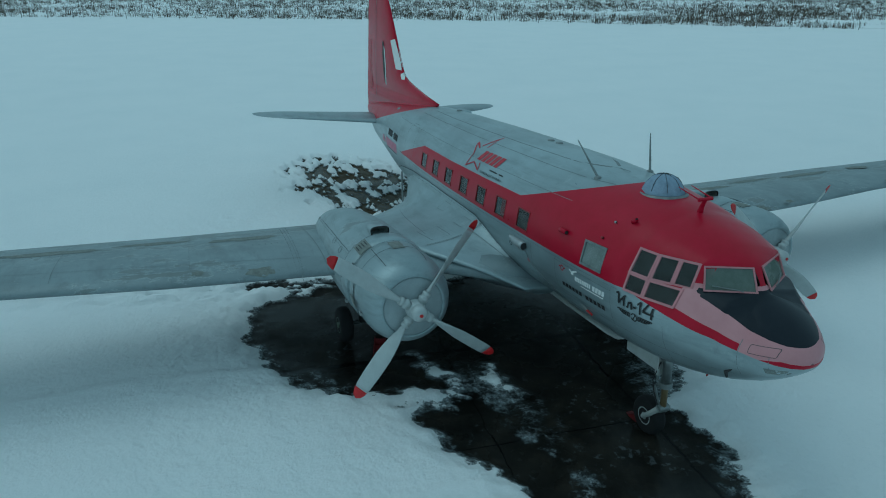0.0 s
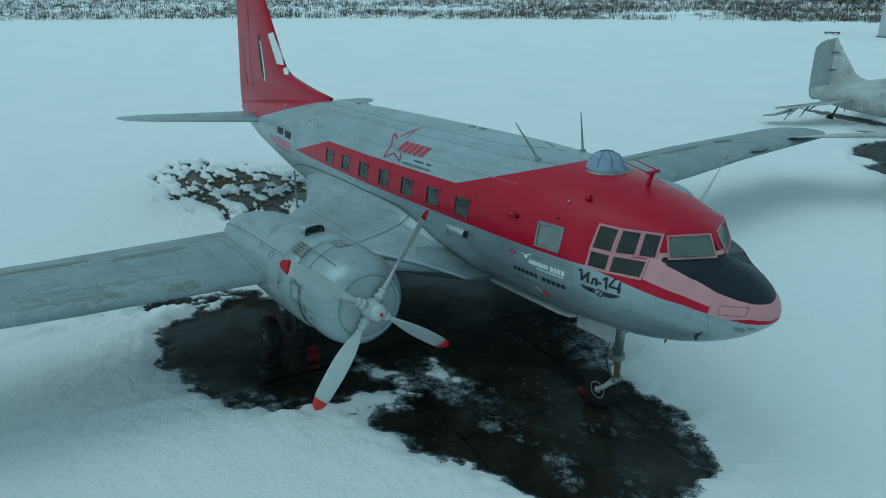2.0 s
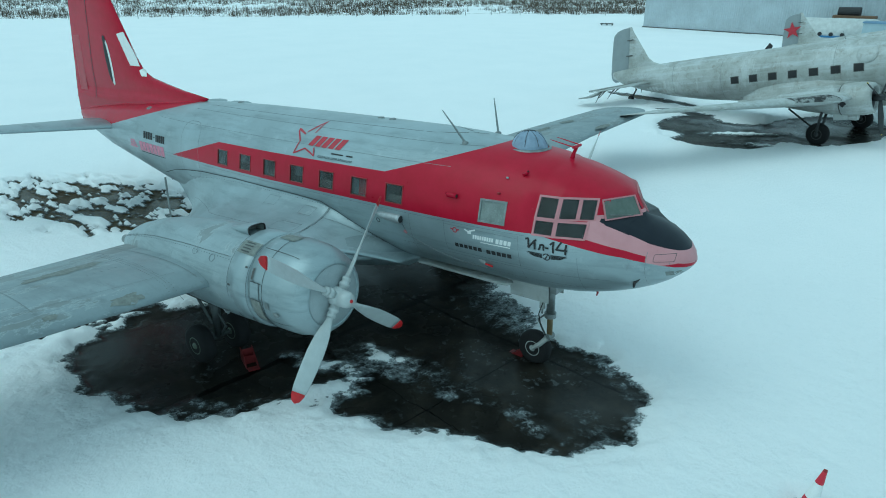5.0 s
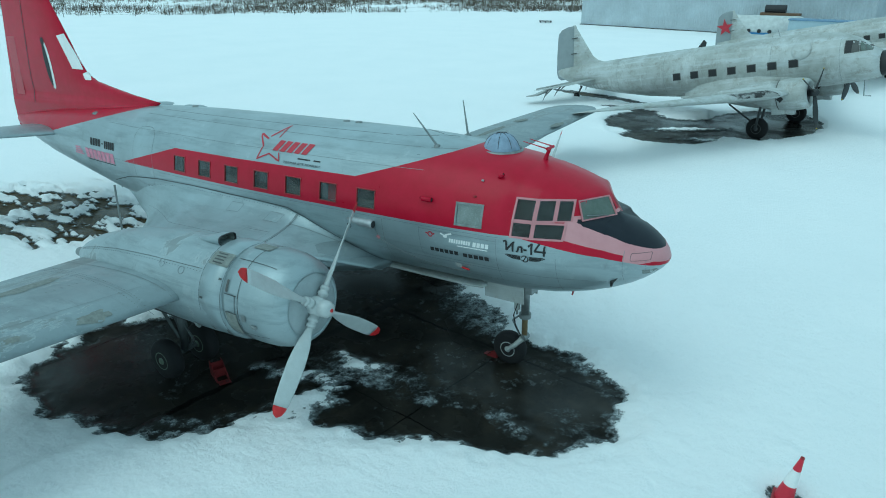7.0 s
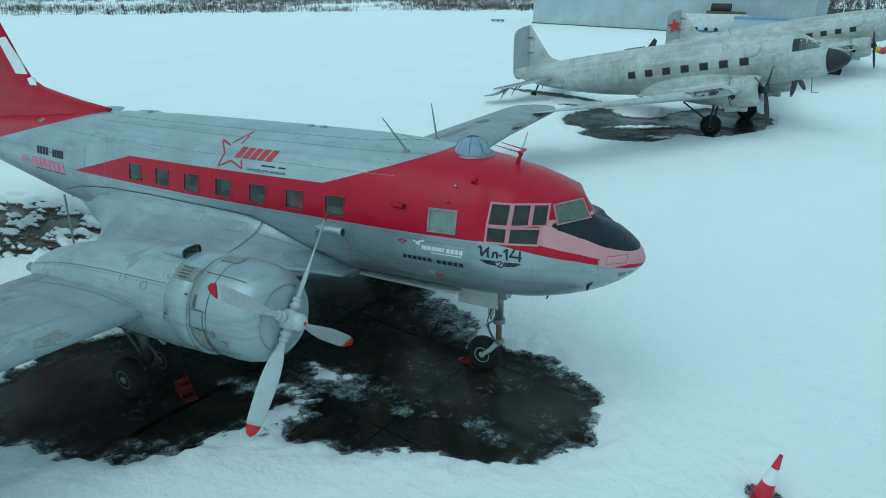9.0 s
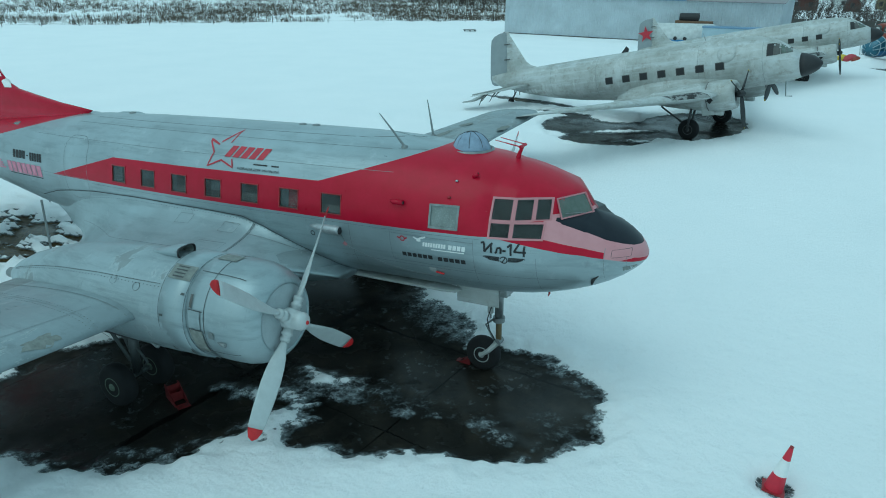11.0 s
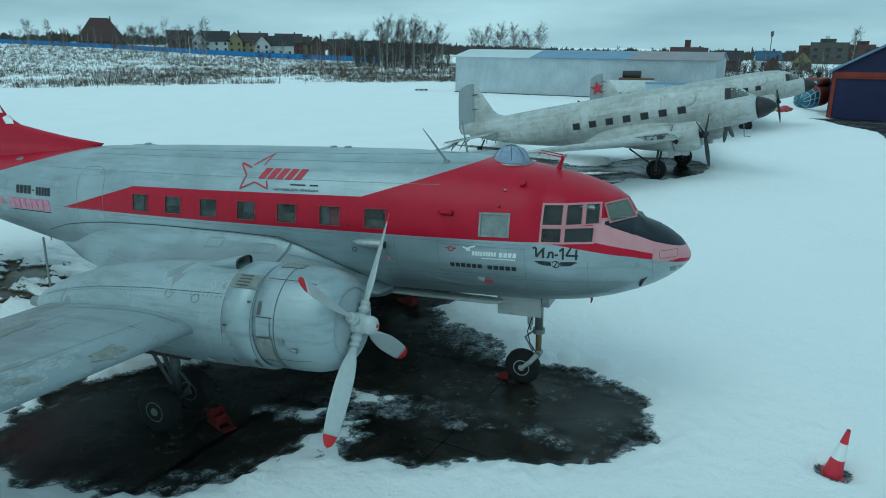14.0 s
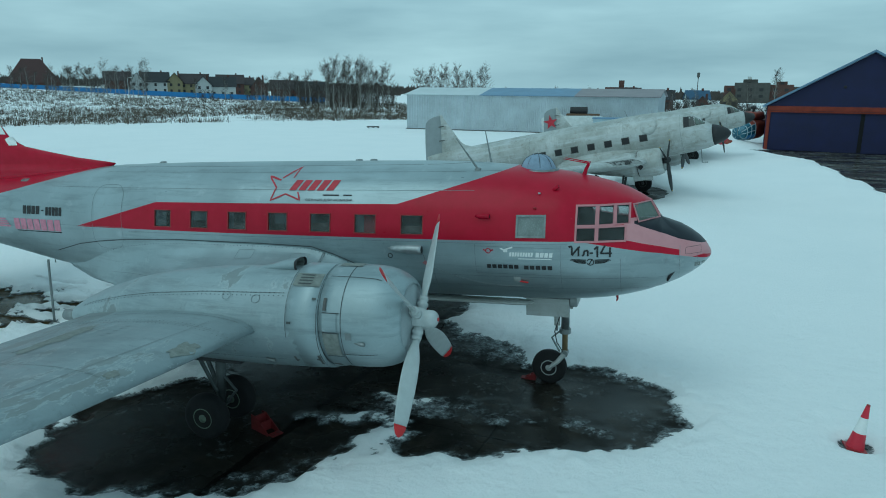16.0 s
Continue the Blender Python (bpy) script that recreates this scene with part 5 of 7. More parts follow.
part("wing_emblem", strip_loop([(2.39, 2.84), (2.45, 2.94)], 0.018, 0.009), M_BLACK, plane, "black winged emblem stripe")


def rounded(x0, x1, z0, z1, r, n=6):
    out = []
    for cx, cz, a0 in ((x1 - r, z1 - r, 0), (x0 + r, z1 - r, 90), (x0 + r, z0 + r, 180), (x1 - r, z0 + r, 270)):
        out += [(cx + r * math.cos(radians(a0 + 90 * i / n)), cz + r * math.sin(radians(a0 + 90 * i / n))) for i in range(n + 1)]
    return out


# door outline, lap seams and panel gaps
for side in (-1, 1):
    part("door_seam", strip_loop(fine_loop(rounded(-9.06, -8.16, 2.78, 4.24, 0.30)), 0.009, 0.005, side, True), M_LAP, plane, "dark gap round the cabin door")
    lap = bmesh.new()
    for z, a, b in ((4.50, -9.0, 0.6), (4.18, -10.6, 0.2), (4.62, -8.8, 0.3), (3.30, -10.2, -8.1), (3.22, -8.0, 2.0), (2.55, -0.9, 3.9), (2.30, 0.0, 3.7)):
        top, bot, hw = body_at(a)
        strip_loop(fine_loop([(a, min(z, top - 0.03)), (b, z)], 0.25, False), 0.006, 0.004, side, bm=lap)
    for x, z0, z1 in ((0.27, 2.62, 3.2), (1.88, 2.3, 3.2), (-0.6, 2.2, 3.2), (2.95, 2.2, 2.95), (3.98, 2.4, 3.12), (4.3, 2.6, 2.95)):
        strip_loop(fine_loop([(x, z0), (x, z1)], 0.1, False), 0.007, 0.004, side, bm=lap)
    strip_loop(fine_loop([(0.27, 3.17), (1.88, 3.14)], 0.2, False), 0.006, 0.004, side, bm=lap)
    strip_loop(fine_loop([(0.27, 2.62), (1.88, 2.6)], 0.2, False), 0.006, 0.004, side, bm=lap)
    tagged(part("lap_seam", lap, M_LAP, plane, "fine dark skin joints"), kind="stuff")
    seam = strip_loop(fine_loop([(-10.5, 2.62), (-9.6, 2.85), (-8.9, 2.95), (-8.0, 3.03), (-6.5, 3.08), (-4.5, 3.08), (-3.2, 3.05), (-2.7, 2.90), (-2.1, 2.64), (-1.7, 2.46), (-1.35, 2.26), (-1.1, 2.05)], 0.15, False), 0.018, 0.016, side)
    part("fillet_seam", seam, M_SEAM, plane, "dirty riveted seam above the wing fillet")



def fillet_point(x, t, side, out=0.008):
    row = [float(np.interp(x, [r[0] for r in FILLET], [r[i] for r in FILLET])) for i in range(6)]
    pts = fillet_section(*row)[:11]
    f = t * 10
    y, z = (float(np.interp(f, range(11), [p[i] for p in pts])) for i in (0, 1))
    return Vector((x, side * (y + out * 0.6), z + out))


def fillet_line(points, width, side, bm):
    pts = [fillet_point(x, t, side) for x, t in points]
    prev = None
    for i, p in enumerate(pts):
        d = (pts[min(i + 1, len(pts) - 1)] - pts[max(i - 1, 0)]).normalized()
        w = d.cross(Vector((0, side * 0.6, 0.8))).normalized() * width / 2
        pair = [bm.verts.new(p + w), bm.verts.new(p - w)]
        if prev:
            bm.faces.new((prev[0], pair[0], pair[1], prev[1]))
        prev = pair


def dots(bm, points, normal, size=0.011):
    for p in points:
        p = Vector(p)
        u = Vector(normal).orthogonal().normalized() * size
        v = Vector(normal).normalized().cross(u)
        bm.faces.new([bm.verts.new(p + e) for e in (u, v, -u, -v)])


for side in (-1, 1):
    lines, rivets = bmesh.new(), bmesh.new()
    fillet_line([(-2.95, 0.02 + 0.06 * i) for i in range(15)], 0.016, side, lines)
    fillet_line([(-2.95 + 0.12 * i, 0.30 - 0.012 * i) for i in range(14)], 0.01, side, lines)
    fillet_line([(-8.6 + 0.3 * i, 0.55 + 0.01 * i) for i in range(18)], 0.008, side, lines)
    for x0, x1, t0, t1 in ((-4.9, -4.5, 0.12, 0.30), (-3.6, -3.2, 0.16, 0.36), (-3.75, -3.1, 0.55, 0.75)):
        fillet_line([(x0, t0), (x1, t0)], 0.008, side, lines)
        fillet_line([(x0, t1), (x1, t1)], 0.008, side, lines)
        fillet_line([(x0, t0), (x0, (t0 + t1) / 2), (x0, t1)], 0.008, side, lines)
        fillet_line([(x1, t0), (x1, (t0 + t1) / 2), (x1, t1)], 0.008, side, lines)
    fillet_line([(-4.6, 0.0), (-4.6, 0.1)], 0.01, side, lines)
    part("fillet_joint", lines, M_LAP, plane, "dark panel joints on the fillet")
    dots(rivets, [fillet_point(-2.91, 0.03 + 0.025 * i, side, 0.01) for i in range(34)], (0, side * 0.6, 0.8))
    dots(rivets, [fillet_point(x, 0.05, side, 0.012) for x in np.arange(-8.8, -1.6, 0.085)], (0, side * 0.85, 0.5))
    for c0, c1 in (((-2.45, 5.62), (-5.9, 5.47)), ((-2.5, 5.50), (-5.9, 5.33))):
        dots(rivets, [(x, side * y, wing_top(x, y) + 0.008 - (0.035 * (y - 0.6) if side > 0 else 0.0)) for x, y in straight(c0, c1, 46)], (0, 0, 1))
    for a in (42, 38.5):
        a = 180 - a if side < 0 else a
        for x in np.arange(-6.3, -1.95, 0.085):
            ry, rz, cz = (float(np.interp(x, [r[0] for r in NACELLE], [r[i] for r in NACELLE])) + 0.009 * (i < 3) for i in (1, 2, 3))
            n = Vector((0, math.cos(radians(a)), math.sin(radians(a))))
            dots(rivets, [(x, side * ENGINE_Y + ry * n.y, cz + rz * n.z - (0.15 if side > 0 else 0.0))], n)
    tagged(part("rivet_row", rivets, M_SEAM, plane, "rows of dark rivet heads"), kind="stuff")

# crown: dome, aerials, fork aerial, small vents
dome = part("astrodome", loft([[(1.23 + r * 0.335 * math.cos(2 * math.pi * j / 24), r * 0.33 * math.sin(2 * math.pi * j / 24), z + (0.010 * math.cos(6 * math.pi * j / 12) + 0.012 * math.sin(11 * math.pi * j / 12)) * r) for j in range(24)] for r, z in ((1.1, 4.40), (1.08, 4.47), (1.0, 4.54), (0.86, 4.63), (0.68, 4.70), (0.44, 4.75), (0.18, 4.77), (0.02, 4.775))]), M_NAVYB, plane, "domed hatch under a faded blue cloth cover", smooth=True)
part("dome_ring", loft([[(1.23 + r * math.cos(2 * math.pi * j / 28), r * 0.97 * math.sin(2 * math.pi * j / 28), z) for j in range(28)] for r, z in ((0.43, 4.36), (0.425, 4.475), (0.40, 4.485), (0.38, 4.45))], False), M_STEEL, dome, "grey frilled rim", smooth=True)
for k in range(4):
    a = math.pi * k / 4 + 0.3
    part("cover_seam", tube([(1.23 + 0.34 * r * math.cos(a), 0.335 * r * math.sin(a), z - 0.03) for r, z in ((-1.0, 4.56), (-0.86, 4.66), (-0.68, 4.735), (-0.3, 4.80), (0, 4.818), (0.3, 4.80), (0.68, 4.735), (0.86, 4.66), (1.0, 4.56))], 0.005, 5), M_SEAM, dome)
for y, tip in ((-0.56, (-0.36 + 0.12, -0.78, 5.16)), (0.56, (0.0, 0.60, 5.22))):
    b = (0.13, y, 4.53)
    a = part("whip_aerial", tube([b, tuple(b[i] + (tip[i] - b[i]) * 0.5 for i in range(3)), tip], [0.024, 0.018, 0.009], 8), M_STEEL, plane, "thin tapered rod aerial")
    part("aerial_base", lathe([(4.49, 0.07), (4.545, 0.06), (4.56, 0.03)], 14, "z", (0.13, y, 0)), M_STEEL, a, "round aerial foot")
fork = part("fork_aerial", tube([(2.15, 0, 4.34), (2.18, 0, 4.45), (2.24, 0, 4.58)], [0.05, 0.035, 0.03], 10), M_RED, plane, "red forked aerial mast")
part("cross_bar", tube([(2.24, -0.13, 4.585), (2.24, 0.13, 4.585)], 0.03, 8), M_RED, fork)
for y in (-0.12, 0.12):
    part("prong", tube([(2.26, y, 4.585), (1.76, y * 1.05, 4.68)], [0.014, 0.007], 6), M_RED, fork)
for x, y0, z in ((-7.95, 0.12, 4.645), (-2.4, 0.12, 4.655), (-2.75, 0.12, 4.655)):
    part("crown_fitting", lathe([(z, 0.085), (z + 0.03, 0.07), (z + 0.038, 0.02)], 14, "z", (x, y0, 0)), M_STEEL, plane, "small round crown fitting")
part("dorsal_fairing", loft([[(x + 0.3, 0.42 + w * math.cos(math.pi * j / 10), z + h * math.sin(math.pi * j / 10)) for j in range(11)] for x, w, h, z in ((-9.3, 0.02, 0.02, 4.52), (-9.0, 0.16, 0.07, 4.53), (-8.5, 0.17, 0.07, 4.55), (-8.1, 0.03, 0.01, 4.56))], True, False), M_SILVER, plane, "low silver aerial fairing", smooth=True)


def stub(x, z, dx, length, r, mat, name, label, lift=0.04, dz=0.0):
    """A small tube standing on the near side of the hull."""
    y = hull_y(x, z)
    ob = part(name, tube([(x - length / 2, y + 0.005, z - dz / 2), (x - length * 0.2, y - lift, z - dz * 0.2), (x + length / 2, y - lift, z + dz / 2)], [r * 0.5, r, r * dx], 12), mat, plane, label, smooth=True)
    part("mouth", lathe([(0.0, r * dx * 0.8), (0.002, 0.0)], 10, "x", (x + length / 2 + 0.002, y - lift, z + dz / 2), False), M_BLACK, ob, "dark open end")
    return ob


pod = part("exhaust_pod", loft([[(x, hull_y(x, 3.07) - d + r * math.cos(2 * math.pi * j / 16), 3.07 + r * math.sin(2 * math.pi * j / 16)) for j in range(16)] for x, r, d in ((-1.5, 0.02, 0.0), (-1.35, 0.06, 0.02), (-1.1, 0.085, 0.05), (-0.85, 0.09, 0.06), (-0.78, 0.085, 0.06))]), M_CHROME, plane, "bright metal heater exhaust pod", smooth=True)
part("mouth", lathe([(0.0, 0.07), (0.003, 0.0)], 16, "x", (-0.778, hull_y(-0.78, 3.07) - 0.06, 3.07), False), M_BLACK, pod, "dark open end")
part("port_ring", strip_loop([(-1.47 + 0.045 * math.cos(a / 6 * math.pi), 2.92 + 0.045 * math.sin(a / 6 * math.pi)) for a in range(12)], 0.02, 0.008, closed=True), M_SEAM, plane, "small dark port")
part("warning_tag", quad([(-0.81, hull_y(-0.8, 2.79) - 0.012, 2.79), (-0.75, hull_y(-0.75, 2.74) - 0.012, 2.735), (-0.69, hull_y(-0.7, 2.79) - 0.012, 2.79), (-0.75, hull_y(-0.75, 2.84) - 0.012, 2.845)]), M_PINKF, plane, "small pale orange tag")
part("tag_cord", tube([(-0.77, hull_y(-0.77, 3.0) - 0.05, 3.0), (-0.75, hull_y(-0.75, 2.9) - 0.02, 2.9), (-0.75, hull_y(-0.75, 2.84) - 0.015, 2.845)], 0.005, 5), M_STEEL, plane)
sag = [(-0.75 + 0.12 * i, 2.76 - 0.28 * math.sin(math.pi * min(1.0, i / 22)) - 0.012 * i) for i in range(17)]
part("loose_cord", tube([(x, hull_y(x, z) - 0.012, z) for x, z in sag], 0.005, 5), M_STEEL, plane, "thin cord hanging along the hull")
stub(0.42, 3.73, 1.0, 0.28, 0.045, M_RED, "vent_tube", "red vent tube")
stub(1.72, 4.20, 1.0, 0.12, 0.035, M_RED, "vent_tube", "small red vent", 0.05, 0.08)
stub(1.44, 4.12, 0.8, 0.05, 0.02, M_CHROME, "hook_eye", "small metal eye", 0.03)
stub(1.39, 3.87, 0.8, 0.05, 0.025, M_REDFRAME, "rivet_head", "small red stud", 0.02)
flap_ob = part("drain_flap", patch(0.99, 1.12, 2.45, 2.56, 0.03, 2, 2), M_OLD, plane, "small pale drain flap")
part("pitot_plug", tube([(1.1, hull_y(1.1, 2.46) - 0.03, 2.46), (1.26, hull_y(1.2, 2.44) - 0.05, 2.44)], 0.018, 8), M_TIP, plane, "red plug")
part("nose_latch", tube([(3.78, hull_y(3.78, 2.46) - 0.02, 2.44), (3.82, hull_y(3.82, 2.52) - 0.05, 2.55), (3.9, hull_y(3.9, 2.6) - 0.01, 2.63)], [0.02, 0.03, 0.01], 8), M_BLACK, plane, "black hinged latch")
for side in (-1, 1):
    light = patch(4.25, 4.45, 2.69, 2.78, 0.004, 4, 2, side)
    part("landing_light", light, M_FROST, plane, "slim grey landing light glass", smooth=True)
    hatch = fine_loop(rounded(4.08, 4.36, 2.96, 3.08, 0.02), 0.05)
    part("nose_hatch_seam", strip_loop(hatch, 0.006, 0.004, side, True), M_SEAM, plane)
part("drain_mast", tube([(2.82, -0.1, 2.0), (2.84, -0.1, 1.88), (2.82, -0.1, 1.82)], [0.035, 0.02, 0.012], 8), M_REDFRAME, plane, "small dark red drain mast")
part("belly_fairing", loft([[(x, -0.55 + w * math.cos(2 * math.pi * j / 14), z + h * math.sin(2 * math.pi * j / 14)) for j in range(14)] for x, w, h, z in ((-2.6, 0.02, 0.02, 1.86), (-2.2, 0.14, 0.05, 1.84), (-0.5, 0.16, 0.055, 1.83), (0.9, 0.16, 0.055, 1.83), (1.15, 0.12, 0.045, 1.83), (1.24, 0.02, 0.01, 1.84))]), M_OLD, plane, "long pale belly fairing", smooth=True)
part("tail_step", tube([(-11.3, -0.35, 2.22), (-11.3, -0.35, 2.14)], 0.015, 6), M_STEEL, plane, "small belly aerial")
part("tail_window", patch(-11.9, -11.62, 4.26, 4.33, 0.006, 2, 2), M_FROST, plane, "small pale tail light glass")


# ---- landing gear ----
def wheel(cx, cy, cz, r, w, parent, hub_mat, hub_label):
    """A tyre about the y axis with its rim."""
    prof = [(-w / 2, r * 0.42), (-w / 2, r * 0.8), (-w * 0.42, r * 0.93), (-w * 0.2, r), (w * 0.2, r), (w * 0.42, r * 0.93), (w / 2, r * 0.8), (w / 2, r * 0.42)]
    tyre = part("tyre", lathe(prof, 32, "y", (cx, cy, cz)), M_RUBBER, parent, "black rubber tyre", smooth=True)
    for s in (-1, 1):
        part("rim", lathe([(s * w / 2 * 0.98, r * 0.47), (s * w / 2 * 1.04, r * 0.44), (s * w / 2 * 0.92, r * 0.36), (s * w / 2 * 0.95, r * 0.2), (s * w / 2 * 1.15, r * 0.14), (s * w / 2 * 1.15, 0.0)], 24, "y", (cx, cy, cz), False), hub_mat, tyre, hub_label, smooth=True)
    return tyre


nose_x, nose_z = 1.45, 0.285
gear = part("nose_gear", tube([(1.80, 0.0, 1.95), (1.78, 0.0, 1.12)], [0.085, 0.085], 16), M_STEEL, plane, "grey nose landing gear leg", smooth=True)
part("collar", tube([(1.78, 0, 1.14), (1.778, 0, 1.04)], 0.12, 16), M_STEEL, gear)
part("piston", tube([(1.778, 0, 1.05), (1.77, 0, 0.60)], 0.06, 14), M_BRASS, gear, "tarnished brass-coloured oleo piston")
part("knuckle", tube([(1.77, -0.1, 0.60), (1.77, 0.1, 0.60)], 0.075, 12), M_STEEL, gear)
for y in (-0.17, 0.17):
    part("fork_arm", tube([(1.77, y * 0.6, 0.60), (1.64, y, 0.45), (nose_x, y, nose_z)], [0.055, 0.05, 0.04], 10), M_OLD, gear, "pale grey fork arm")
part("torque_link", tube([(1.68, 0, 1.08), (1.50, 0.0, 0.92), (1.66, 0.0, 0.62)], 0.022, 8), M_STEEL, gear)
part("damper", tube([(1.62, -0.05, 1.22), (1.62, -0.05, 1.58)], [0.06, 0.06], 12), M_OLD, gear, "pale cylindrical damper")
part("damper_rod", tube([(1.62, -0.05, 1.1), (1.62, -0.05, 1.7)], 0.022, 8), M_STEEL, gear)
part("brake_hose", tube([(1.70, -0.08, 1.5), (1.58, -0.12, 1.1), (1.62, -0.1, 0.85), (1.74, -0.1, 0.66)], 0.012, 6), M_BLACK, gear)
wheel(nose_x, -0.02, nose_z, 0.365, 0.24, gear, M_OLD, "dull alloy wheel hub")
for y in (-0.30, 0.30):
    door = part("gear_door", box(1.02, 1.90, y - 0.012, y + 0.012, 1.48, 1.86, 0.006), M_OLD, plane, "pale grey open nose gear door")
part("gear_door", box(1.91, 2.06, -0.28, 0.28, 1.70, 1.92, 0.01), M_STEEL, plane, "grey front gear door")
part("wheel_well", box(0.95, 2.0, -0.27, 0.27, 1.84, 2.0), M_BLACK, plane, "dark nose wheel bay")
for side in (-1, 1):
    cy = side * ENGINE_Y
    wx, wz = -3.85, 0.625
    leg = part("main_gear", tube([(-3.75, cy, 1.75), (wx, cy, wz)], [0.10, 0.08], 14), M_GEAR, plane, "grey main landing gear leg", smooth=True)
    part("axle", tube([(wx, cy - 0.5, wz), (wx, cy + 0.5, wz)], 0.05, 12), M_GEAR, leg)
    part("drag_strut", tube([(-4.15, cy, 1.8), (-3.87, cy, 0.98)], [0.04, 0.04], 10), M_GEAR, leg)
    for d in (-0.22, 0.22):
        part("side_brace", tube([(-4.05, cy + d * 1.4, 1.8), (-3.85, cy + d * 0.4, 0.95)], 0.035, 8), M_GEAR, leg)
    part("torque_link", tube([(-3.72, cy, 1.2), (-3.5, cy, 0.95), (-3.75, cy, 0.68)], 0.025, 8), M_GEAR, leg)
    for d in (-0.42, 0.42):
        wheel(wx, cy + d, wz, 0.41, 0.28, leg, M_RIMG, "pale green alloy wheel hub")
    part("wheel_bay", box(-5.0, -3.1, cy - 0.36, cy + 0.36, 1.62, 1.9), M_BLACK, plane, "dark wheel bay")


# ---- things round the airliner ----
prop_pole = thing("tail_prop", "thin steel prop pole under the airliner's tail", "support pole", pose(-11.35, -0.6, 0.0))
part("pole", tube([(-0.1, 0.05, -0.05), (0.0, 0.0, 1.75)], 0.03, 10), M_STEEL, prop_pole)
part("foot", lathe([(-0.05, 0.14), (0.02, 0.13), (0.05, 0.05)], 16, "z", (-0.1, 0.05, 0)), M_STEEL, prop_pole)


def chock_box():
    """A red welded wheel chock, open on top, with a drilled tongue."""
    c = thing("wheel_chock", "red welded steel wheel chock on wet tarmac", "wheel chock", pose(0, 0, 0), "wheel chocks")
    for y in (-0.13, 0.13):
        bm = bmesh.new()
        a = [bm.verts.new((x, y - 0.008, z)) for x, z in ((-0.2, 0), (0.3, 0), (0.3, 0.06), (-0.08, 0.34), (-0.2, 0.34))]
        b = [bm.verts.new((v.co.x, y + 0.008, v.co.z)) for v in a]
        bm.faces.new(a), bm.faces.new(b[::-1])
        for i in range(5):
            j = (i + 1) % 5
            bm.faces.new((a[i], b[i], b[j], a[j]))
        part("side_plate", bm, M_CHOCK, c)
    for x, z in ((-0.2, 0.17), (-0.08, 0.26), (0.08, 0.15)):
        part("cross_plate", box(x - 0.01, x + 0.01, -0.122, 0.122, 0.01, z + 0.08), M_CHOCK, c)
    part("tongue", box(0.3, 0.46, -0.13, 0.13, 0.03, 0.05, 0.004), M_CHOCK, c)
    for y in (-0.06, 0.06):
        part("hole_rim", lathe([(0.051, 0.035), (0.053, 0.02)], 12, "z", (0.38, y, 0), False), M_BLACK, c)
    return c


ck = chock_box()
ck.matrix_world = pose(-3.15, -3.85, 0.0, 0, 0, -22) @ Matrix.Diagonal((0.95, 0.9, 0.82, 1))
copy_thing(ck, pose(-3.3, 4.0, 0.0, 0, 0, 10))
rear = copy_thing(ck, pose(1.06, 0.0, 0.0, 0, 0, 180) @ Matrix.Diagonal((0.5, 0.6, 0.5, 1)))
far_chock = copy_thing(ck, pose(-2.6, 3.1, 0.0, 0, 0, 160))

cone = thing("traffic_cone", "red and white traffic cone leaning in a melted hollow of snow", "traffic cone", pose(6.98, -1.22, 0.06, -4, 9, 0))
for name, z0, z1, mat, label in (("base_band", 0.0, 0.28, M_CONE, "red lower band"), ("white_band", 0.28, 0.56, M_WHITE, "white reflective band"), ("top_band", 0.56, 0.78, M_CONE, "red upper band")):
    part(name, lathe([(z, 0.145 - 0.115 * z / 0.78) for z in (z0, z0 + 0.02, z1)], 24, "z", (0, 0, 0), False), mat, cone, label, smooth=True)
part("cap", lathe([(0.775, 0.032), (0.80, 0.03), (0.80, 0.018), (0.78, 0.015)], 16, "z", (0, 0, 0), False), M_REDFRAME, cone, "dark hollow tip")
part("foot", box(-0.17, 0.17, -0.17, 0.17, -0.03, 0.0, 0.01), M_REDFRAME, cone, "dark square foot")

# ---- old tail-wheel airliners ----
def shell_rings(table, n=28, power=2.1):
    rings = []
    for x, top, bot, hw in table:
        zc, hz = (top + bot) / 2, (top - bot) / 2
        rings.append([(x, hw * math.copysign(abs(math.cos(a)) ** (2 / power), math.cos(a)), zc + hz * math.copysign(abs(math.sin(a)) ** (2 / power), math.sin(a))) for a in (2 * math.pi * j / n for j in range(n))])
    return rings


OLD_BODY = [(-12.2, 1.35, 0.95, 0.06), (-11.5, 1.42, 0.55, 0.28), (-10.0, 1.47, 0.05, 0.58), (-8.0, 1.50, -0.45, 0.86), (-6.0, 1.52, -0.82, 1.06), (-4.0, 1.52, -1.05, 1.18), (-1.0, 1.50, -1.18, 1.24),
            (2.0, 1.46, -1.18, 1.24), (3.2, 1.38, -1.16, 1.2), (3.9, 1.27, -1.14, 1.16), (4.3, 1.14, -1.12, 1.12), (4.7, 0.96, -1.10, 1.07), (5.05, 0.70, -1.06, 1.0), (5.35, 0.44, -1.02, 0.90), (5.7, 0.22, -0.93, 0.76)]
OLD_CONE = [(5.7, 0.22, -0.93, 0.76), (5.95, 0.14, -0.88, 0.67), (6.2, 0.02, -0.78, 0.53), (6.42, -0.13, -0.65, 0.34), (6.55, -0.28, -0.50, 0.14), (6.59, -0.36, -0.42, 0.03)]


def old_side(x, z):
    top, bot, hw = (interp(x, OLD_BODY, i) for i in (1, 2, 3))
    zc, hz = (top + bot) / 2, (top - bot) / 2
    return hw * max(0.0, 1 - min(1.0, abs(z - zc) / hz) ** 2.1) ** (1 / 2.1)


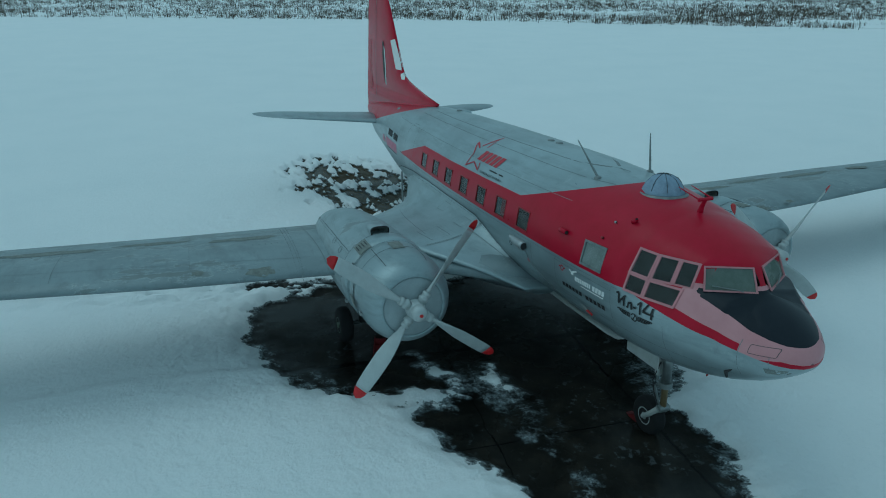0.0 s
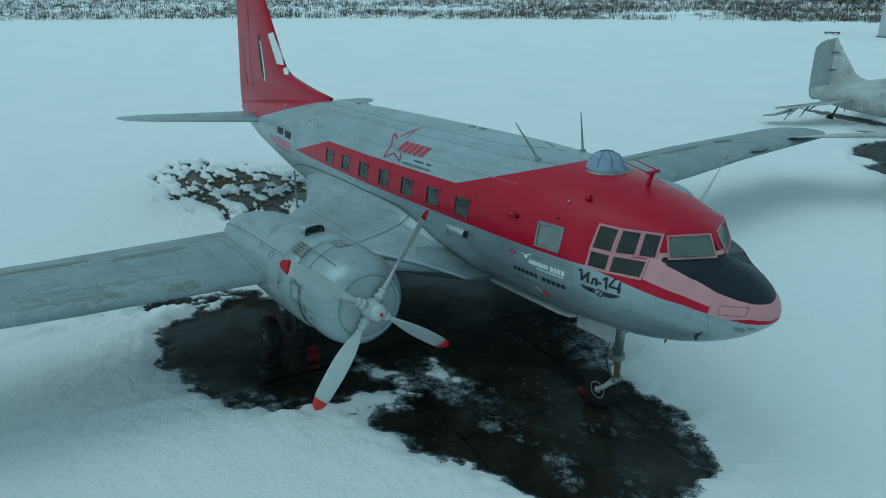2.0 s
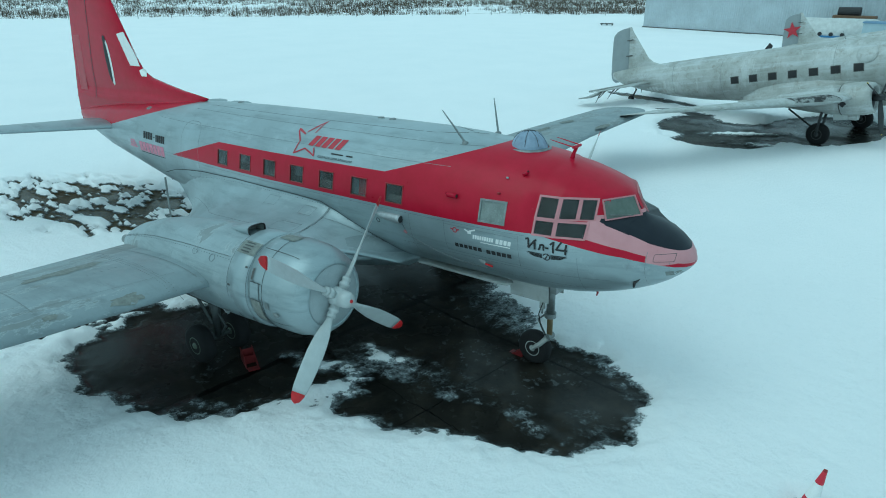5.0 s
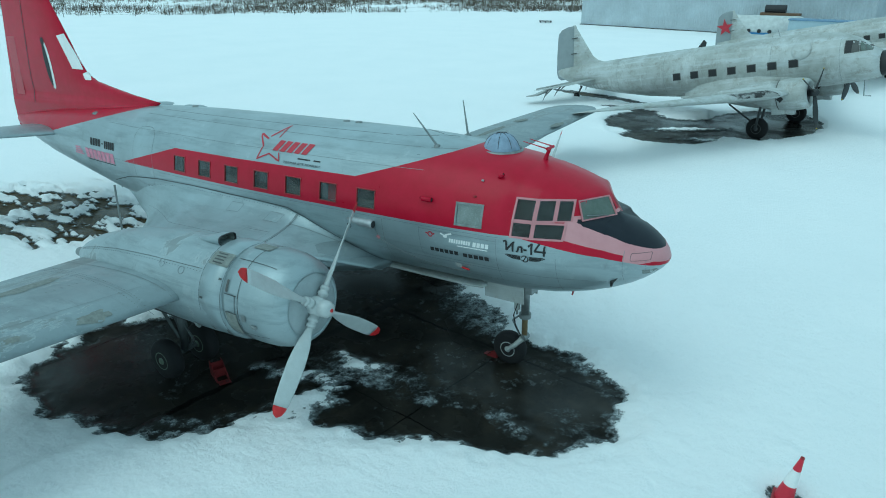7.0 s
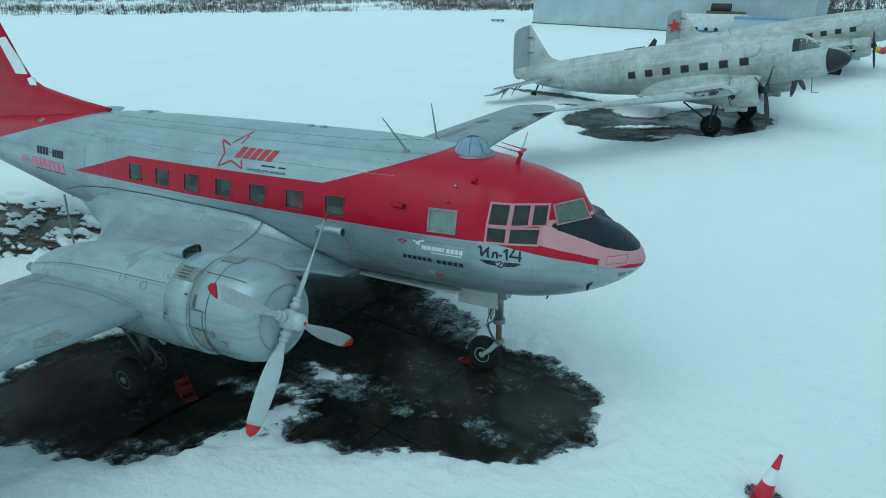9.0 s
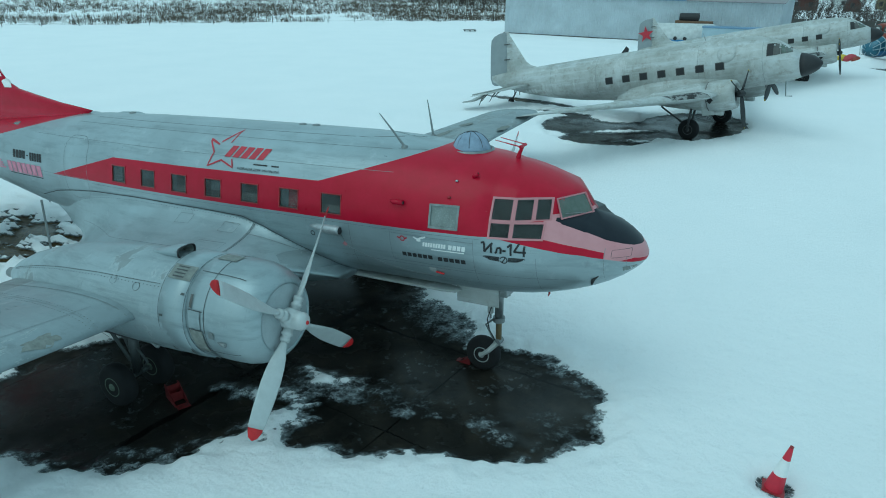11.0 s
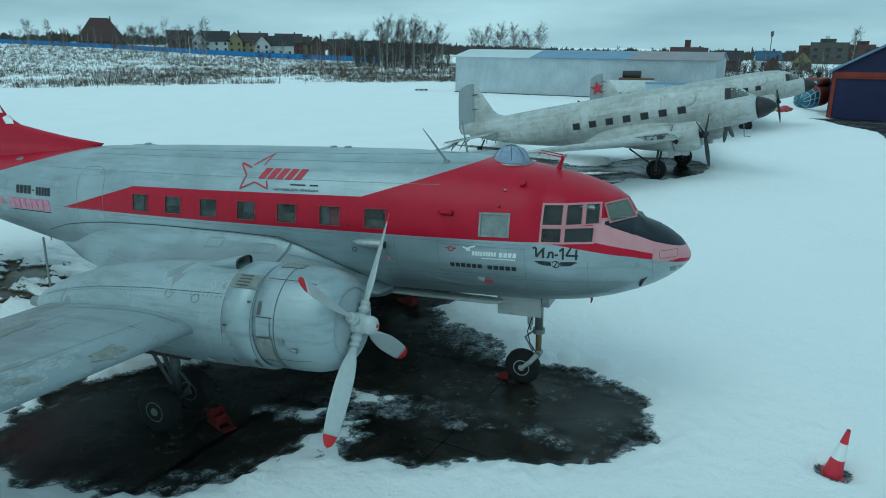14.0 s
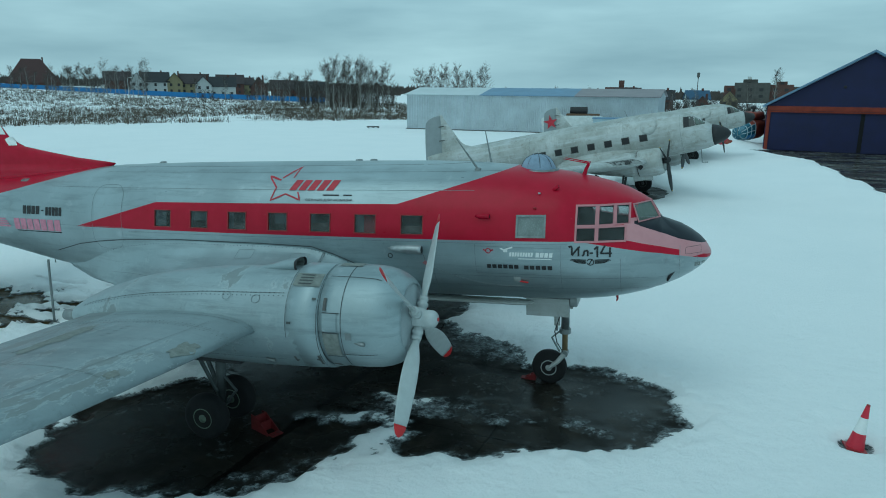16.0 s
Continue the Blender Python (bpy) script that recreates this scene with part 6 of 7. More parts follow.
def old_patch(x0, x1, z0, z1, side, out, lean=0.0):
    bm = bmesh.new()
    n = 3
    rows = [[bm.verts.new((x + lean * (z - z0), side * (old_side(x, z) + out), z)) for x in (x0 + (x1 - x0) * i / n for i in range(n + 1))] for z in (z0 + (z1 - z0) * j / n for j in range(n + 1))]
    for a, b in zip(rows, rows[1:]):
        for i in range(n):
            bm.faces.new((a[i], a[i + 1], b[i + 1], b[i]))
    return bm


def old_pane(corners, side, out, grow=0.0):
    """A sheet between four (x, z) corners on the hull, grown outwards by a margin."""
    cx, cz = sum(c[0] for c in corners) / 4, sum(c[1] for c in corners) / 4
    c = [Vector((x + math.copysign(grow, x - cx), z + math.copysign(grow, z - cz))) for x, z in corners]
    bm = bmesh.new()
    n = 4
    rows = []
    for j in range(n + 1):
        a, b = c[0].lerp(c[3], j / n), c[1].lerp(c[2], j / n)
        rows.append([bm.verts.new((p.x, side * (old_side(p.x, p.y) + out), p.y)) for p in (a.lerp(b, i / n) for i in range(n + 1))])
    for a, b in zip(rows, rows[1:]):
        for i in range(n):
            bm.faces.new((a[i], a[i + 1], b[i + 1], b[i]))
    return bm


def framed_pane(name, label, parent, corners, side, pane_mat):
    f = part(name, old_pane(corners, side, 0.006, 0.03), M_OLDDARK, parent, label)
    part("pane", old_pane(corners, side, 0.016), pane_mat, f, "plain-coloured glass pane")


def framed_patch(name, label, parent, x0, x1, z0, z1, side, pane_mat, lean=0.0):
    f = part(name, old_patch(x0 - 0.035, x1 + 0.035, z0 - 0.035, z1 + 0.035, side, 0.008, lean), M_OLDDARK, parent, label)
    part("pane", old_patch(x0, x1, z0, z1, side, 0.016, lean), pane_mat, f, "dark empty pane")


def old_airliner(starred):
    p = thing("tailwheel_airliner", "weathered bare-metal tail-wheel airliner standing in snow", "airplane", None, "old airliners")
    part("fuselage", loft(shell_rings(OLD_BODY)), M_OLD, p, "dull stained aluminium fuselage", smooth=True)
    part("nose_cone", loft(shell_rings(OLD_CONE)), M_BLACK, p, "matt black nose cone", smooth=True)
    for side in (-1, 1):
        for i in range(7):
            framed_patch("cabin_window", "small dark square cabin window", p, -3.99 + 0.997 * i, -3.61 + 0.997 * i, -0.02, 0.30, side, M_BLACK)
        framed_pane("cockpit_window", "dark cockpit side window", p, ((4.36, 0.34), (4.62, 0.34), (4.62, 0.84), (4.36, 0.86)), side, M_BLACK)
        framed_pane("cockpit_window", "dark cockpit side window", p, ((4.68, 0.34), (4.90, 0.36), (4.82, 0.80), (4.68, 0.83)), side, M_OLDDARK)
        framed_pane("cockpit_window", "greenish cockpit windscreen pane", p, ((4.97, 0.36), (5.16, 0.36), (5.06, 0.62), (4.89, 0.76)), side, M_SCREEN)
        framed_pane("cockpit_window", "greenish cockpit windscreen pane", p, ((5.20, 0.36), (5.36, 0.36), (5.26, 0.50), (5.10, 0.60)), side, M_SCREEN)
        blister = bmesh.new()
        loft([[(2.5 + 0.46 * r * math.cos(2 * math.pi * j / 28), side * (old_side(2.5, 0.72 + 0.44 * r * math.sin(2 * math.pi * j / 28)) + o), 0.72 + 0.44 * r * math.sin(2 * math.pi * j / 28)) for j in range(28)] for r, o in ((1.0, 0.0), (0.96, 0.03), (0.7, 0.06), (0.35, 0.075), (0.02, 0.08))], False, True, blister)
        part("side_blister", blister, M_OLD, p, "round raised metal blister", smooth=True)
        joints = bmesh.new()
        for xj in (-7.6, -4.6, 1.1, 4.15):
            prev_pair = None
            for i in range(15):
                zj = interp(xj, OLD_BODY, 2) + 0.2 + (interp(xj, OLD_BODY, 1) - interp(xj, OLD_BODY, 2) - 0.25) * i / 14
                pair = [joints.verts.new((xj + e, side * (old_side(xj + e, zj) + 0.006), zj)) for e in (-0.006, 0.006)]
                if prev_pair:
                    joints.faces.new((prev_pair[0], prev_pair[1], pair[1], pair[0]))
                prev_pair = pair
        tagged(part("panel_joint", joints, M_LAP, p, "dark skin joints"), kind="stuff")
        part("code_mark", old_patch(-9.6, -9.5, -0.02, 0.22, side, 0.01), M_PALE, p, "pale painted code as bars")
        for i in range(3):
            part("code_mark", old_patch(-9.38 + 0.24 * i, -9.22 + 0.24 * i, -0.02, 0.22, side, 0.01), M_PALE, p, "pale painted code as bars")
        wing = part("wing", wing_bm([(side * y, *r) for y, *r in dense(((0.9, 2.9, -1.6, -1.08, 0.15), (4.4, 2.65, -1.7, -1.08, 0.145), (13.2, -0.2, -1.95, -0.28, 0.12), (14.2, -0.8, -1.9, -0.20, 0.08), (14.6, -1.3, -1.7, -0.17, 0.04)), 1.0)]), M_OLD, p, "stained aluminium wing", smooth=True)
        boot = bmesh.new()
        edge = ((4.4, 2.65, -1.7, -1.08, 0.145), (13.2, -0.2, -1.95, -0.28, 0.12))
        skin = []
        for y in np.arange(4.5, 7.3, 0.2):
            le, te, z, t = (float(np.interp(y, (4.4, 13.2), (edge[0][i], edge[1][i]))) for i in (1, 2, 3, 4))
            row = []
            for c in (0.0, 0.005, 0.02, 0.05, 0.09, 0.13):
                h = 5 * t * (0.2969 * c ** 0.5 - 0.126 * c - 0.3516 * c * c) * 1.15
                row.append((le + (te - le) * c + 0.012, side * float(y), z + h * (le - te) + 0.012))
            skin.append(row)
        loft(skin, False, False, boot)
        part("deicer_boot", boot, M_BOOT, wing, "torn black rubber leading-edge boot", smooth=True)
        part("wing_fillet", loft([[(x, side * y, z) for y, z in ((old_side(x, zt), zt), (old_side(x, zt) + 0.12, zt - 0.35), (old_side(x, zt) + 0.5, zb + 0.1), (yo, zb))] for x, zt, yo, zb in ((-3.6, -0.80, 1.3, -1.02), (-2.6, -0.42, 1.85, -1.0), (-1.6, -0.28, 2.3, -1.02), (-0.6, -0.25, 2.5, -0.92), (0.5, -0.28, 2.5, -0.78), (2.0, -0.5, 2.3, -0.75), (2.9, -0.9, 1.7, -0.98))], False, False), M_OLD, p, "smooth wing fillet", smooth=True)
        cy, cz = side * 2.82, -1.18
        nac = part("engine_nacelle", loft([ring_at(x, ry, rz, cy, z, 28) for x, ry, rz, z in ((-1.2, 0.1, 0.1, -0.95), (-0.5, 0.4, 0.35, -0.98), (0.6, 0.6, 0.55, -1.05), (1.6, 0.66, 0.66, -1.14), (2.1, 0.66, 0.66, cz))]), M_OLD, p, "dull aluminium engine nacelle", smooth=True)
        part("engine_cowl", lathe([(2.1, 0.66), (2.14, 0.72), (2.6, 0.74), (3.1, 0.73), (3.35, 0.66), (3.42, 0.55), (3.36, 0.50), (3.2, 0.48)], 28, "x", (0, cy, cz), False), M_OLD, nac, "round dull metal cowl", smooth=True)
        part("cowl_front", lathe([(3.24, 0.5), (3.28, 0.3), (3.3, 0.0)], 24, "x", (0, cy, cz), False), M_BLACK, nac, "dark engine opening")
        part("cowl_gap", round_band(2.12, 0.715, 0.05, 0, 360, cy, cz, None, 32), M_OLDDARK, nac, "dark cowl gap")
        part("intake", tube([(2.0, cy, cz - 0.72), (2.6, cy, cz - 0.78), (2.7, cy, cz - 0.78)], [0.12, 0.18, 0.17], 12), M_OLD, nac)
        part("open_hatch", lathe([(0, 0.16), (0.004, 0.0)], 4, "y", (2.3, cy - 0.735, cz - 0.12), False), M_BLACK, nac, "dark open hatch")
        prop = part("propeller", lathe([(3.3, 0.16), (3.6, 0.17), (3.72, 0.13), (3.78, 0.04)], 18, "x", (0, cy, cz)), M_DARKPROP, p, "dark metal propeller hub", smooth=True)
        for q in range(3):
            a = radians((-86 if side < 0 else -30) + 120 * q)
            d, e = Vector((0, math.cos(a), math.sin(a))), Vector((0, -math.sin(a), math.cos(a)))
            rings = []
            for r, w, tw in ((0.1, 0.13, 60), (0.4, 0.2, 52), (0.9, 0.28, 40), (1.3, 0.26, 32), (1.58, 0.18, 28), (1.62, 0.15, 28), (1.72, 0.03, 26)):
                u = e * math.cos(radians(tw)) + Vector((1, 0, 0)) * math.sin(radians(tw))
                v = d.cross(u)
                rings.append([Vector((3.58, cy, cz)) + d * r + u * (w / 2 * math.cos(t)) + v * (0.025 * math.sin(t)) for t in (2 * math.pi * j / 10 for j in range(10))])
            blade = part("blade", loft(rings), M_DARKPROP, prop, "dark grey propeller blade", smooth=True)
            part("blade_tip", lathe([(0, 0.05), (0.06, 0.01)], 6, "z", tuple(Vector((3.58, cy, cz)) + d * 1.68), False), M_YELLOW, blade, "yellow painted tip")
        # main gear, straight up and down in the parked stance
        wheel_c = Vector((0.95, cy, -2.68))
        leg = part("main_gear", tube([(1.35, cy - 0.32, -1.4), (wheel_c.x, cy - 0.28, wheel_c.z)], 0.06, 10), M_DARKPROP, p, "dark tubular landing gear leg")
        part("leg", tube([(1.35, cy + 0.32, -1.4), (wheel_c.x, cy + 0.28, wheel_c.z)], 0.06, 10), M_DARKPROP, leg)
        part("axle", tube([(wheel_c.x, cy - 0.3, wheel_c.z), (wheel_c.x, cy + 0.3, wheel_c.z)], 0.05, 8), M_DARKPROP, leg)
        part("drag_strut", tube([(-0.35, cy, -1.4), (wheel_c.x - 0.1, cy, wheel_c.z + 0.2)], 0.045, 8), M_DARKPROP, leg)
        part("gear_door", box(1.75, 2.35, cy - 0.30, cy - 0.27, -2.05, -1.68, 0.01), M_OLD, leg, "dented pale gear fairing")
        wheel(wheel_c.x, cy, wheel_c.z, 0.52, 0.34, leg, M_OLDDARK, "dull dark wheel hub")
        part("tailplane", wing_bm([(side * 0.2, -9.0, -11.1, 0.5, 0.1), (side * 3.6, -10.2, -11.2, 0.42, 0.1), (side * 4.2, -10.6, -11.2, 0.42, 0.06)]), M_OLD, p, "stained tailplane", smooth=True)
        elev = part("elevator", tube([(-10.95, side * 0.5, 0.54), (-11.0, side * 4.15, 0.50)], 0.045, 8), M_OLD, p, "bare elevator frame with its fabric gone")
        for y, droop in ((0.9, 0.35), (1.5, 0.6), (2.3, 0.45), (2.7, 0.7)):
            part("torn_rag", tube([(-10.95, side * y, 0.52), (-11.3, side * (y + 0.1), 0.45 - droop * 0.4), (-11.5, side * (y + 0.3), 0.45 - droop)], [0.05, 0.04, 0.015], 5), M_OLDDARK, elev)
        part("tip_skin", wing_bm([(side * 2.7, -10.9, -11.25, 0.42, 0.1), (side * 3.4, -10.9, -11.75, 0.20, 0.09), (side * 4.1, -10.95, -11.85, 0.12, 0.08), (side * 4.45, -11.0, -11.6, 0.20, 0.04)]), M_OLD, elev)
    part("centre_section", wing_bm([(-1.2, 3.0, -1.6, -0.88, 0.15), (1.2, 3.0, -1.6, -0.88, 0.15)]), M_OLD, p)
    part("fin", loft([[(le + (te - le) * c, h * abs(te - le), z) for c, h in foil(0.08)] for z, le, te in ((1.0, -8.5, -11.3), (1.45, -8.8, -11.25), (1.65, -9.3, -11.2), (1.9, -9.6, -11.15), (3.0, -10.2, -10.98), (3.55, -10.5, -10.9), (3.86, -10.62, -10.86))]), M_OLD, p, "stained metal fin", smooth=True)
    rud = part("rudder", loft([[(le + (te - le) * c, h * 0.9, z) for c, h in foil(0.14)] for z, le, te in ((0.70, -11.2, -12.1), (0.85, -11.18, -12.3), (1.2, -11.1, -12.36), (2.2, -10.95, -12.2), (3.2, -10.8, -12.0), (3.5, -10.76, -11.9), (3.70, -10.74, -11.65), (3.82, -10.74, -11.2))]), M_RUDDER, p, "grey rudder with hinge gaps", smooth=True)
    for z in (1.25, 2.2, 3.1):
        part("hinge", box(-11.3 + 0.16 * (z - 1.0), -10.9 + 0.16 * (z - 1.0), -0.09, 0.09, z - 0.03, z + 0.03, 0.01), M_OLDDARK, rud)
    part("tail_wheel_leg", tube([(-10.6, 0, 0.2), (-11.0, 0, -0.35)], 0.05, 8), M_DARKPROP, p)
    wheel(-11.05, 0.0, -0.36, 0.2, 0.14, p, M_OLDDARK, "small dark wheel hub")
    part("belly_mast", tube([(5.0, -0.3, -1.0), (4.95, -0.3, -1.75), (5.25, -0.3, -1.78)], 0.025, 6), M_STEEL, p, "thin pitot mast")
    part("loop_aerial", tube([(1.2, 0, 1.46), (1.1, 0, 1.85)], [0.02, 0.01], 6), M_STEEL, p)
    if starred:
        bm = bmesh.new()
        for side in (-1, 1):
            pts = []
            for i in range(10):
                a, r = math.pi / 2 + math.pi * i / 5, 0.72 if i % 2 == 0 else 0.28
                x, z = -11.42 + r * math.cos(a), 2.55 + r * math.sin(a)
                pts.append(bm.verts.new((x, side * 0.16, z)))
            bm.faces.new(pts)
        part("star_mark", bm, M_LOGO, p, "red five-pointed star")
    return p


old_b = old_airliner(False)
old_b.matrix_world = pose(0.28, 28.33, 2.9, 0, -12.2, -9.4)
old_c = old_airliner(True)
old_c.matrix_world = pose(4.19, 54.7, 2.89, 0, -12.19, -0.5)
tagged(old_c, "weathered tail-wheel airliner with a red star on its fin")


# ---- sheds, hangar and stored hulks ----
def prism(pts, depth_vec, bm=None):
    """A solid from a flat outline and a depth."""
    bm = bm or bmesh.new()
    a = [bm.verts.new(p) for p in pts]
    b = [bm.verts.new(Vector(p) + Vector(depth_vec)) for p in pts]
    bm.faces.new(a), bm.faces.new(b[::-1])
    for i in range(len(a)):
        j = (i + 1) % len(a)
        bm.faces.new((a[i], b[i], b[j], a[j]))
    return bm


def corrugated(length, z0, z1, pitch=0.5, depth=0.07, y=0.0):
    """A ribbed wall sheet along x."""
    bm = bmesh.new()
    prev = None
    n = int(length / pitch * 4)
    for i in range(n + 1):
        d = (0, 0, depth, depth)[i % 4]
        pair = [bm.verts.new((length * i / n, y - d, z)) for z in (z0, z1)]
        if prev:
            bm.faces.new((prev[0], pair[0], pair[1], prev[1]))
        prev = pair
    return bm


SHED_L, SHED_D, EAVE, RIDGE = 36.0, 11.0, 5.2, 6.2
shed = thing("storage_shed", "long corrugated steel storage shed with a patched low roof", "shed", pose(-34.0, 85.3, 0.0, 0, 0, -4.0))
part("wall", box(0, SHED_L, 0.0, SHED_D, 0, EAVE), M_SHED, shed, "pale ribbed steel wall")
part("wall_sheet", corrugated(SHED_L, 0.35, EAVE, 0.27, 0.035, -0.005), M_SHED, shed, "pale ribbed steel sheeting")
part("plinth", box(-0.1, SHED_L + 0.1, -0.12, SHED_D + 0.1, 0.0, 0.3), M_CONCRETE, shed, "dark plinth")
for x0, x1, mat, label in ((-0.3, 11.5, M_SHEDROOF, "snow-dusted white roof sheeting"), (11.5, 25.0, M_ROOFBLUE, "pale blue roof sheeting"), (25.0, SHED_L + 0.3, M_ROOFPINK, "faded pink roof sheeting")):
    for y0, y1 in ((-0.3, SHED_D / 2), (SHED_D + 0.3, SHED_D / 2)):
        part("roof", prism([(x0, y0, EAVE), (x0, y1, RIDGE), (x0, y1, RIDGE + 0.08), (x0, y0, EAVE + 0.08)], (x1 - x0, 0, 0)), mat, shed, label)
for x in (0.0, SHED_L):
    part("gable", prism([(x - 0.05, 0, EAVE), (x - 0.05, SHED_D, EAVE), (x - 0.05, SHED_D / 2, RIDGE)], (0.1, 0, 0)), M_SHED, shed)

hangar = thing("hangar", "dark blue sheet-steel hangar with a rust-red door beam", "hangar", pose(13.2, 68.2, 0.0, 0, 0, -9.7))
HW, HE, HA, HL = 18.4, 4.6, 9.9, 30.0
part("front_wall", prism([(0, 0, 0), (HW, 0, 0), (HW, 0, HE), (HW / 2, 0, HA), (0, 0, HE)], (0, 0.3, 0)), M_BLUE, hangar, "dark blue gable wall")
for x in (0.0, HW - 0.3):
    part("side_wall", box(x, x + 0.3, 0.3, HL, 0, HE), M_BLUE, hangar)
part("rear_wall", box(0, HW, HL, HL + 0.3, 0, HE), M_BLUE, hangar)
for s0, s1 in ((-0.35, HW / 2), (HW + 0.35, HW / 2)):
    part("roof", prism([(s0, -0.5, HE - 0.15), (s1, -0.5, HA + 0.05), (s1, -0.5, HA + 0.3), (s0, -0.5, HE + 0.1)], (0, HL + 1, 0)), M_ROOFBLUE, hangar, "pale steel roof edge")
part("door_beam", box(0.1, HW - 0.1, -0.18, 0.0, 4.15, 4.62, 0.01), M_RUST, hangar, "rust-red door beam")
part("door_rail", box(0.3, HW - 0.3, -0.28, -0.18, 3.98, 4.12, 0.01), M_RUST, hangar, "rust-red door rail")
for x in (0.1, HW - 0.45):
    part("door_post", box(x, x + 0.32, -0.12, 0.0, 0, 4.15, 0.01), M_RUST, hangar, "rust-red door post")
for x0, x1 in ((0.5, 8.72), (9.1, 17.9)):
    part("door_leaf", box(x0, x1, -0.1, 0.0, 0.05, 3.98, 0.01), M_BLUE, hangar, "dark blue sliding door leaf")
part("door_gap", box(8.72, 9.1, -0.02, 0.004, 0.05, 3.98), M_RUBBER, hangar, "dark gap between door leaves")
part("vent", lathe([(0, 0.16), (-0.1, 0.14), (-0.12, 0.0)], 12, "y", (HW / 2 - 2.2, 0, 6.6), False), M_BLACK, hangar, "small dark vent")

trailer = thing("site_trailer", "pale blue box trailer with snow on its roof", "trailer", pose(-5.5, 74.5, 0.0, 0, 0, 3))
part("box_body", box(0, 6.2, 0, 2.4, 0.45, 2.65, 0.03), M_TRAILER, trailer)
part("roof", box(-0.1, 6.3, -0.1, 2.5, 2.65, 2.78, 0.03), M_ROOFBLUE, trailer, "blue roof edge")
for x in (1.2, 5.6):
    wheel(x, 0.3, 0.4, 0.4, 0.25, trailer, M_OLDDARK, "dull wheel hub")
hulk = thing("aircraft_hulk", "derelict blue and white aircraft body section", "aircraft wreck", pose(-12.2, 78.0, -0.35, 0, 0, 2))
part("body", tube([(0, 0, 1.7), (0.4, 0, 1.8), (7.2, 0, 1.9), (7.6, 0, 1.9)], [1.1, 1.35, 1.35, 1.2], 20), M_PALE, hulk, "white stained body", smooth=True)
for i in range(4):
    part("porthole", lathe([(0, 0.22), (-0.03, 0.2), (-0.03, 0.0)], 14, "y", (1.2 + 1.1 * i, -1.36, 1.55), False), M_BLACK, hulk, "round dark porthole")
part("stripe", box(0.5, 7.2, -1.37, -1.30, 1.2, 1.4), M_STRIPE, hulk, "blue stripe")
junk = thing("engine_crate", "dark engine on a brown crate", "engine", pose(-9.5, 79.6, -0.2))
part("crate", box(0, 4.2, 0, 1.6, 0.0, 3.25, 0.03), M_WOODB, junk, "brown timber crate")
part("engine", tube([(0.4, 0.8, 3.6), (2.6, 0.8, 3.6)], [0.5, 0.55], 14), M_BLACK, junk, "dark engine block")
debris = thing("timber_pallet", "grey timber pallet lying on snow", "pallet", pose(-40.0, 84.3, 0.1, 0, 0, 30))
for i in range(4):
    part("plank", box(0, 1.8, 0.35 * i, 0.35 * i + 0.25, 0.25, 0.32), M_OLDDARK, debris)
for x in (0.1, 0.85, 1.6):
    part("bearer", box(x, x + 0.12, 0, 1.3, 0.0, 0.25), M_OLDDARK, debris)
scrap = thing("scrap_panel", "dark torn metal panel leaning on snow", "scrap", pose(-10.6, 56.5, 0.1, 0, 0, -10) @ Matrix.Diagonal((0.7, 0.7, 0.7, 1)))
part("panel", prism([(0, 0, 0), (1.6, 0, 0), (1.9, 0, 2.0), (1.5, 0, 2.3)], (0, 0.15, 0)), M_BLACK, scrap)
part("sheet", prism([(-3.0, 0, 0.2), (0, 0, 0.9), (0, 0, 1.1), (-2.4, 0, 0.6)], (0, 0.8, 0)), M_OLDDARK, scrap)

heli = thing("helicopter", "orange and blue helicopter half hidden behind a snow bank", "helicopter", pose(11.9, 71.2, 0.75, 0, 0, -118) @ Matrix.Diagonal((0.9, 0.9, 0.9, 1)))
HELI = [  # x, half width, half height, centre z
    (-4.6, 0.35, 0.5, 1.75), (-3.4, 0.9, 1.0, 1.55), (-2.0, 1.2, 1.25, 1.45), (0.2, 1.28, 1.3, 1.4), (1.2, 1.25, 1.22, 1.32), (1.9, 1.12, 1.05, 1.2), (2.4, 0.9, 0.8, 1.05), (2.75, 0.55, 0.48, 0.92), (2.88, 0.12, 0.1, 0.88)]


def heli_ring(x, grow=0.0, n=24):
    w, h, z = (float(np.interp(x, [r[0] for r in HELI], [r[i] for r in HELI])) for i in (1, 2, 3))
    out = []
    for j in range(n):
        c, q = math.cos(2 * math.pi * j / n), math.sin(2 * math.pi * j / n)
        out.append((x, (w + grow) * math.copysign(abs(c) ** 0.75, c), z + (h + grow) * math.copysign(abs(q) ** 0.75, q)))
    return out


part("body", loft([heli_ring(x) for x in (-4.6, -3.4, -2.0, -0.6, 0.2, 0.8)]), M_ORANGE, heli, "faded orange body", smooth=True)
nose = part("nose_glass", loft([heli_ring(x) for x in (0.81, 1.2, 1.6, 1.9, 2.2, 2.4, 2.6, 2.75, 2.88)]), M_HGLASS, heli, "blue-tinted nose glazing", smooth=True)
part("visor", loft([[p for p in heli_ring(x, 0.03)[2:11]] for x in (0.6, 1.0, 1.4, 1.7)], False, False), M_ORANGE, heli, "orange cabin roof panel", smooth=True)
for j in (0, 2, 6, 10, 12, 16, 20):
    part("glazing_bar", tube([heli_ring(x, 0.02)[j] for x in (0.85, 1.4, 1.9, 2.3, 2.6, 2.8)], 0.045, 5), M_TRAILER, nose, "pale blue glazing bar")
for x in (0.85, 1.75, 2.35):
    part("glazing_bar", tube([*heli_ring(x, 0.02), heli_ring(x, 0.02)[0]], 0.045, 5), M_TRAILER, nose, "pale blue glazing bar")
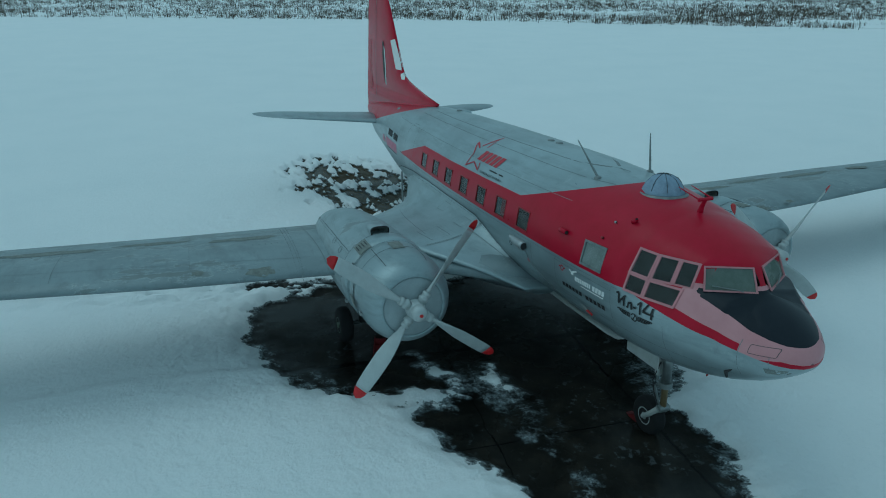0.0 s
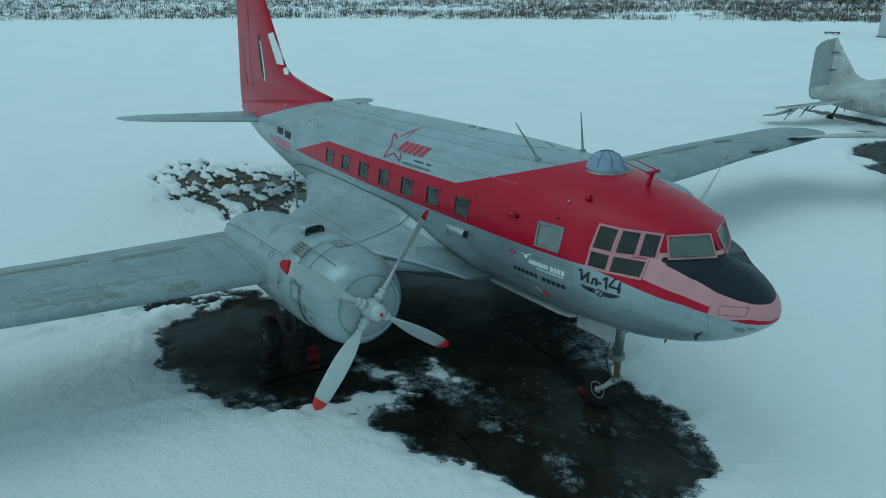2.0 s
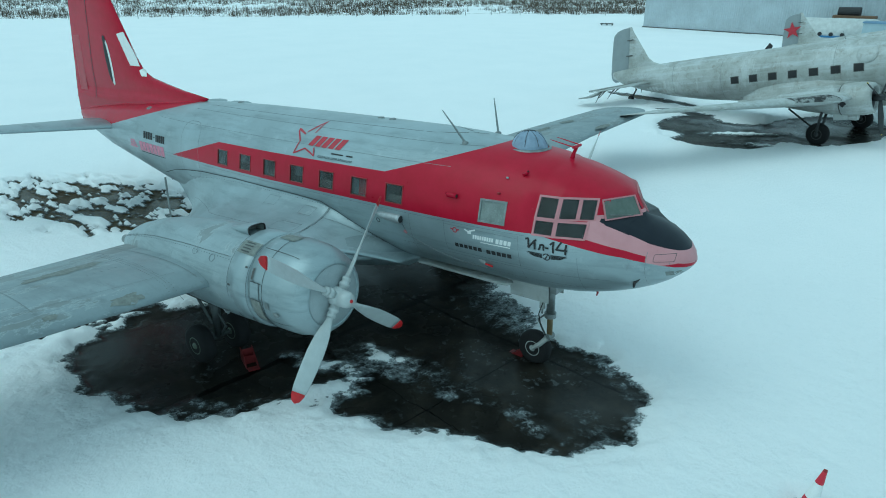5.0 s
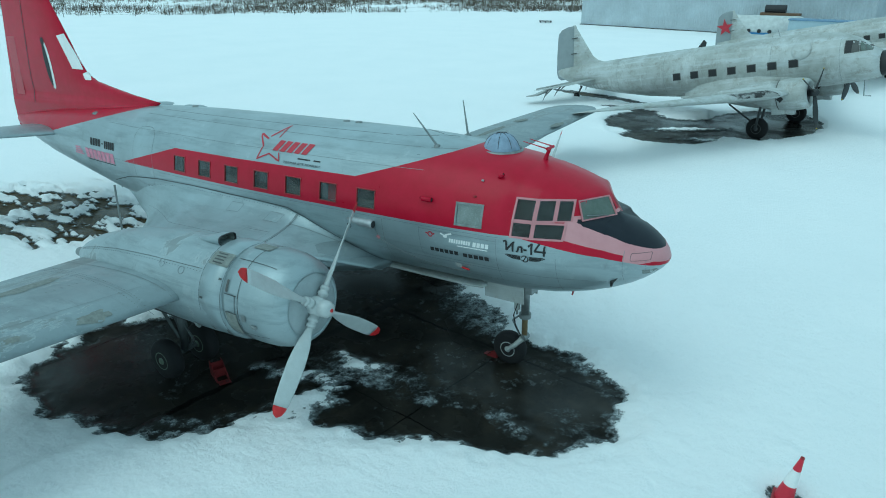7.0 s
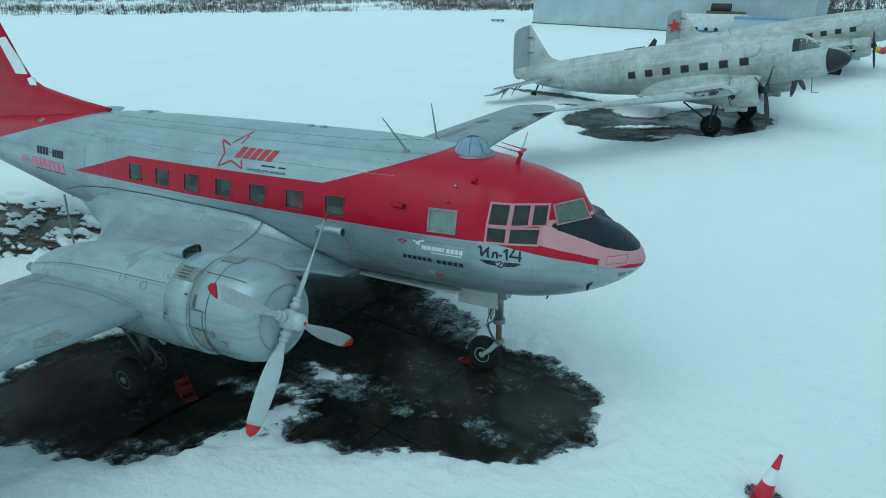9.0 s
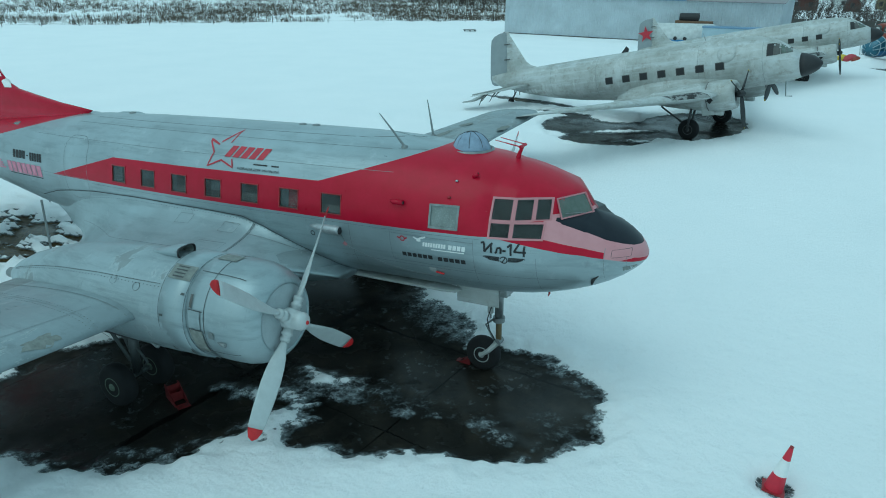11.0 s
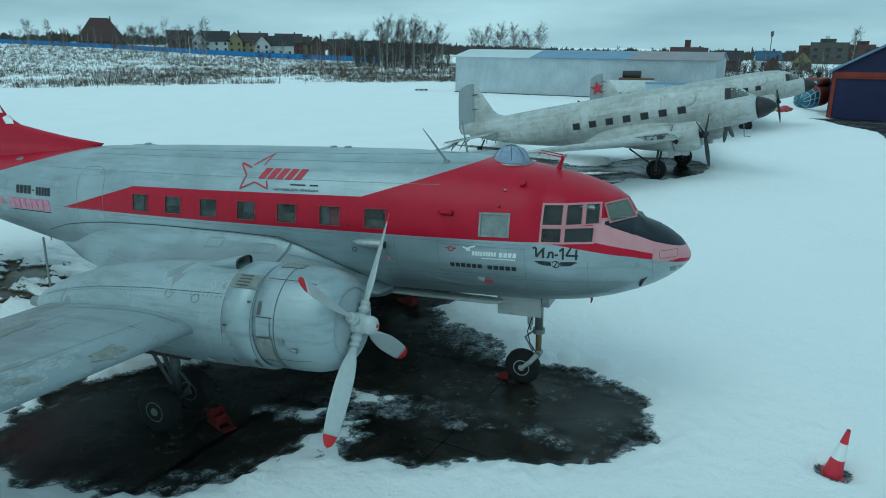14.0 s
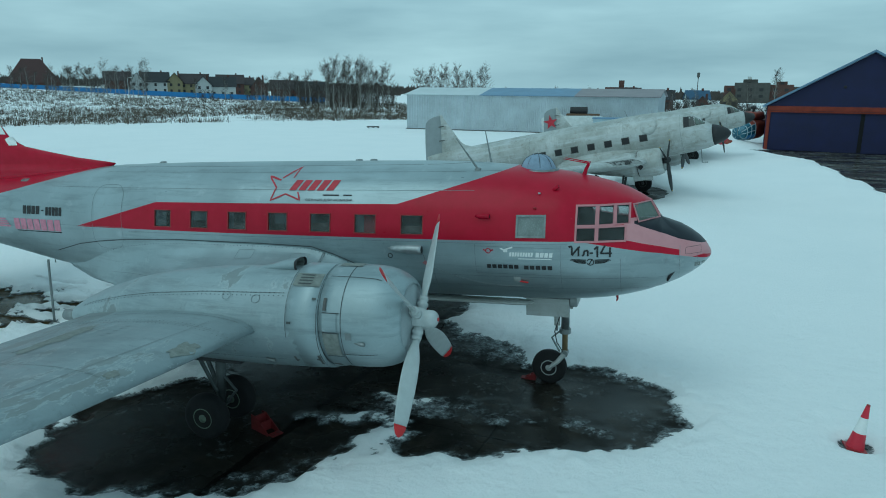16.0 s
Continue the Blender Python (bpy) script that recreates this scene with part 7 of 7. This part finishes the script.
part("belly_panel", loft([[p for p in heli_ring(x, 0.02)[13:24]] for x in (0.5, 1.2, 1.9, 2.3)], False, False), M_STRIPE, heli, "blue lower nose panel", smooth=True)
for y in (-0.5, 0.5):
    pod = part("engine_pod", tube([(-3.2, y * 0.8, 2.75), (-2.0, y, 3.05), (0.2, y, 3.0), (0.7, y, 2.95)], [0.25, 0.5, 0.5, 0.42], 16), M_ORANGE, heli, "faded orange engine housing", smooth=True)
    part("intake", lathe([(0.66, 0.44), (0.8, 0.40), (0.82, 0.26), (0.7, 0.22), (0.6, 0.0)], 16, "x", (0, y, 2.95), False), M_OLDDARK, pod, "dark engine intake")
    part("intake_cover", lathe([(0.74, 0.22), (0.86, 0.15), (0.9, 0.0)], 14, "x", (0, y, 2.95), False), M_PALE, pod, "pale intake bullet")
part("rotor_mast", tube([(-1.0, 0, 3.3), (-1.0, 0, 4.0)], 0.16, 8), M_BLACK, heli)
part("rotor_hub", tube([(-1.35, 0, 3.95), (-0.65, 0, 3.95)], 0.22, 10), M_BLACK, heli, "dark rotor hub")
part("tail_boom", tube([(-4.2, 0, 2.0), (-10.5, 0, 2.6)], [0.5, 0.2], 12), M_ORANGE, heli)
for x, y, r, mat, label in ((8.7, 69.6, 0.42, M_YELLOW, "faded yellow cloth bundle lying in snow"), (9.4, 69.4, 0.5, M_TABRED, "faded red cloth bundle lying in snow"), (9.9, 68.9, 0.36, M_ORANGE, "faded orange cloth bundle lying in snow")):
    b = thing("cloth_bundle", label, "bundle", pose(x, y, 0.25, 0, 0, 40 * x))
    part("cloth", loft([[(u * r * 1.4, r * math.sqrt(max(0.0, 1 - u * u)) * math.cos(2 * math.pi * j / 14) * (1 + 0.25 * math.sin(3 * j + x)), 0.25 + r * math.sqrt(max(0.0, 1 - u * u)) * math.sin(2 * math.pi * j / 14) * (1 + 0.2 * math.sin(5 * j + y))) for j in range(14)] for u in (-0.99, -0.8, -0.4, 0.0, 0.4, 0.8, 0.99)]), mat, b, smooth=True)

# ---- field edge, weeds, trees and village ----
VIEW = Vector((4.6, -13.0, 0.0))


def polar(az, dist):
    return VIEW + Vector((math.cos(radians(az)), math.sin(radians(az)), 0)) * dist


FIELD = [(-175, -95), (-140, -34), (-106, 39), (-88, 62), (-66, 92), (-44, 112), (-20, 128)]


def field_edge(y):
    return float(np.interp(y, [p[1] for p in FIELD], [p[0] for p in FIELD]))


rng = random.Random(7)
line = [Vector((x, y, 0)) for x, y in FIELD]
wire = thing("wire_fence", "sagging wire fence on thin posts along the field edge", "fence", pose(0, 0, 0))
prev_top = None
wires = bmesh.new()
for a, b in zip(line, line[1:]):
    n = max(2, int((b - a).length / 4.5))
    for i in range(n):
        p = a.lerp(b, i / n) + Vector((1.5, 0, 0))
        post_h = rng.uniform(1.2, 1.5)
        part("post", tube([p, p + Vector((rng.uniform(-0.1, 0.1), 0, post_h))], 0.04, 5), M_OLDDARK, wire)
        if prev_top is not None:
            for h in (0.5, 1.1):
                tube([prev_top + Vector((0, 0, h)), p + Vector((0, 0, h))], 0.008, 3, wires, False)
        prev_top = p
part("wire", wires, M_OLDDARK, wire, "thin rusty wires")


def blade_tuft(verts, faces, p, height, spread, n, r):
    for _ in range(n):
        a, lean = r.uniform(0, 2 * math.pi), r.uniform(0.1, 0.6) * spread
        b = p + Vector((r.uniform(-spread, spread), r.uniform(-spread, spread), -0.05))
        w = Vector((-math.sin(a), math.cos(a), 0)) * r.uniform(0.02, 0.05)
        tip = b + Vector((math.cos(a) * lean, math.sin(a) * lean, height * r.uniform(0.6, 1.1)))
        i = len(verts)
        verts += [tuple(b - w), tuple(b + w), tuple(tip)]
        faces.append((i, i + 1, i + 2))


FENCE = ((194, 420), (175, 600), (143.5, 430), (139, 400), (134, 350), (129, 315), (124, 300), (120, 295), (117.5, 290), (96, 260))


def fence_distance(az):
    return float(np.interp(-az, [-f[0] for f in FENCE], [f[1] for f in FENCE]))


def weeds(name, count, mat, label, hmin, hmax, seed, blades):
    r = random.Random(seed)
    verts, faces = [], []
    made = 0
    while made < count:
        az = r.uniform(97, 193)
        lim = fence_distance(az) - 4
        dist = 90 + (lim - 90) * r.random() ** 1.15
        p = polar(az, dist)
        edge = field_edge(p.y) - 1.5 if p.y < 128 else -20
        if p.x > edge + 2.5 * noise.noise(Vector((p.y * 0.2, 0, 1.0))):
            continue
        if noise.fractal(Vector((p.x * 0.045, p.y * 0.045, seed)), 1.0, 2.0, 3) < r.uniform(-0.7, 0.3):
            continue
        p.z = far_rise(p.x, p.y) + 0.1
        blade_tuft(verts, faces, p, r.uniform(hmin, hmax), 0.5, blades, r)
        made += 1
    me = bpy.data.meshes.new(name)
    me.from_pydata(verts, [], faces)
    me.materials.append(mat)
    return tagged(new(name, me), label, "weeds", kind="stuff")


weeds("dry_weeds", 29000, M_WEED, "dry brown weeds standing out of snow", 0.5, 1.35, 3, 9)
weeds("pale_reeds", 7000, M_REED, "pale dry grass standing out of snow", 0.4, 0.9, 5, 7)


def bare_tree(height, seed, bark, twig_mat, birch=True):
    """A leafless tree: tapered trunk, rising limbs, side shoots and a crown of fine twigs."""
    r = random.Random(seed)
    t = thing("bare_tree", "leafless birch with a pale trunk and fine dark twigs" if birch else "leafless dark bushy tree", "tree", pose(0, 0, -500 - seed))
    trunk = bmesh.new()
    verts, faces = [], []

    def twig(p, d, w):
        side = d.orthogonal().normalized() * w
        k = len(verts)
        verts.extend((tuple(p - side), tuple(p + side), tuple(p + d)))
        faces.append((k, k + 1, k + 2))

    stems = [(Vector((0, 0, 0)), 1.0)] if birch else [(Vector((r.uniform(-0.6, 0.6), r.uniform(-0.6, 0.6), 0)), r.uniform(0.65, 1.0)) for _ in range(4)]
    for foot, share in stems:
        h = height * share
        lean = Vector((r.uniform(-0.05, 0.05), r.uniform(-0.05, 0.05), 1)) if birch else Vector((r.uniform(-0.3, 0.3), r.uniform(-0.3, 0.3), 1))
        axis = [foot + lean * (h * f) + Vector((r.uniform(-0.1, 0.1), r.uniform(-0.1, 0.1), 0)) * (f * 2) for f in (0, 0.2, 0.45, 0.7, 0.9, 1.0)]
        tube(axis, [0.011 * h, 0.009 * h, 0.0075 * h, 0.005 * h, 0.0025 * h, 0.001 * h], 6, trunk)
        for i in range(46 if birch else 16):
            f = r.uniform(0.26 if birch else 0.1, 0.98)
            base = foot + lean * (h * f)
            a = r.uniform(0, 2 * math.pi)
            ln = h * (0.07 + 0.19 * max(0.0, math.sin(math.pi * min(1.0, (1.05 - f) * 0.9))) ** 0.8) * r.uniform(0.65, 1.2) * (1.0 if birch else 1.25)
            d = Vector((math.cos(a), math.sin(a), r.uniform(0.9, 1.9))).normalized()
            tip = base + d * ln
            tube([base, base + d * ln * 0.5 + Vector((0, 0, 0.03 * ln)), tip], [0.0034 * h * (1.15 - f), 0.002 * h * (1.15 - f), 0.006], 3, trunk, False)
            for _ in range(8):
                s0 = base.lerp(tip, r.uniform(0.15, 1.0))
                d1 = (d + Vector((r.uniform(-1, 1), r.uniform(-1, 1), r.uniform(-0.3, 0.7))) * 0.9).normalized() * (0.085 * h * r.uniform(0.5, 1.2))
                twig(s0, d1, 0.012)
                for _ in range(10):
                    s1 = s0 + d1 * r.uniform(0.1, 1.0)
                    twig(s1, (d1.normalized() + Vector((r.uniform(-1, 1), r.uniform(-1, 1), r.uniform(-0.8, 0.6))) * 0.8).normalized() * (0.045 * h * r.uniform(0.5, 1.4)), 0.010)
    part("trunk", trunk, bark, t, "pale birch trunk and limbs" if birch else "dark trunk and limbs")
    me = bpy.data.meshes.new("crown")
    me.from_pydata(verts, [], faces)
    me.materials.append(twig_mat)
    crown = new("crown", me)
    crown.parent = t
    return t


kinds = [bare_tree(h, i + 1, M_BIRCH, M_TWIG, True) for i, h in enumerate((14.0, 12.0, 10.0))] + [bare_tree(h, i + 11, M_BARK, M_TWIG, False) for i, h in enumerate((9.0, 6.0))]
rng = random.Random(21)


def plant(which, az, dist, k=1.0):
    p = polar(az, dist)
    ob = copy_thing(kinds[which], pose(p.x, p.y, far_rise(p.x, p.y) - 0.1, 0, 0, rng.uniform(0, 360)))
    ob.scale = (k, k, k)
    return ob


for az0, az1, d0, d1, n, which in (
    (113.0, 117.6, 185, 205, 16, (0, 1, 3)), (110.5, 104.6, 205, 230, 16, (0, 0, 1)), (120.2, 123.0, 230, 250, 9, (1, 1, 2)), (117.8, 120.0, 215, 240, 8, (1, 2, 3)), (112.0, 119.5, 205, 250, 34, (3, 3, 4)), (112.5, 117.5, 180, 200, 14, (0, 1, 2)), (120.0, 128.0, 255, 275, 10, (2, 4, 4)),
    (130.5, 137.0, 235, 285, 22, (0, 1, 1)), (137.0, 143.5, 250, 300, 12, (1, 1, 2)), (128.5, 142.5, 330, 420, 14, (0, 1, 3)), (86.0, 104.0, 330, 480, 26, (1, 3, 3)), (86.5, 98.0, 190, 300, 16, (3, 4, 2)), (80.0, 99.0, 122, 200, 46, (4, 4, 3)), (84.5, 97.5, 125, 230, 18, (4, 3, 4)), (83.5, 92.5, 126, 170, 24, (3, 4, 3)), (85.0, 98.0, 230, 330, 10, (3, 3, 1)), (70.0, 86.0, 260, 420, 8, (0, 1, 3))):
    for i in range(n):
        plant(which[i % len(which)], az0 + (az1 - az0) * (i + rng.uniform(0.0, 0.9)) / n, rng.uniform(d0, d1), rng.uniform(0.68, 1.02) * (0.6 if az1 < 104.5 and az0 > 79 else 0.9))
for k in kinds:
    for o in (*k.children_recursive, k):
        bpy.data.objects.remove(o)

wood_v, wood_f = [], []
rw = random.Random(5)
for i in range(5200):
    az, dist = rw.uniform(62, 150), rw.uniform(480, 900)
    p = polar(az, dist)
    h = rw.uniform(4.0, 8.5) * (0.72 + 0.6 * noise.noise(Vector((az * 0.8, dist * 0.01, 2.0))))
    t = Vector((-math.sin(radians(az)), math.cos(radians(az)), 0))
    ground_z = far_rise(p.x, p.y) - 0.5
    for _ in range(9):
        k = len(wood_v)
        lean, top, w = rw.gauss(0, 0.10), rw.uniform(0.35, 1.05), rw.uniform(0.4, 1.5)
        foot, q = p + t * rw.uniform(-1.2, 1.2), Vector((0, rw.uniform(-2, 2), 0))
        for u, z in ((-w, 0.0), (w, 0.0), (lean * h * 0.6 + w * 0.8, top * 0.62), (lean * h, top), (lean * h * 0.6 - w * 0.8, top * 0.6)):
            v = foot + t * u + q
            wood_v.append((v.x, v.y, ground_z + h * z))
        wood_f.append(tuple(range(k, k + 5)))
me = bpy.data.meshes.new("far_woods")
me.from_pydata(wood_v, [], wood_f)
me.materials.append(M_TWIG)
tagged(new("far_woods", me), "distant leafless woods along the horizon", "woods", kind="stuff")


def house(az, dist, width, depth, wall_h, roof_h, wall_mat, roof_mat, label, turn=0.0, rows=2, cols=3, gable_front=False, hip=False):
    wall_h, roof_h, width = wall_h * 0.85, roof_h * 0.9, width * (1.0 if hip else 0.82)
    p = polar(az, dist)
    h = thing("house", label, "house", pose(p.x, p.y, far_rise(p.x, p.y), 0, 0, az - 90 + turn))
    w, d = width / 2, depth / 2
    part("wall", box(-w, w, -d, d, -0.5, wall_h), wall_mat, h)
    e = 0.5
    if hip:
        rim = [(s_ * (w + e), q * (d + e), wall_h - 0.2) for s_, q in ((-1, -1), (1, -1), (1, 1), (-1, 1))]
        top = [(s_ * w * 0.36, q * 0.25, wall_h + roof_h) for s_, q in ((-1, -1), (1, -1), (1, 1), (-1, 1))]
        part("roof", loft([rim, top]), roof_mat, h)
    elif gable_front:
        part("gable", prism([(-w, -d, wall_h), (w, -d, wall_h), (0, -d, wall_h + roof_h)], (0, depth, 0)), wall_mat, h)
        for s in (-1, 1):
            part("roof", prism([(s * (w + e), -d - e, wall_h - 0.3), (0, -d - e, wall_h + roof_h), (0, -d - e, wall_h + roof_h + 0.25), (s * (w + e), -d - e, wall_h - 0.05)], (0, depth + 2 * e, 0)), roof_mat, h)
    else:
        part("gable", prism([(-w, -d, wall_h), (-w, d, wall_h), (-w, 0, wall_h + roof_h)], (width, 0, 0)), wall_mat, h)
        for s in (-1, 1):
            part("roof", prism([(-w - e, s * (d + e), wall_h - 0.3), (-w - e, 0, wall_h + roof_h), (-w - e, 0, wall_h + roof_h + 0.25), (-w - e, s * (d + e), wall_h - 0.05)], (width + 2 * e, 0, 0)), roof_mat, h)
    for r_ in range(rows):
        for c in range(cols):
            x, z = -w + width * (c + 0.5) / cols, 1.2 + r_ * (wall_h - 0.6) / max(rows, 1)
            win = part("window", box(x - 0.55, x + 0.55, -d - 0.06, -d + 0.02, z, z + 1.35), wall_mat, h, "slim window surround")
            part("pane", box(x - 0.5, x + 0.5, -d - 0.08, -d - 0.05, z + 0.05, z + 1.3), M_BLACK, win, "dark pane")
    part("chimney", box(w * 0.4, w * 0.4 + 0.7, -0.3, 0.4, wall_h + roof_h * 0.4, wall_h + roof_h + 0.9), M_BRICK, h)
    return h


house(137.8, 425, 24, 16, 3.2, 13.0, M_BRICK, M_ROOFRED, "tall house with a steep hipped brown roof", 0, 1, 3, hip=True)
house(132.5, 375, 14, 11, 6.4, 4.4, M_BRICK, M_ROOFBRN, "brown brick house with a dark roof", 0, 2, 3)
house(131.2, 345, 7, 11, 6.6, 4.0, M_WHITEWALL, M_ROOFBLK, "white house gable with a black roof", 0, 2, 2, True)
house(129.95, 350, 14, 10, 6.6, 4.6, M_WHITEWALL, M_ROOFBLK, "long white house with a black roof", 0, 2, 3)
house(128.6, 350, 8, 10, 7.0, 4.2, M_YELLOW_W, M_ROOFBRN, "yellow house with a brown roof", 0, 2, 2, True)
house(127.2, 352, 15, 10, 6.4, 4.6, M_YELLOW_W, M_ROOFBRN, "yellow house with a long brown roof", 0, 2, 4)
house(126.6, 322, 8, 10, 6.0, 3.8, M_WHITEWALL, M_ROOFBLK, "white gabled house with a black roof", 0, 2, 2, True)
house(125.2, 326, 13, 10, 5.8, 4.2, M_WHITEWALL, M_ROOFBLK, "low white house with a black roof", 0, 1, 3)
house(124.6, 360, 15, 10, 6.8, 4.4, M_BRICK, M_ROOFBRN, "brown house with a dark roof", 0, 2, 3)
house(123.4, 365, 8, 10, 6.4, 3.6, M_YELLOW_W, M_ROOFBRN, "small yellow house with a brown roof", 0, 2, 2)
house(122.5, 330, 9, 9, 5.6, 5.0, M_BRICK, M_ROOFBLK, "dark timber house with a steep roof", 0, 1, 2, True)
house(120.6, 330, 14, 9, 5.4, 4.0, M_BRICK, M_ROOFBRN, "dark timber house with a brown roof", 0, 1, 3)
house(118.6, 320, 16, 9, 5.2, 4.0, M_BRICK, M_ROOFBLK, "dark timber house among trees", 0, 1, 3)
house(116.0, 310, 18, 9, 4.6, 3.4, M_BRICK, M_ROOFBLK, "long dark shed among trees", 0, 1, 3)
house(88.4, 270, 9, 8, 4.0, 3.0, M_PALE, M_ROOFDULL, "pale house with a dull blue roof", 10, 1, 2)
house(86.1, 270, 7, 8, 3.6, 3.4, M_YELLOW_W, M_ROOFBRN, "pale yellow gabled house", 0, 1, 2, True)
house(88.0, 240, 5, 6, 2.6, 2.4, M_BRICK, M_ROOFBRN, "small red shed with a gable roof", 0, 1, 1, True)
house(91.0, 240, 9, 8, 4.0, 3.0, M_BRICK, M_ROOFBLK, "dark house with a low roof", 0, 1, 2)
house(93.5, 300, 12, 9, 5.0, 3.0, M_BRICK, M_ROOFBRN, "brown house among trees", 0, 1, 3)
house(80.0, 260, 12, 9, 5.0, 3.4, M_PALE, M_ROOFBRN, "pale house with a brown roof", 0, 1, 3)


def block(az, dist, boxes, label):
    p = polar(az, dist)
    b = thing("factory_building", label, "industrial building", pose(p.x, p.y, 0.0, 0, 0, az - 90))
    for x0, x1, y0, y1, z1, mat in boxes:
        part("block", box(x0, x1, y0, y1, -0.5, z1), mat, b)
        for z in np.arange(3.0, z1 - 1.5, 3.2):
            for x in np.arange(x0 + 1.6, x1 - 2.0, 5.2):
                part("window", box(float(x), float(x) + 1.9, y0 - 0.08, y0 + 0.03, float(z), float(z) + 1.5), M_BLACK, b, "dark window")
    return b


block(84.6, 400, ((-8, 9, 0, 12, 10.5, M_CONCRETE), (-13, -8, 2, 12, 9.0, M_BRICK), (9, 20, 2, 14, 9.6, M_BRICK), (20, 44, 3, 14, 8.6, M_CONCRETE), (-4, 3, 3, 9, 12.2, M_CONCRETE), (12, 17, 4, 9, 11.2, M_BRICK), (-2, 0, 4, 7, 13.6, M_PALE)), "grey concrete and brick factory block")
mast = thing("water_tower", "thin pale water tower on the horizon", "water tower", pose(*polar(88.3, 520)) @ Matrix.Diagonal((0.75, 0.75, 0.98, 1)))
part("shaft", tube([(0, 0, 0), (0, 0, 15.5)], 0.35, 8), M_OLDDARK, mast)
part("tank", tube([(0, 0, 15), (0, 0, 16), (0, 0, 18.4), (0, 0, 18.8)], [0.5, 1.2, 1.4, 0.8], 12), M_OLDDARK, mast)
chimney = thing("boiler_house", "low dark boiler house with a square stack", "building", pose(*polar(94.2, 340)))
part("block", box(-6, 8, 0, 8, 0, 7.5), M_BRICK, chimney)
part("stack", box(0, 2.4, 2, 4, 7, 10.6), M_BRICK, chimney)

bf = thing("blue_fence", "long bright blue sheet-metal fence round the village", "fence", pose(0, 0, 0))
pts = [polar(az, fence_distance(az)) for az in (144.5, 141, 137.5, 134, 131, 128, 124, 120, 117.5)]
pts = [p + Vector((0, 0, far_rise(p.x, p.y))) for p in pts]
for a, b in zip(pts, pts[1:]):
    n = 6
    for i in range(n):
        p, q = a.lerp(b, i / n), a.lerp(b, (i + 0.985) / n)
        out = (q - p).cross(Vector((0, 0, 1))).normalized() * 0.08
        part("panel", prism([tuple(p), tuple(q), tuple(q + Vector((0, 0, 2.2))), tuple(p + Vector((0, 0, 2.2)))], out), M_FENCE, bf)
barrier = thing("concrete_fence", "dark concrete fence behind the parked aircraft", "fence", pose(0, 0, 0))
for i in range(26):
    x0 = -2.0 + 3.05 * i
    part("panel", box(x0, x0 + 2.95, 112, 112.25, 0, 2.4), M_CONCRETE, barrier)
lamp_post = thing("lamp_post", "thin pale lamp post by the village fence", "lamp post", pose(*polar(131.9, 275)))
part("pole", tube([(0, 0, 0), (0, 0, 8.5), (0.6, 0, 9.0), (1.3, 0, 9.0)], [0.12, 0.08, 0.06, 0.05], 6), M_PALE, lamp_post)
part("lamp", box(1.1, 1.9, -0.15, 0.15, 8.9, 9.08), M_PALE, lamp_post)
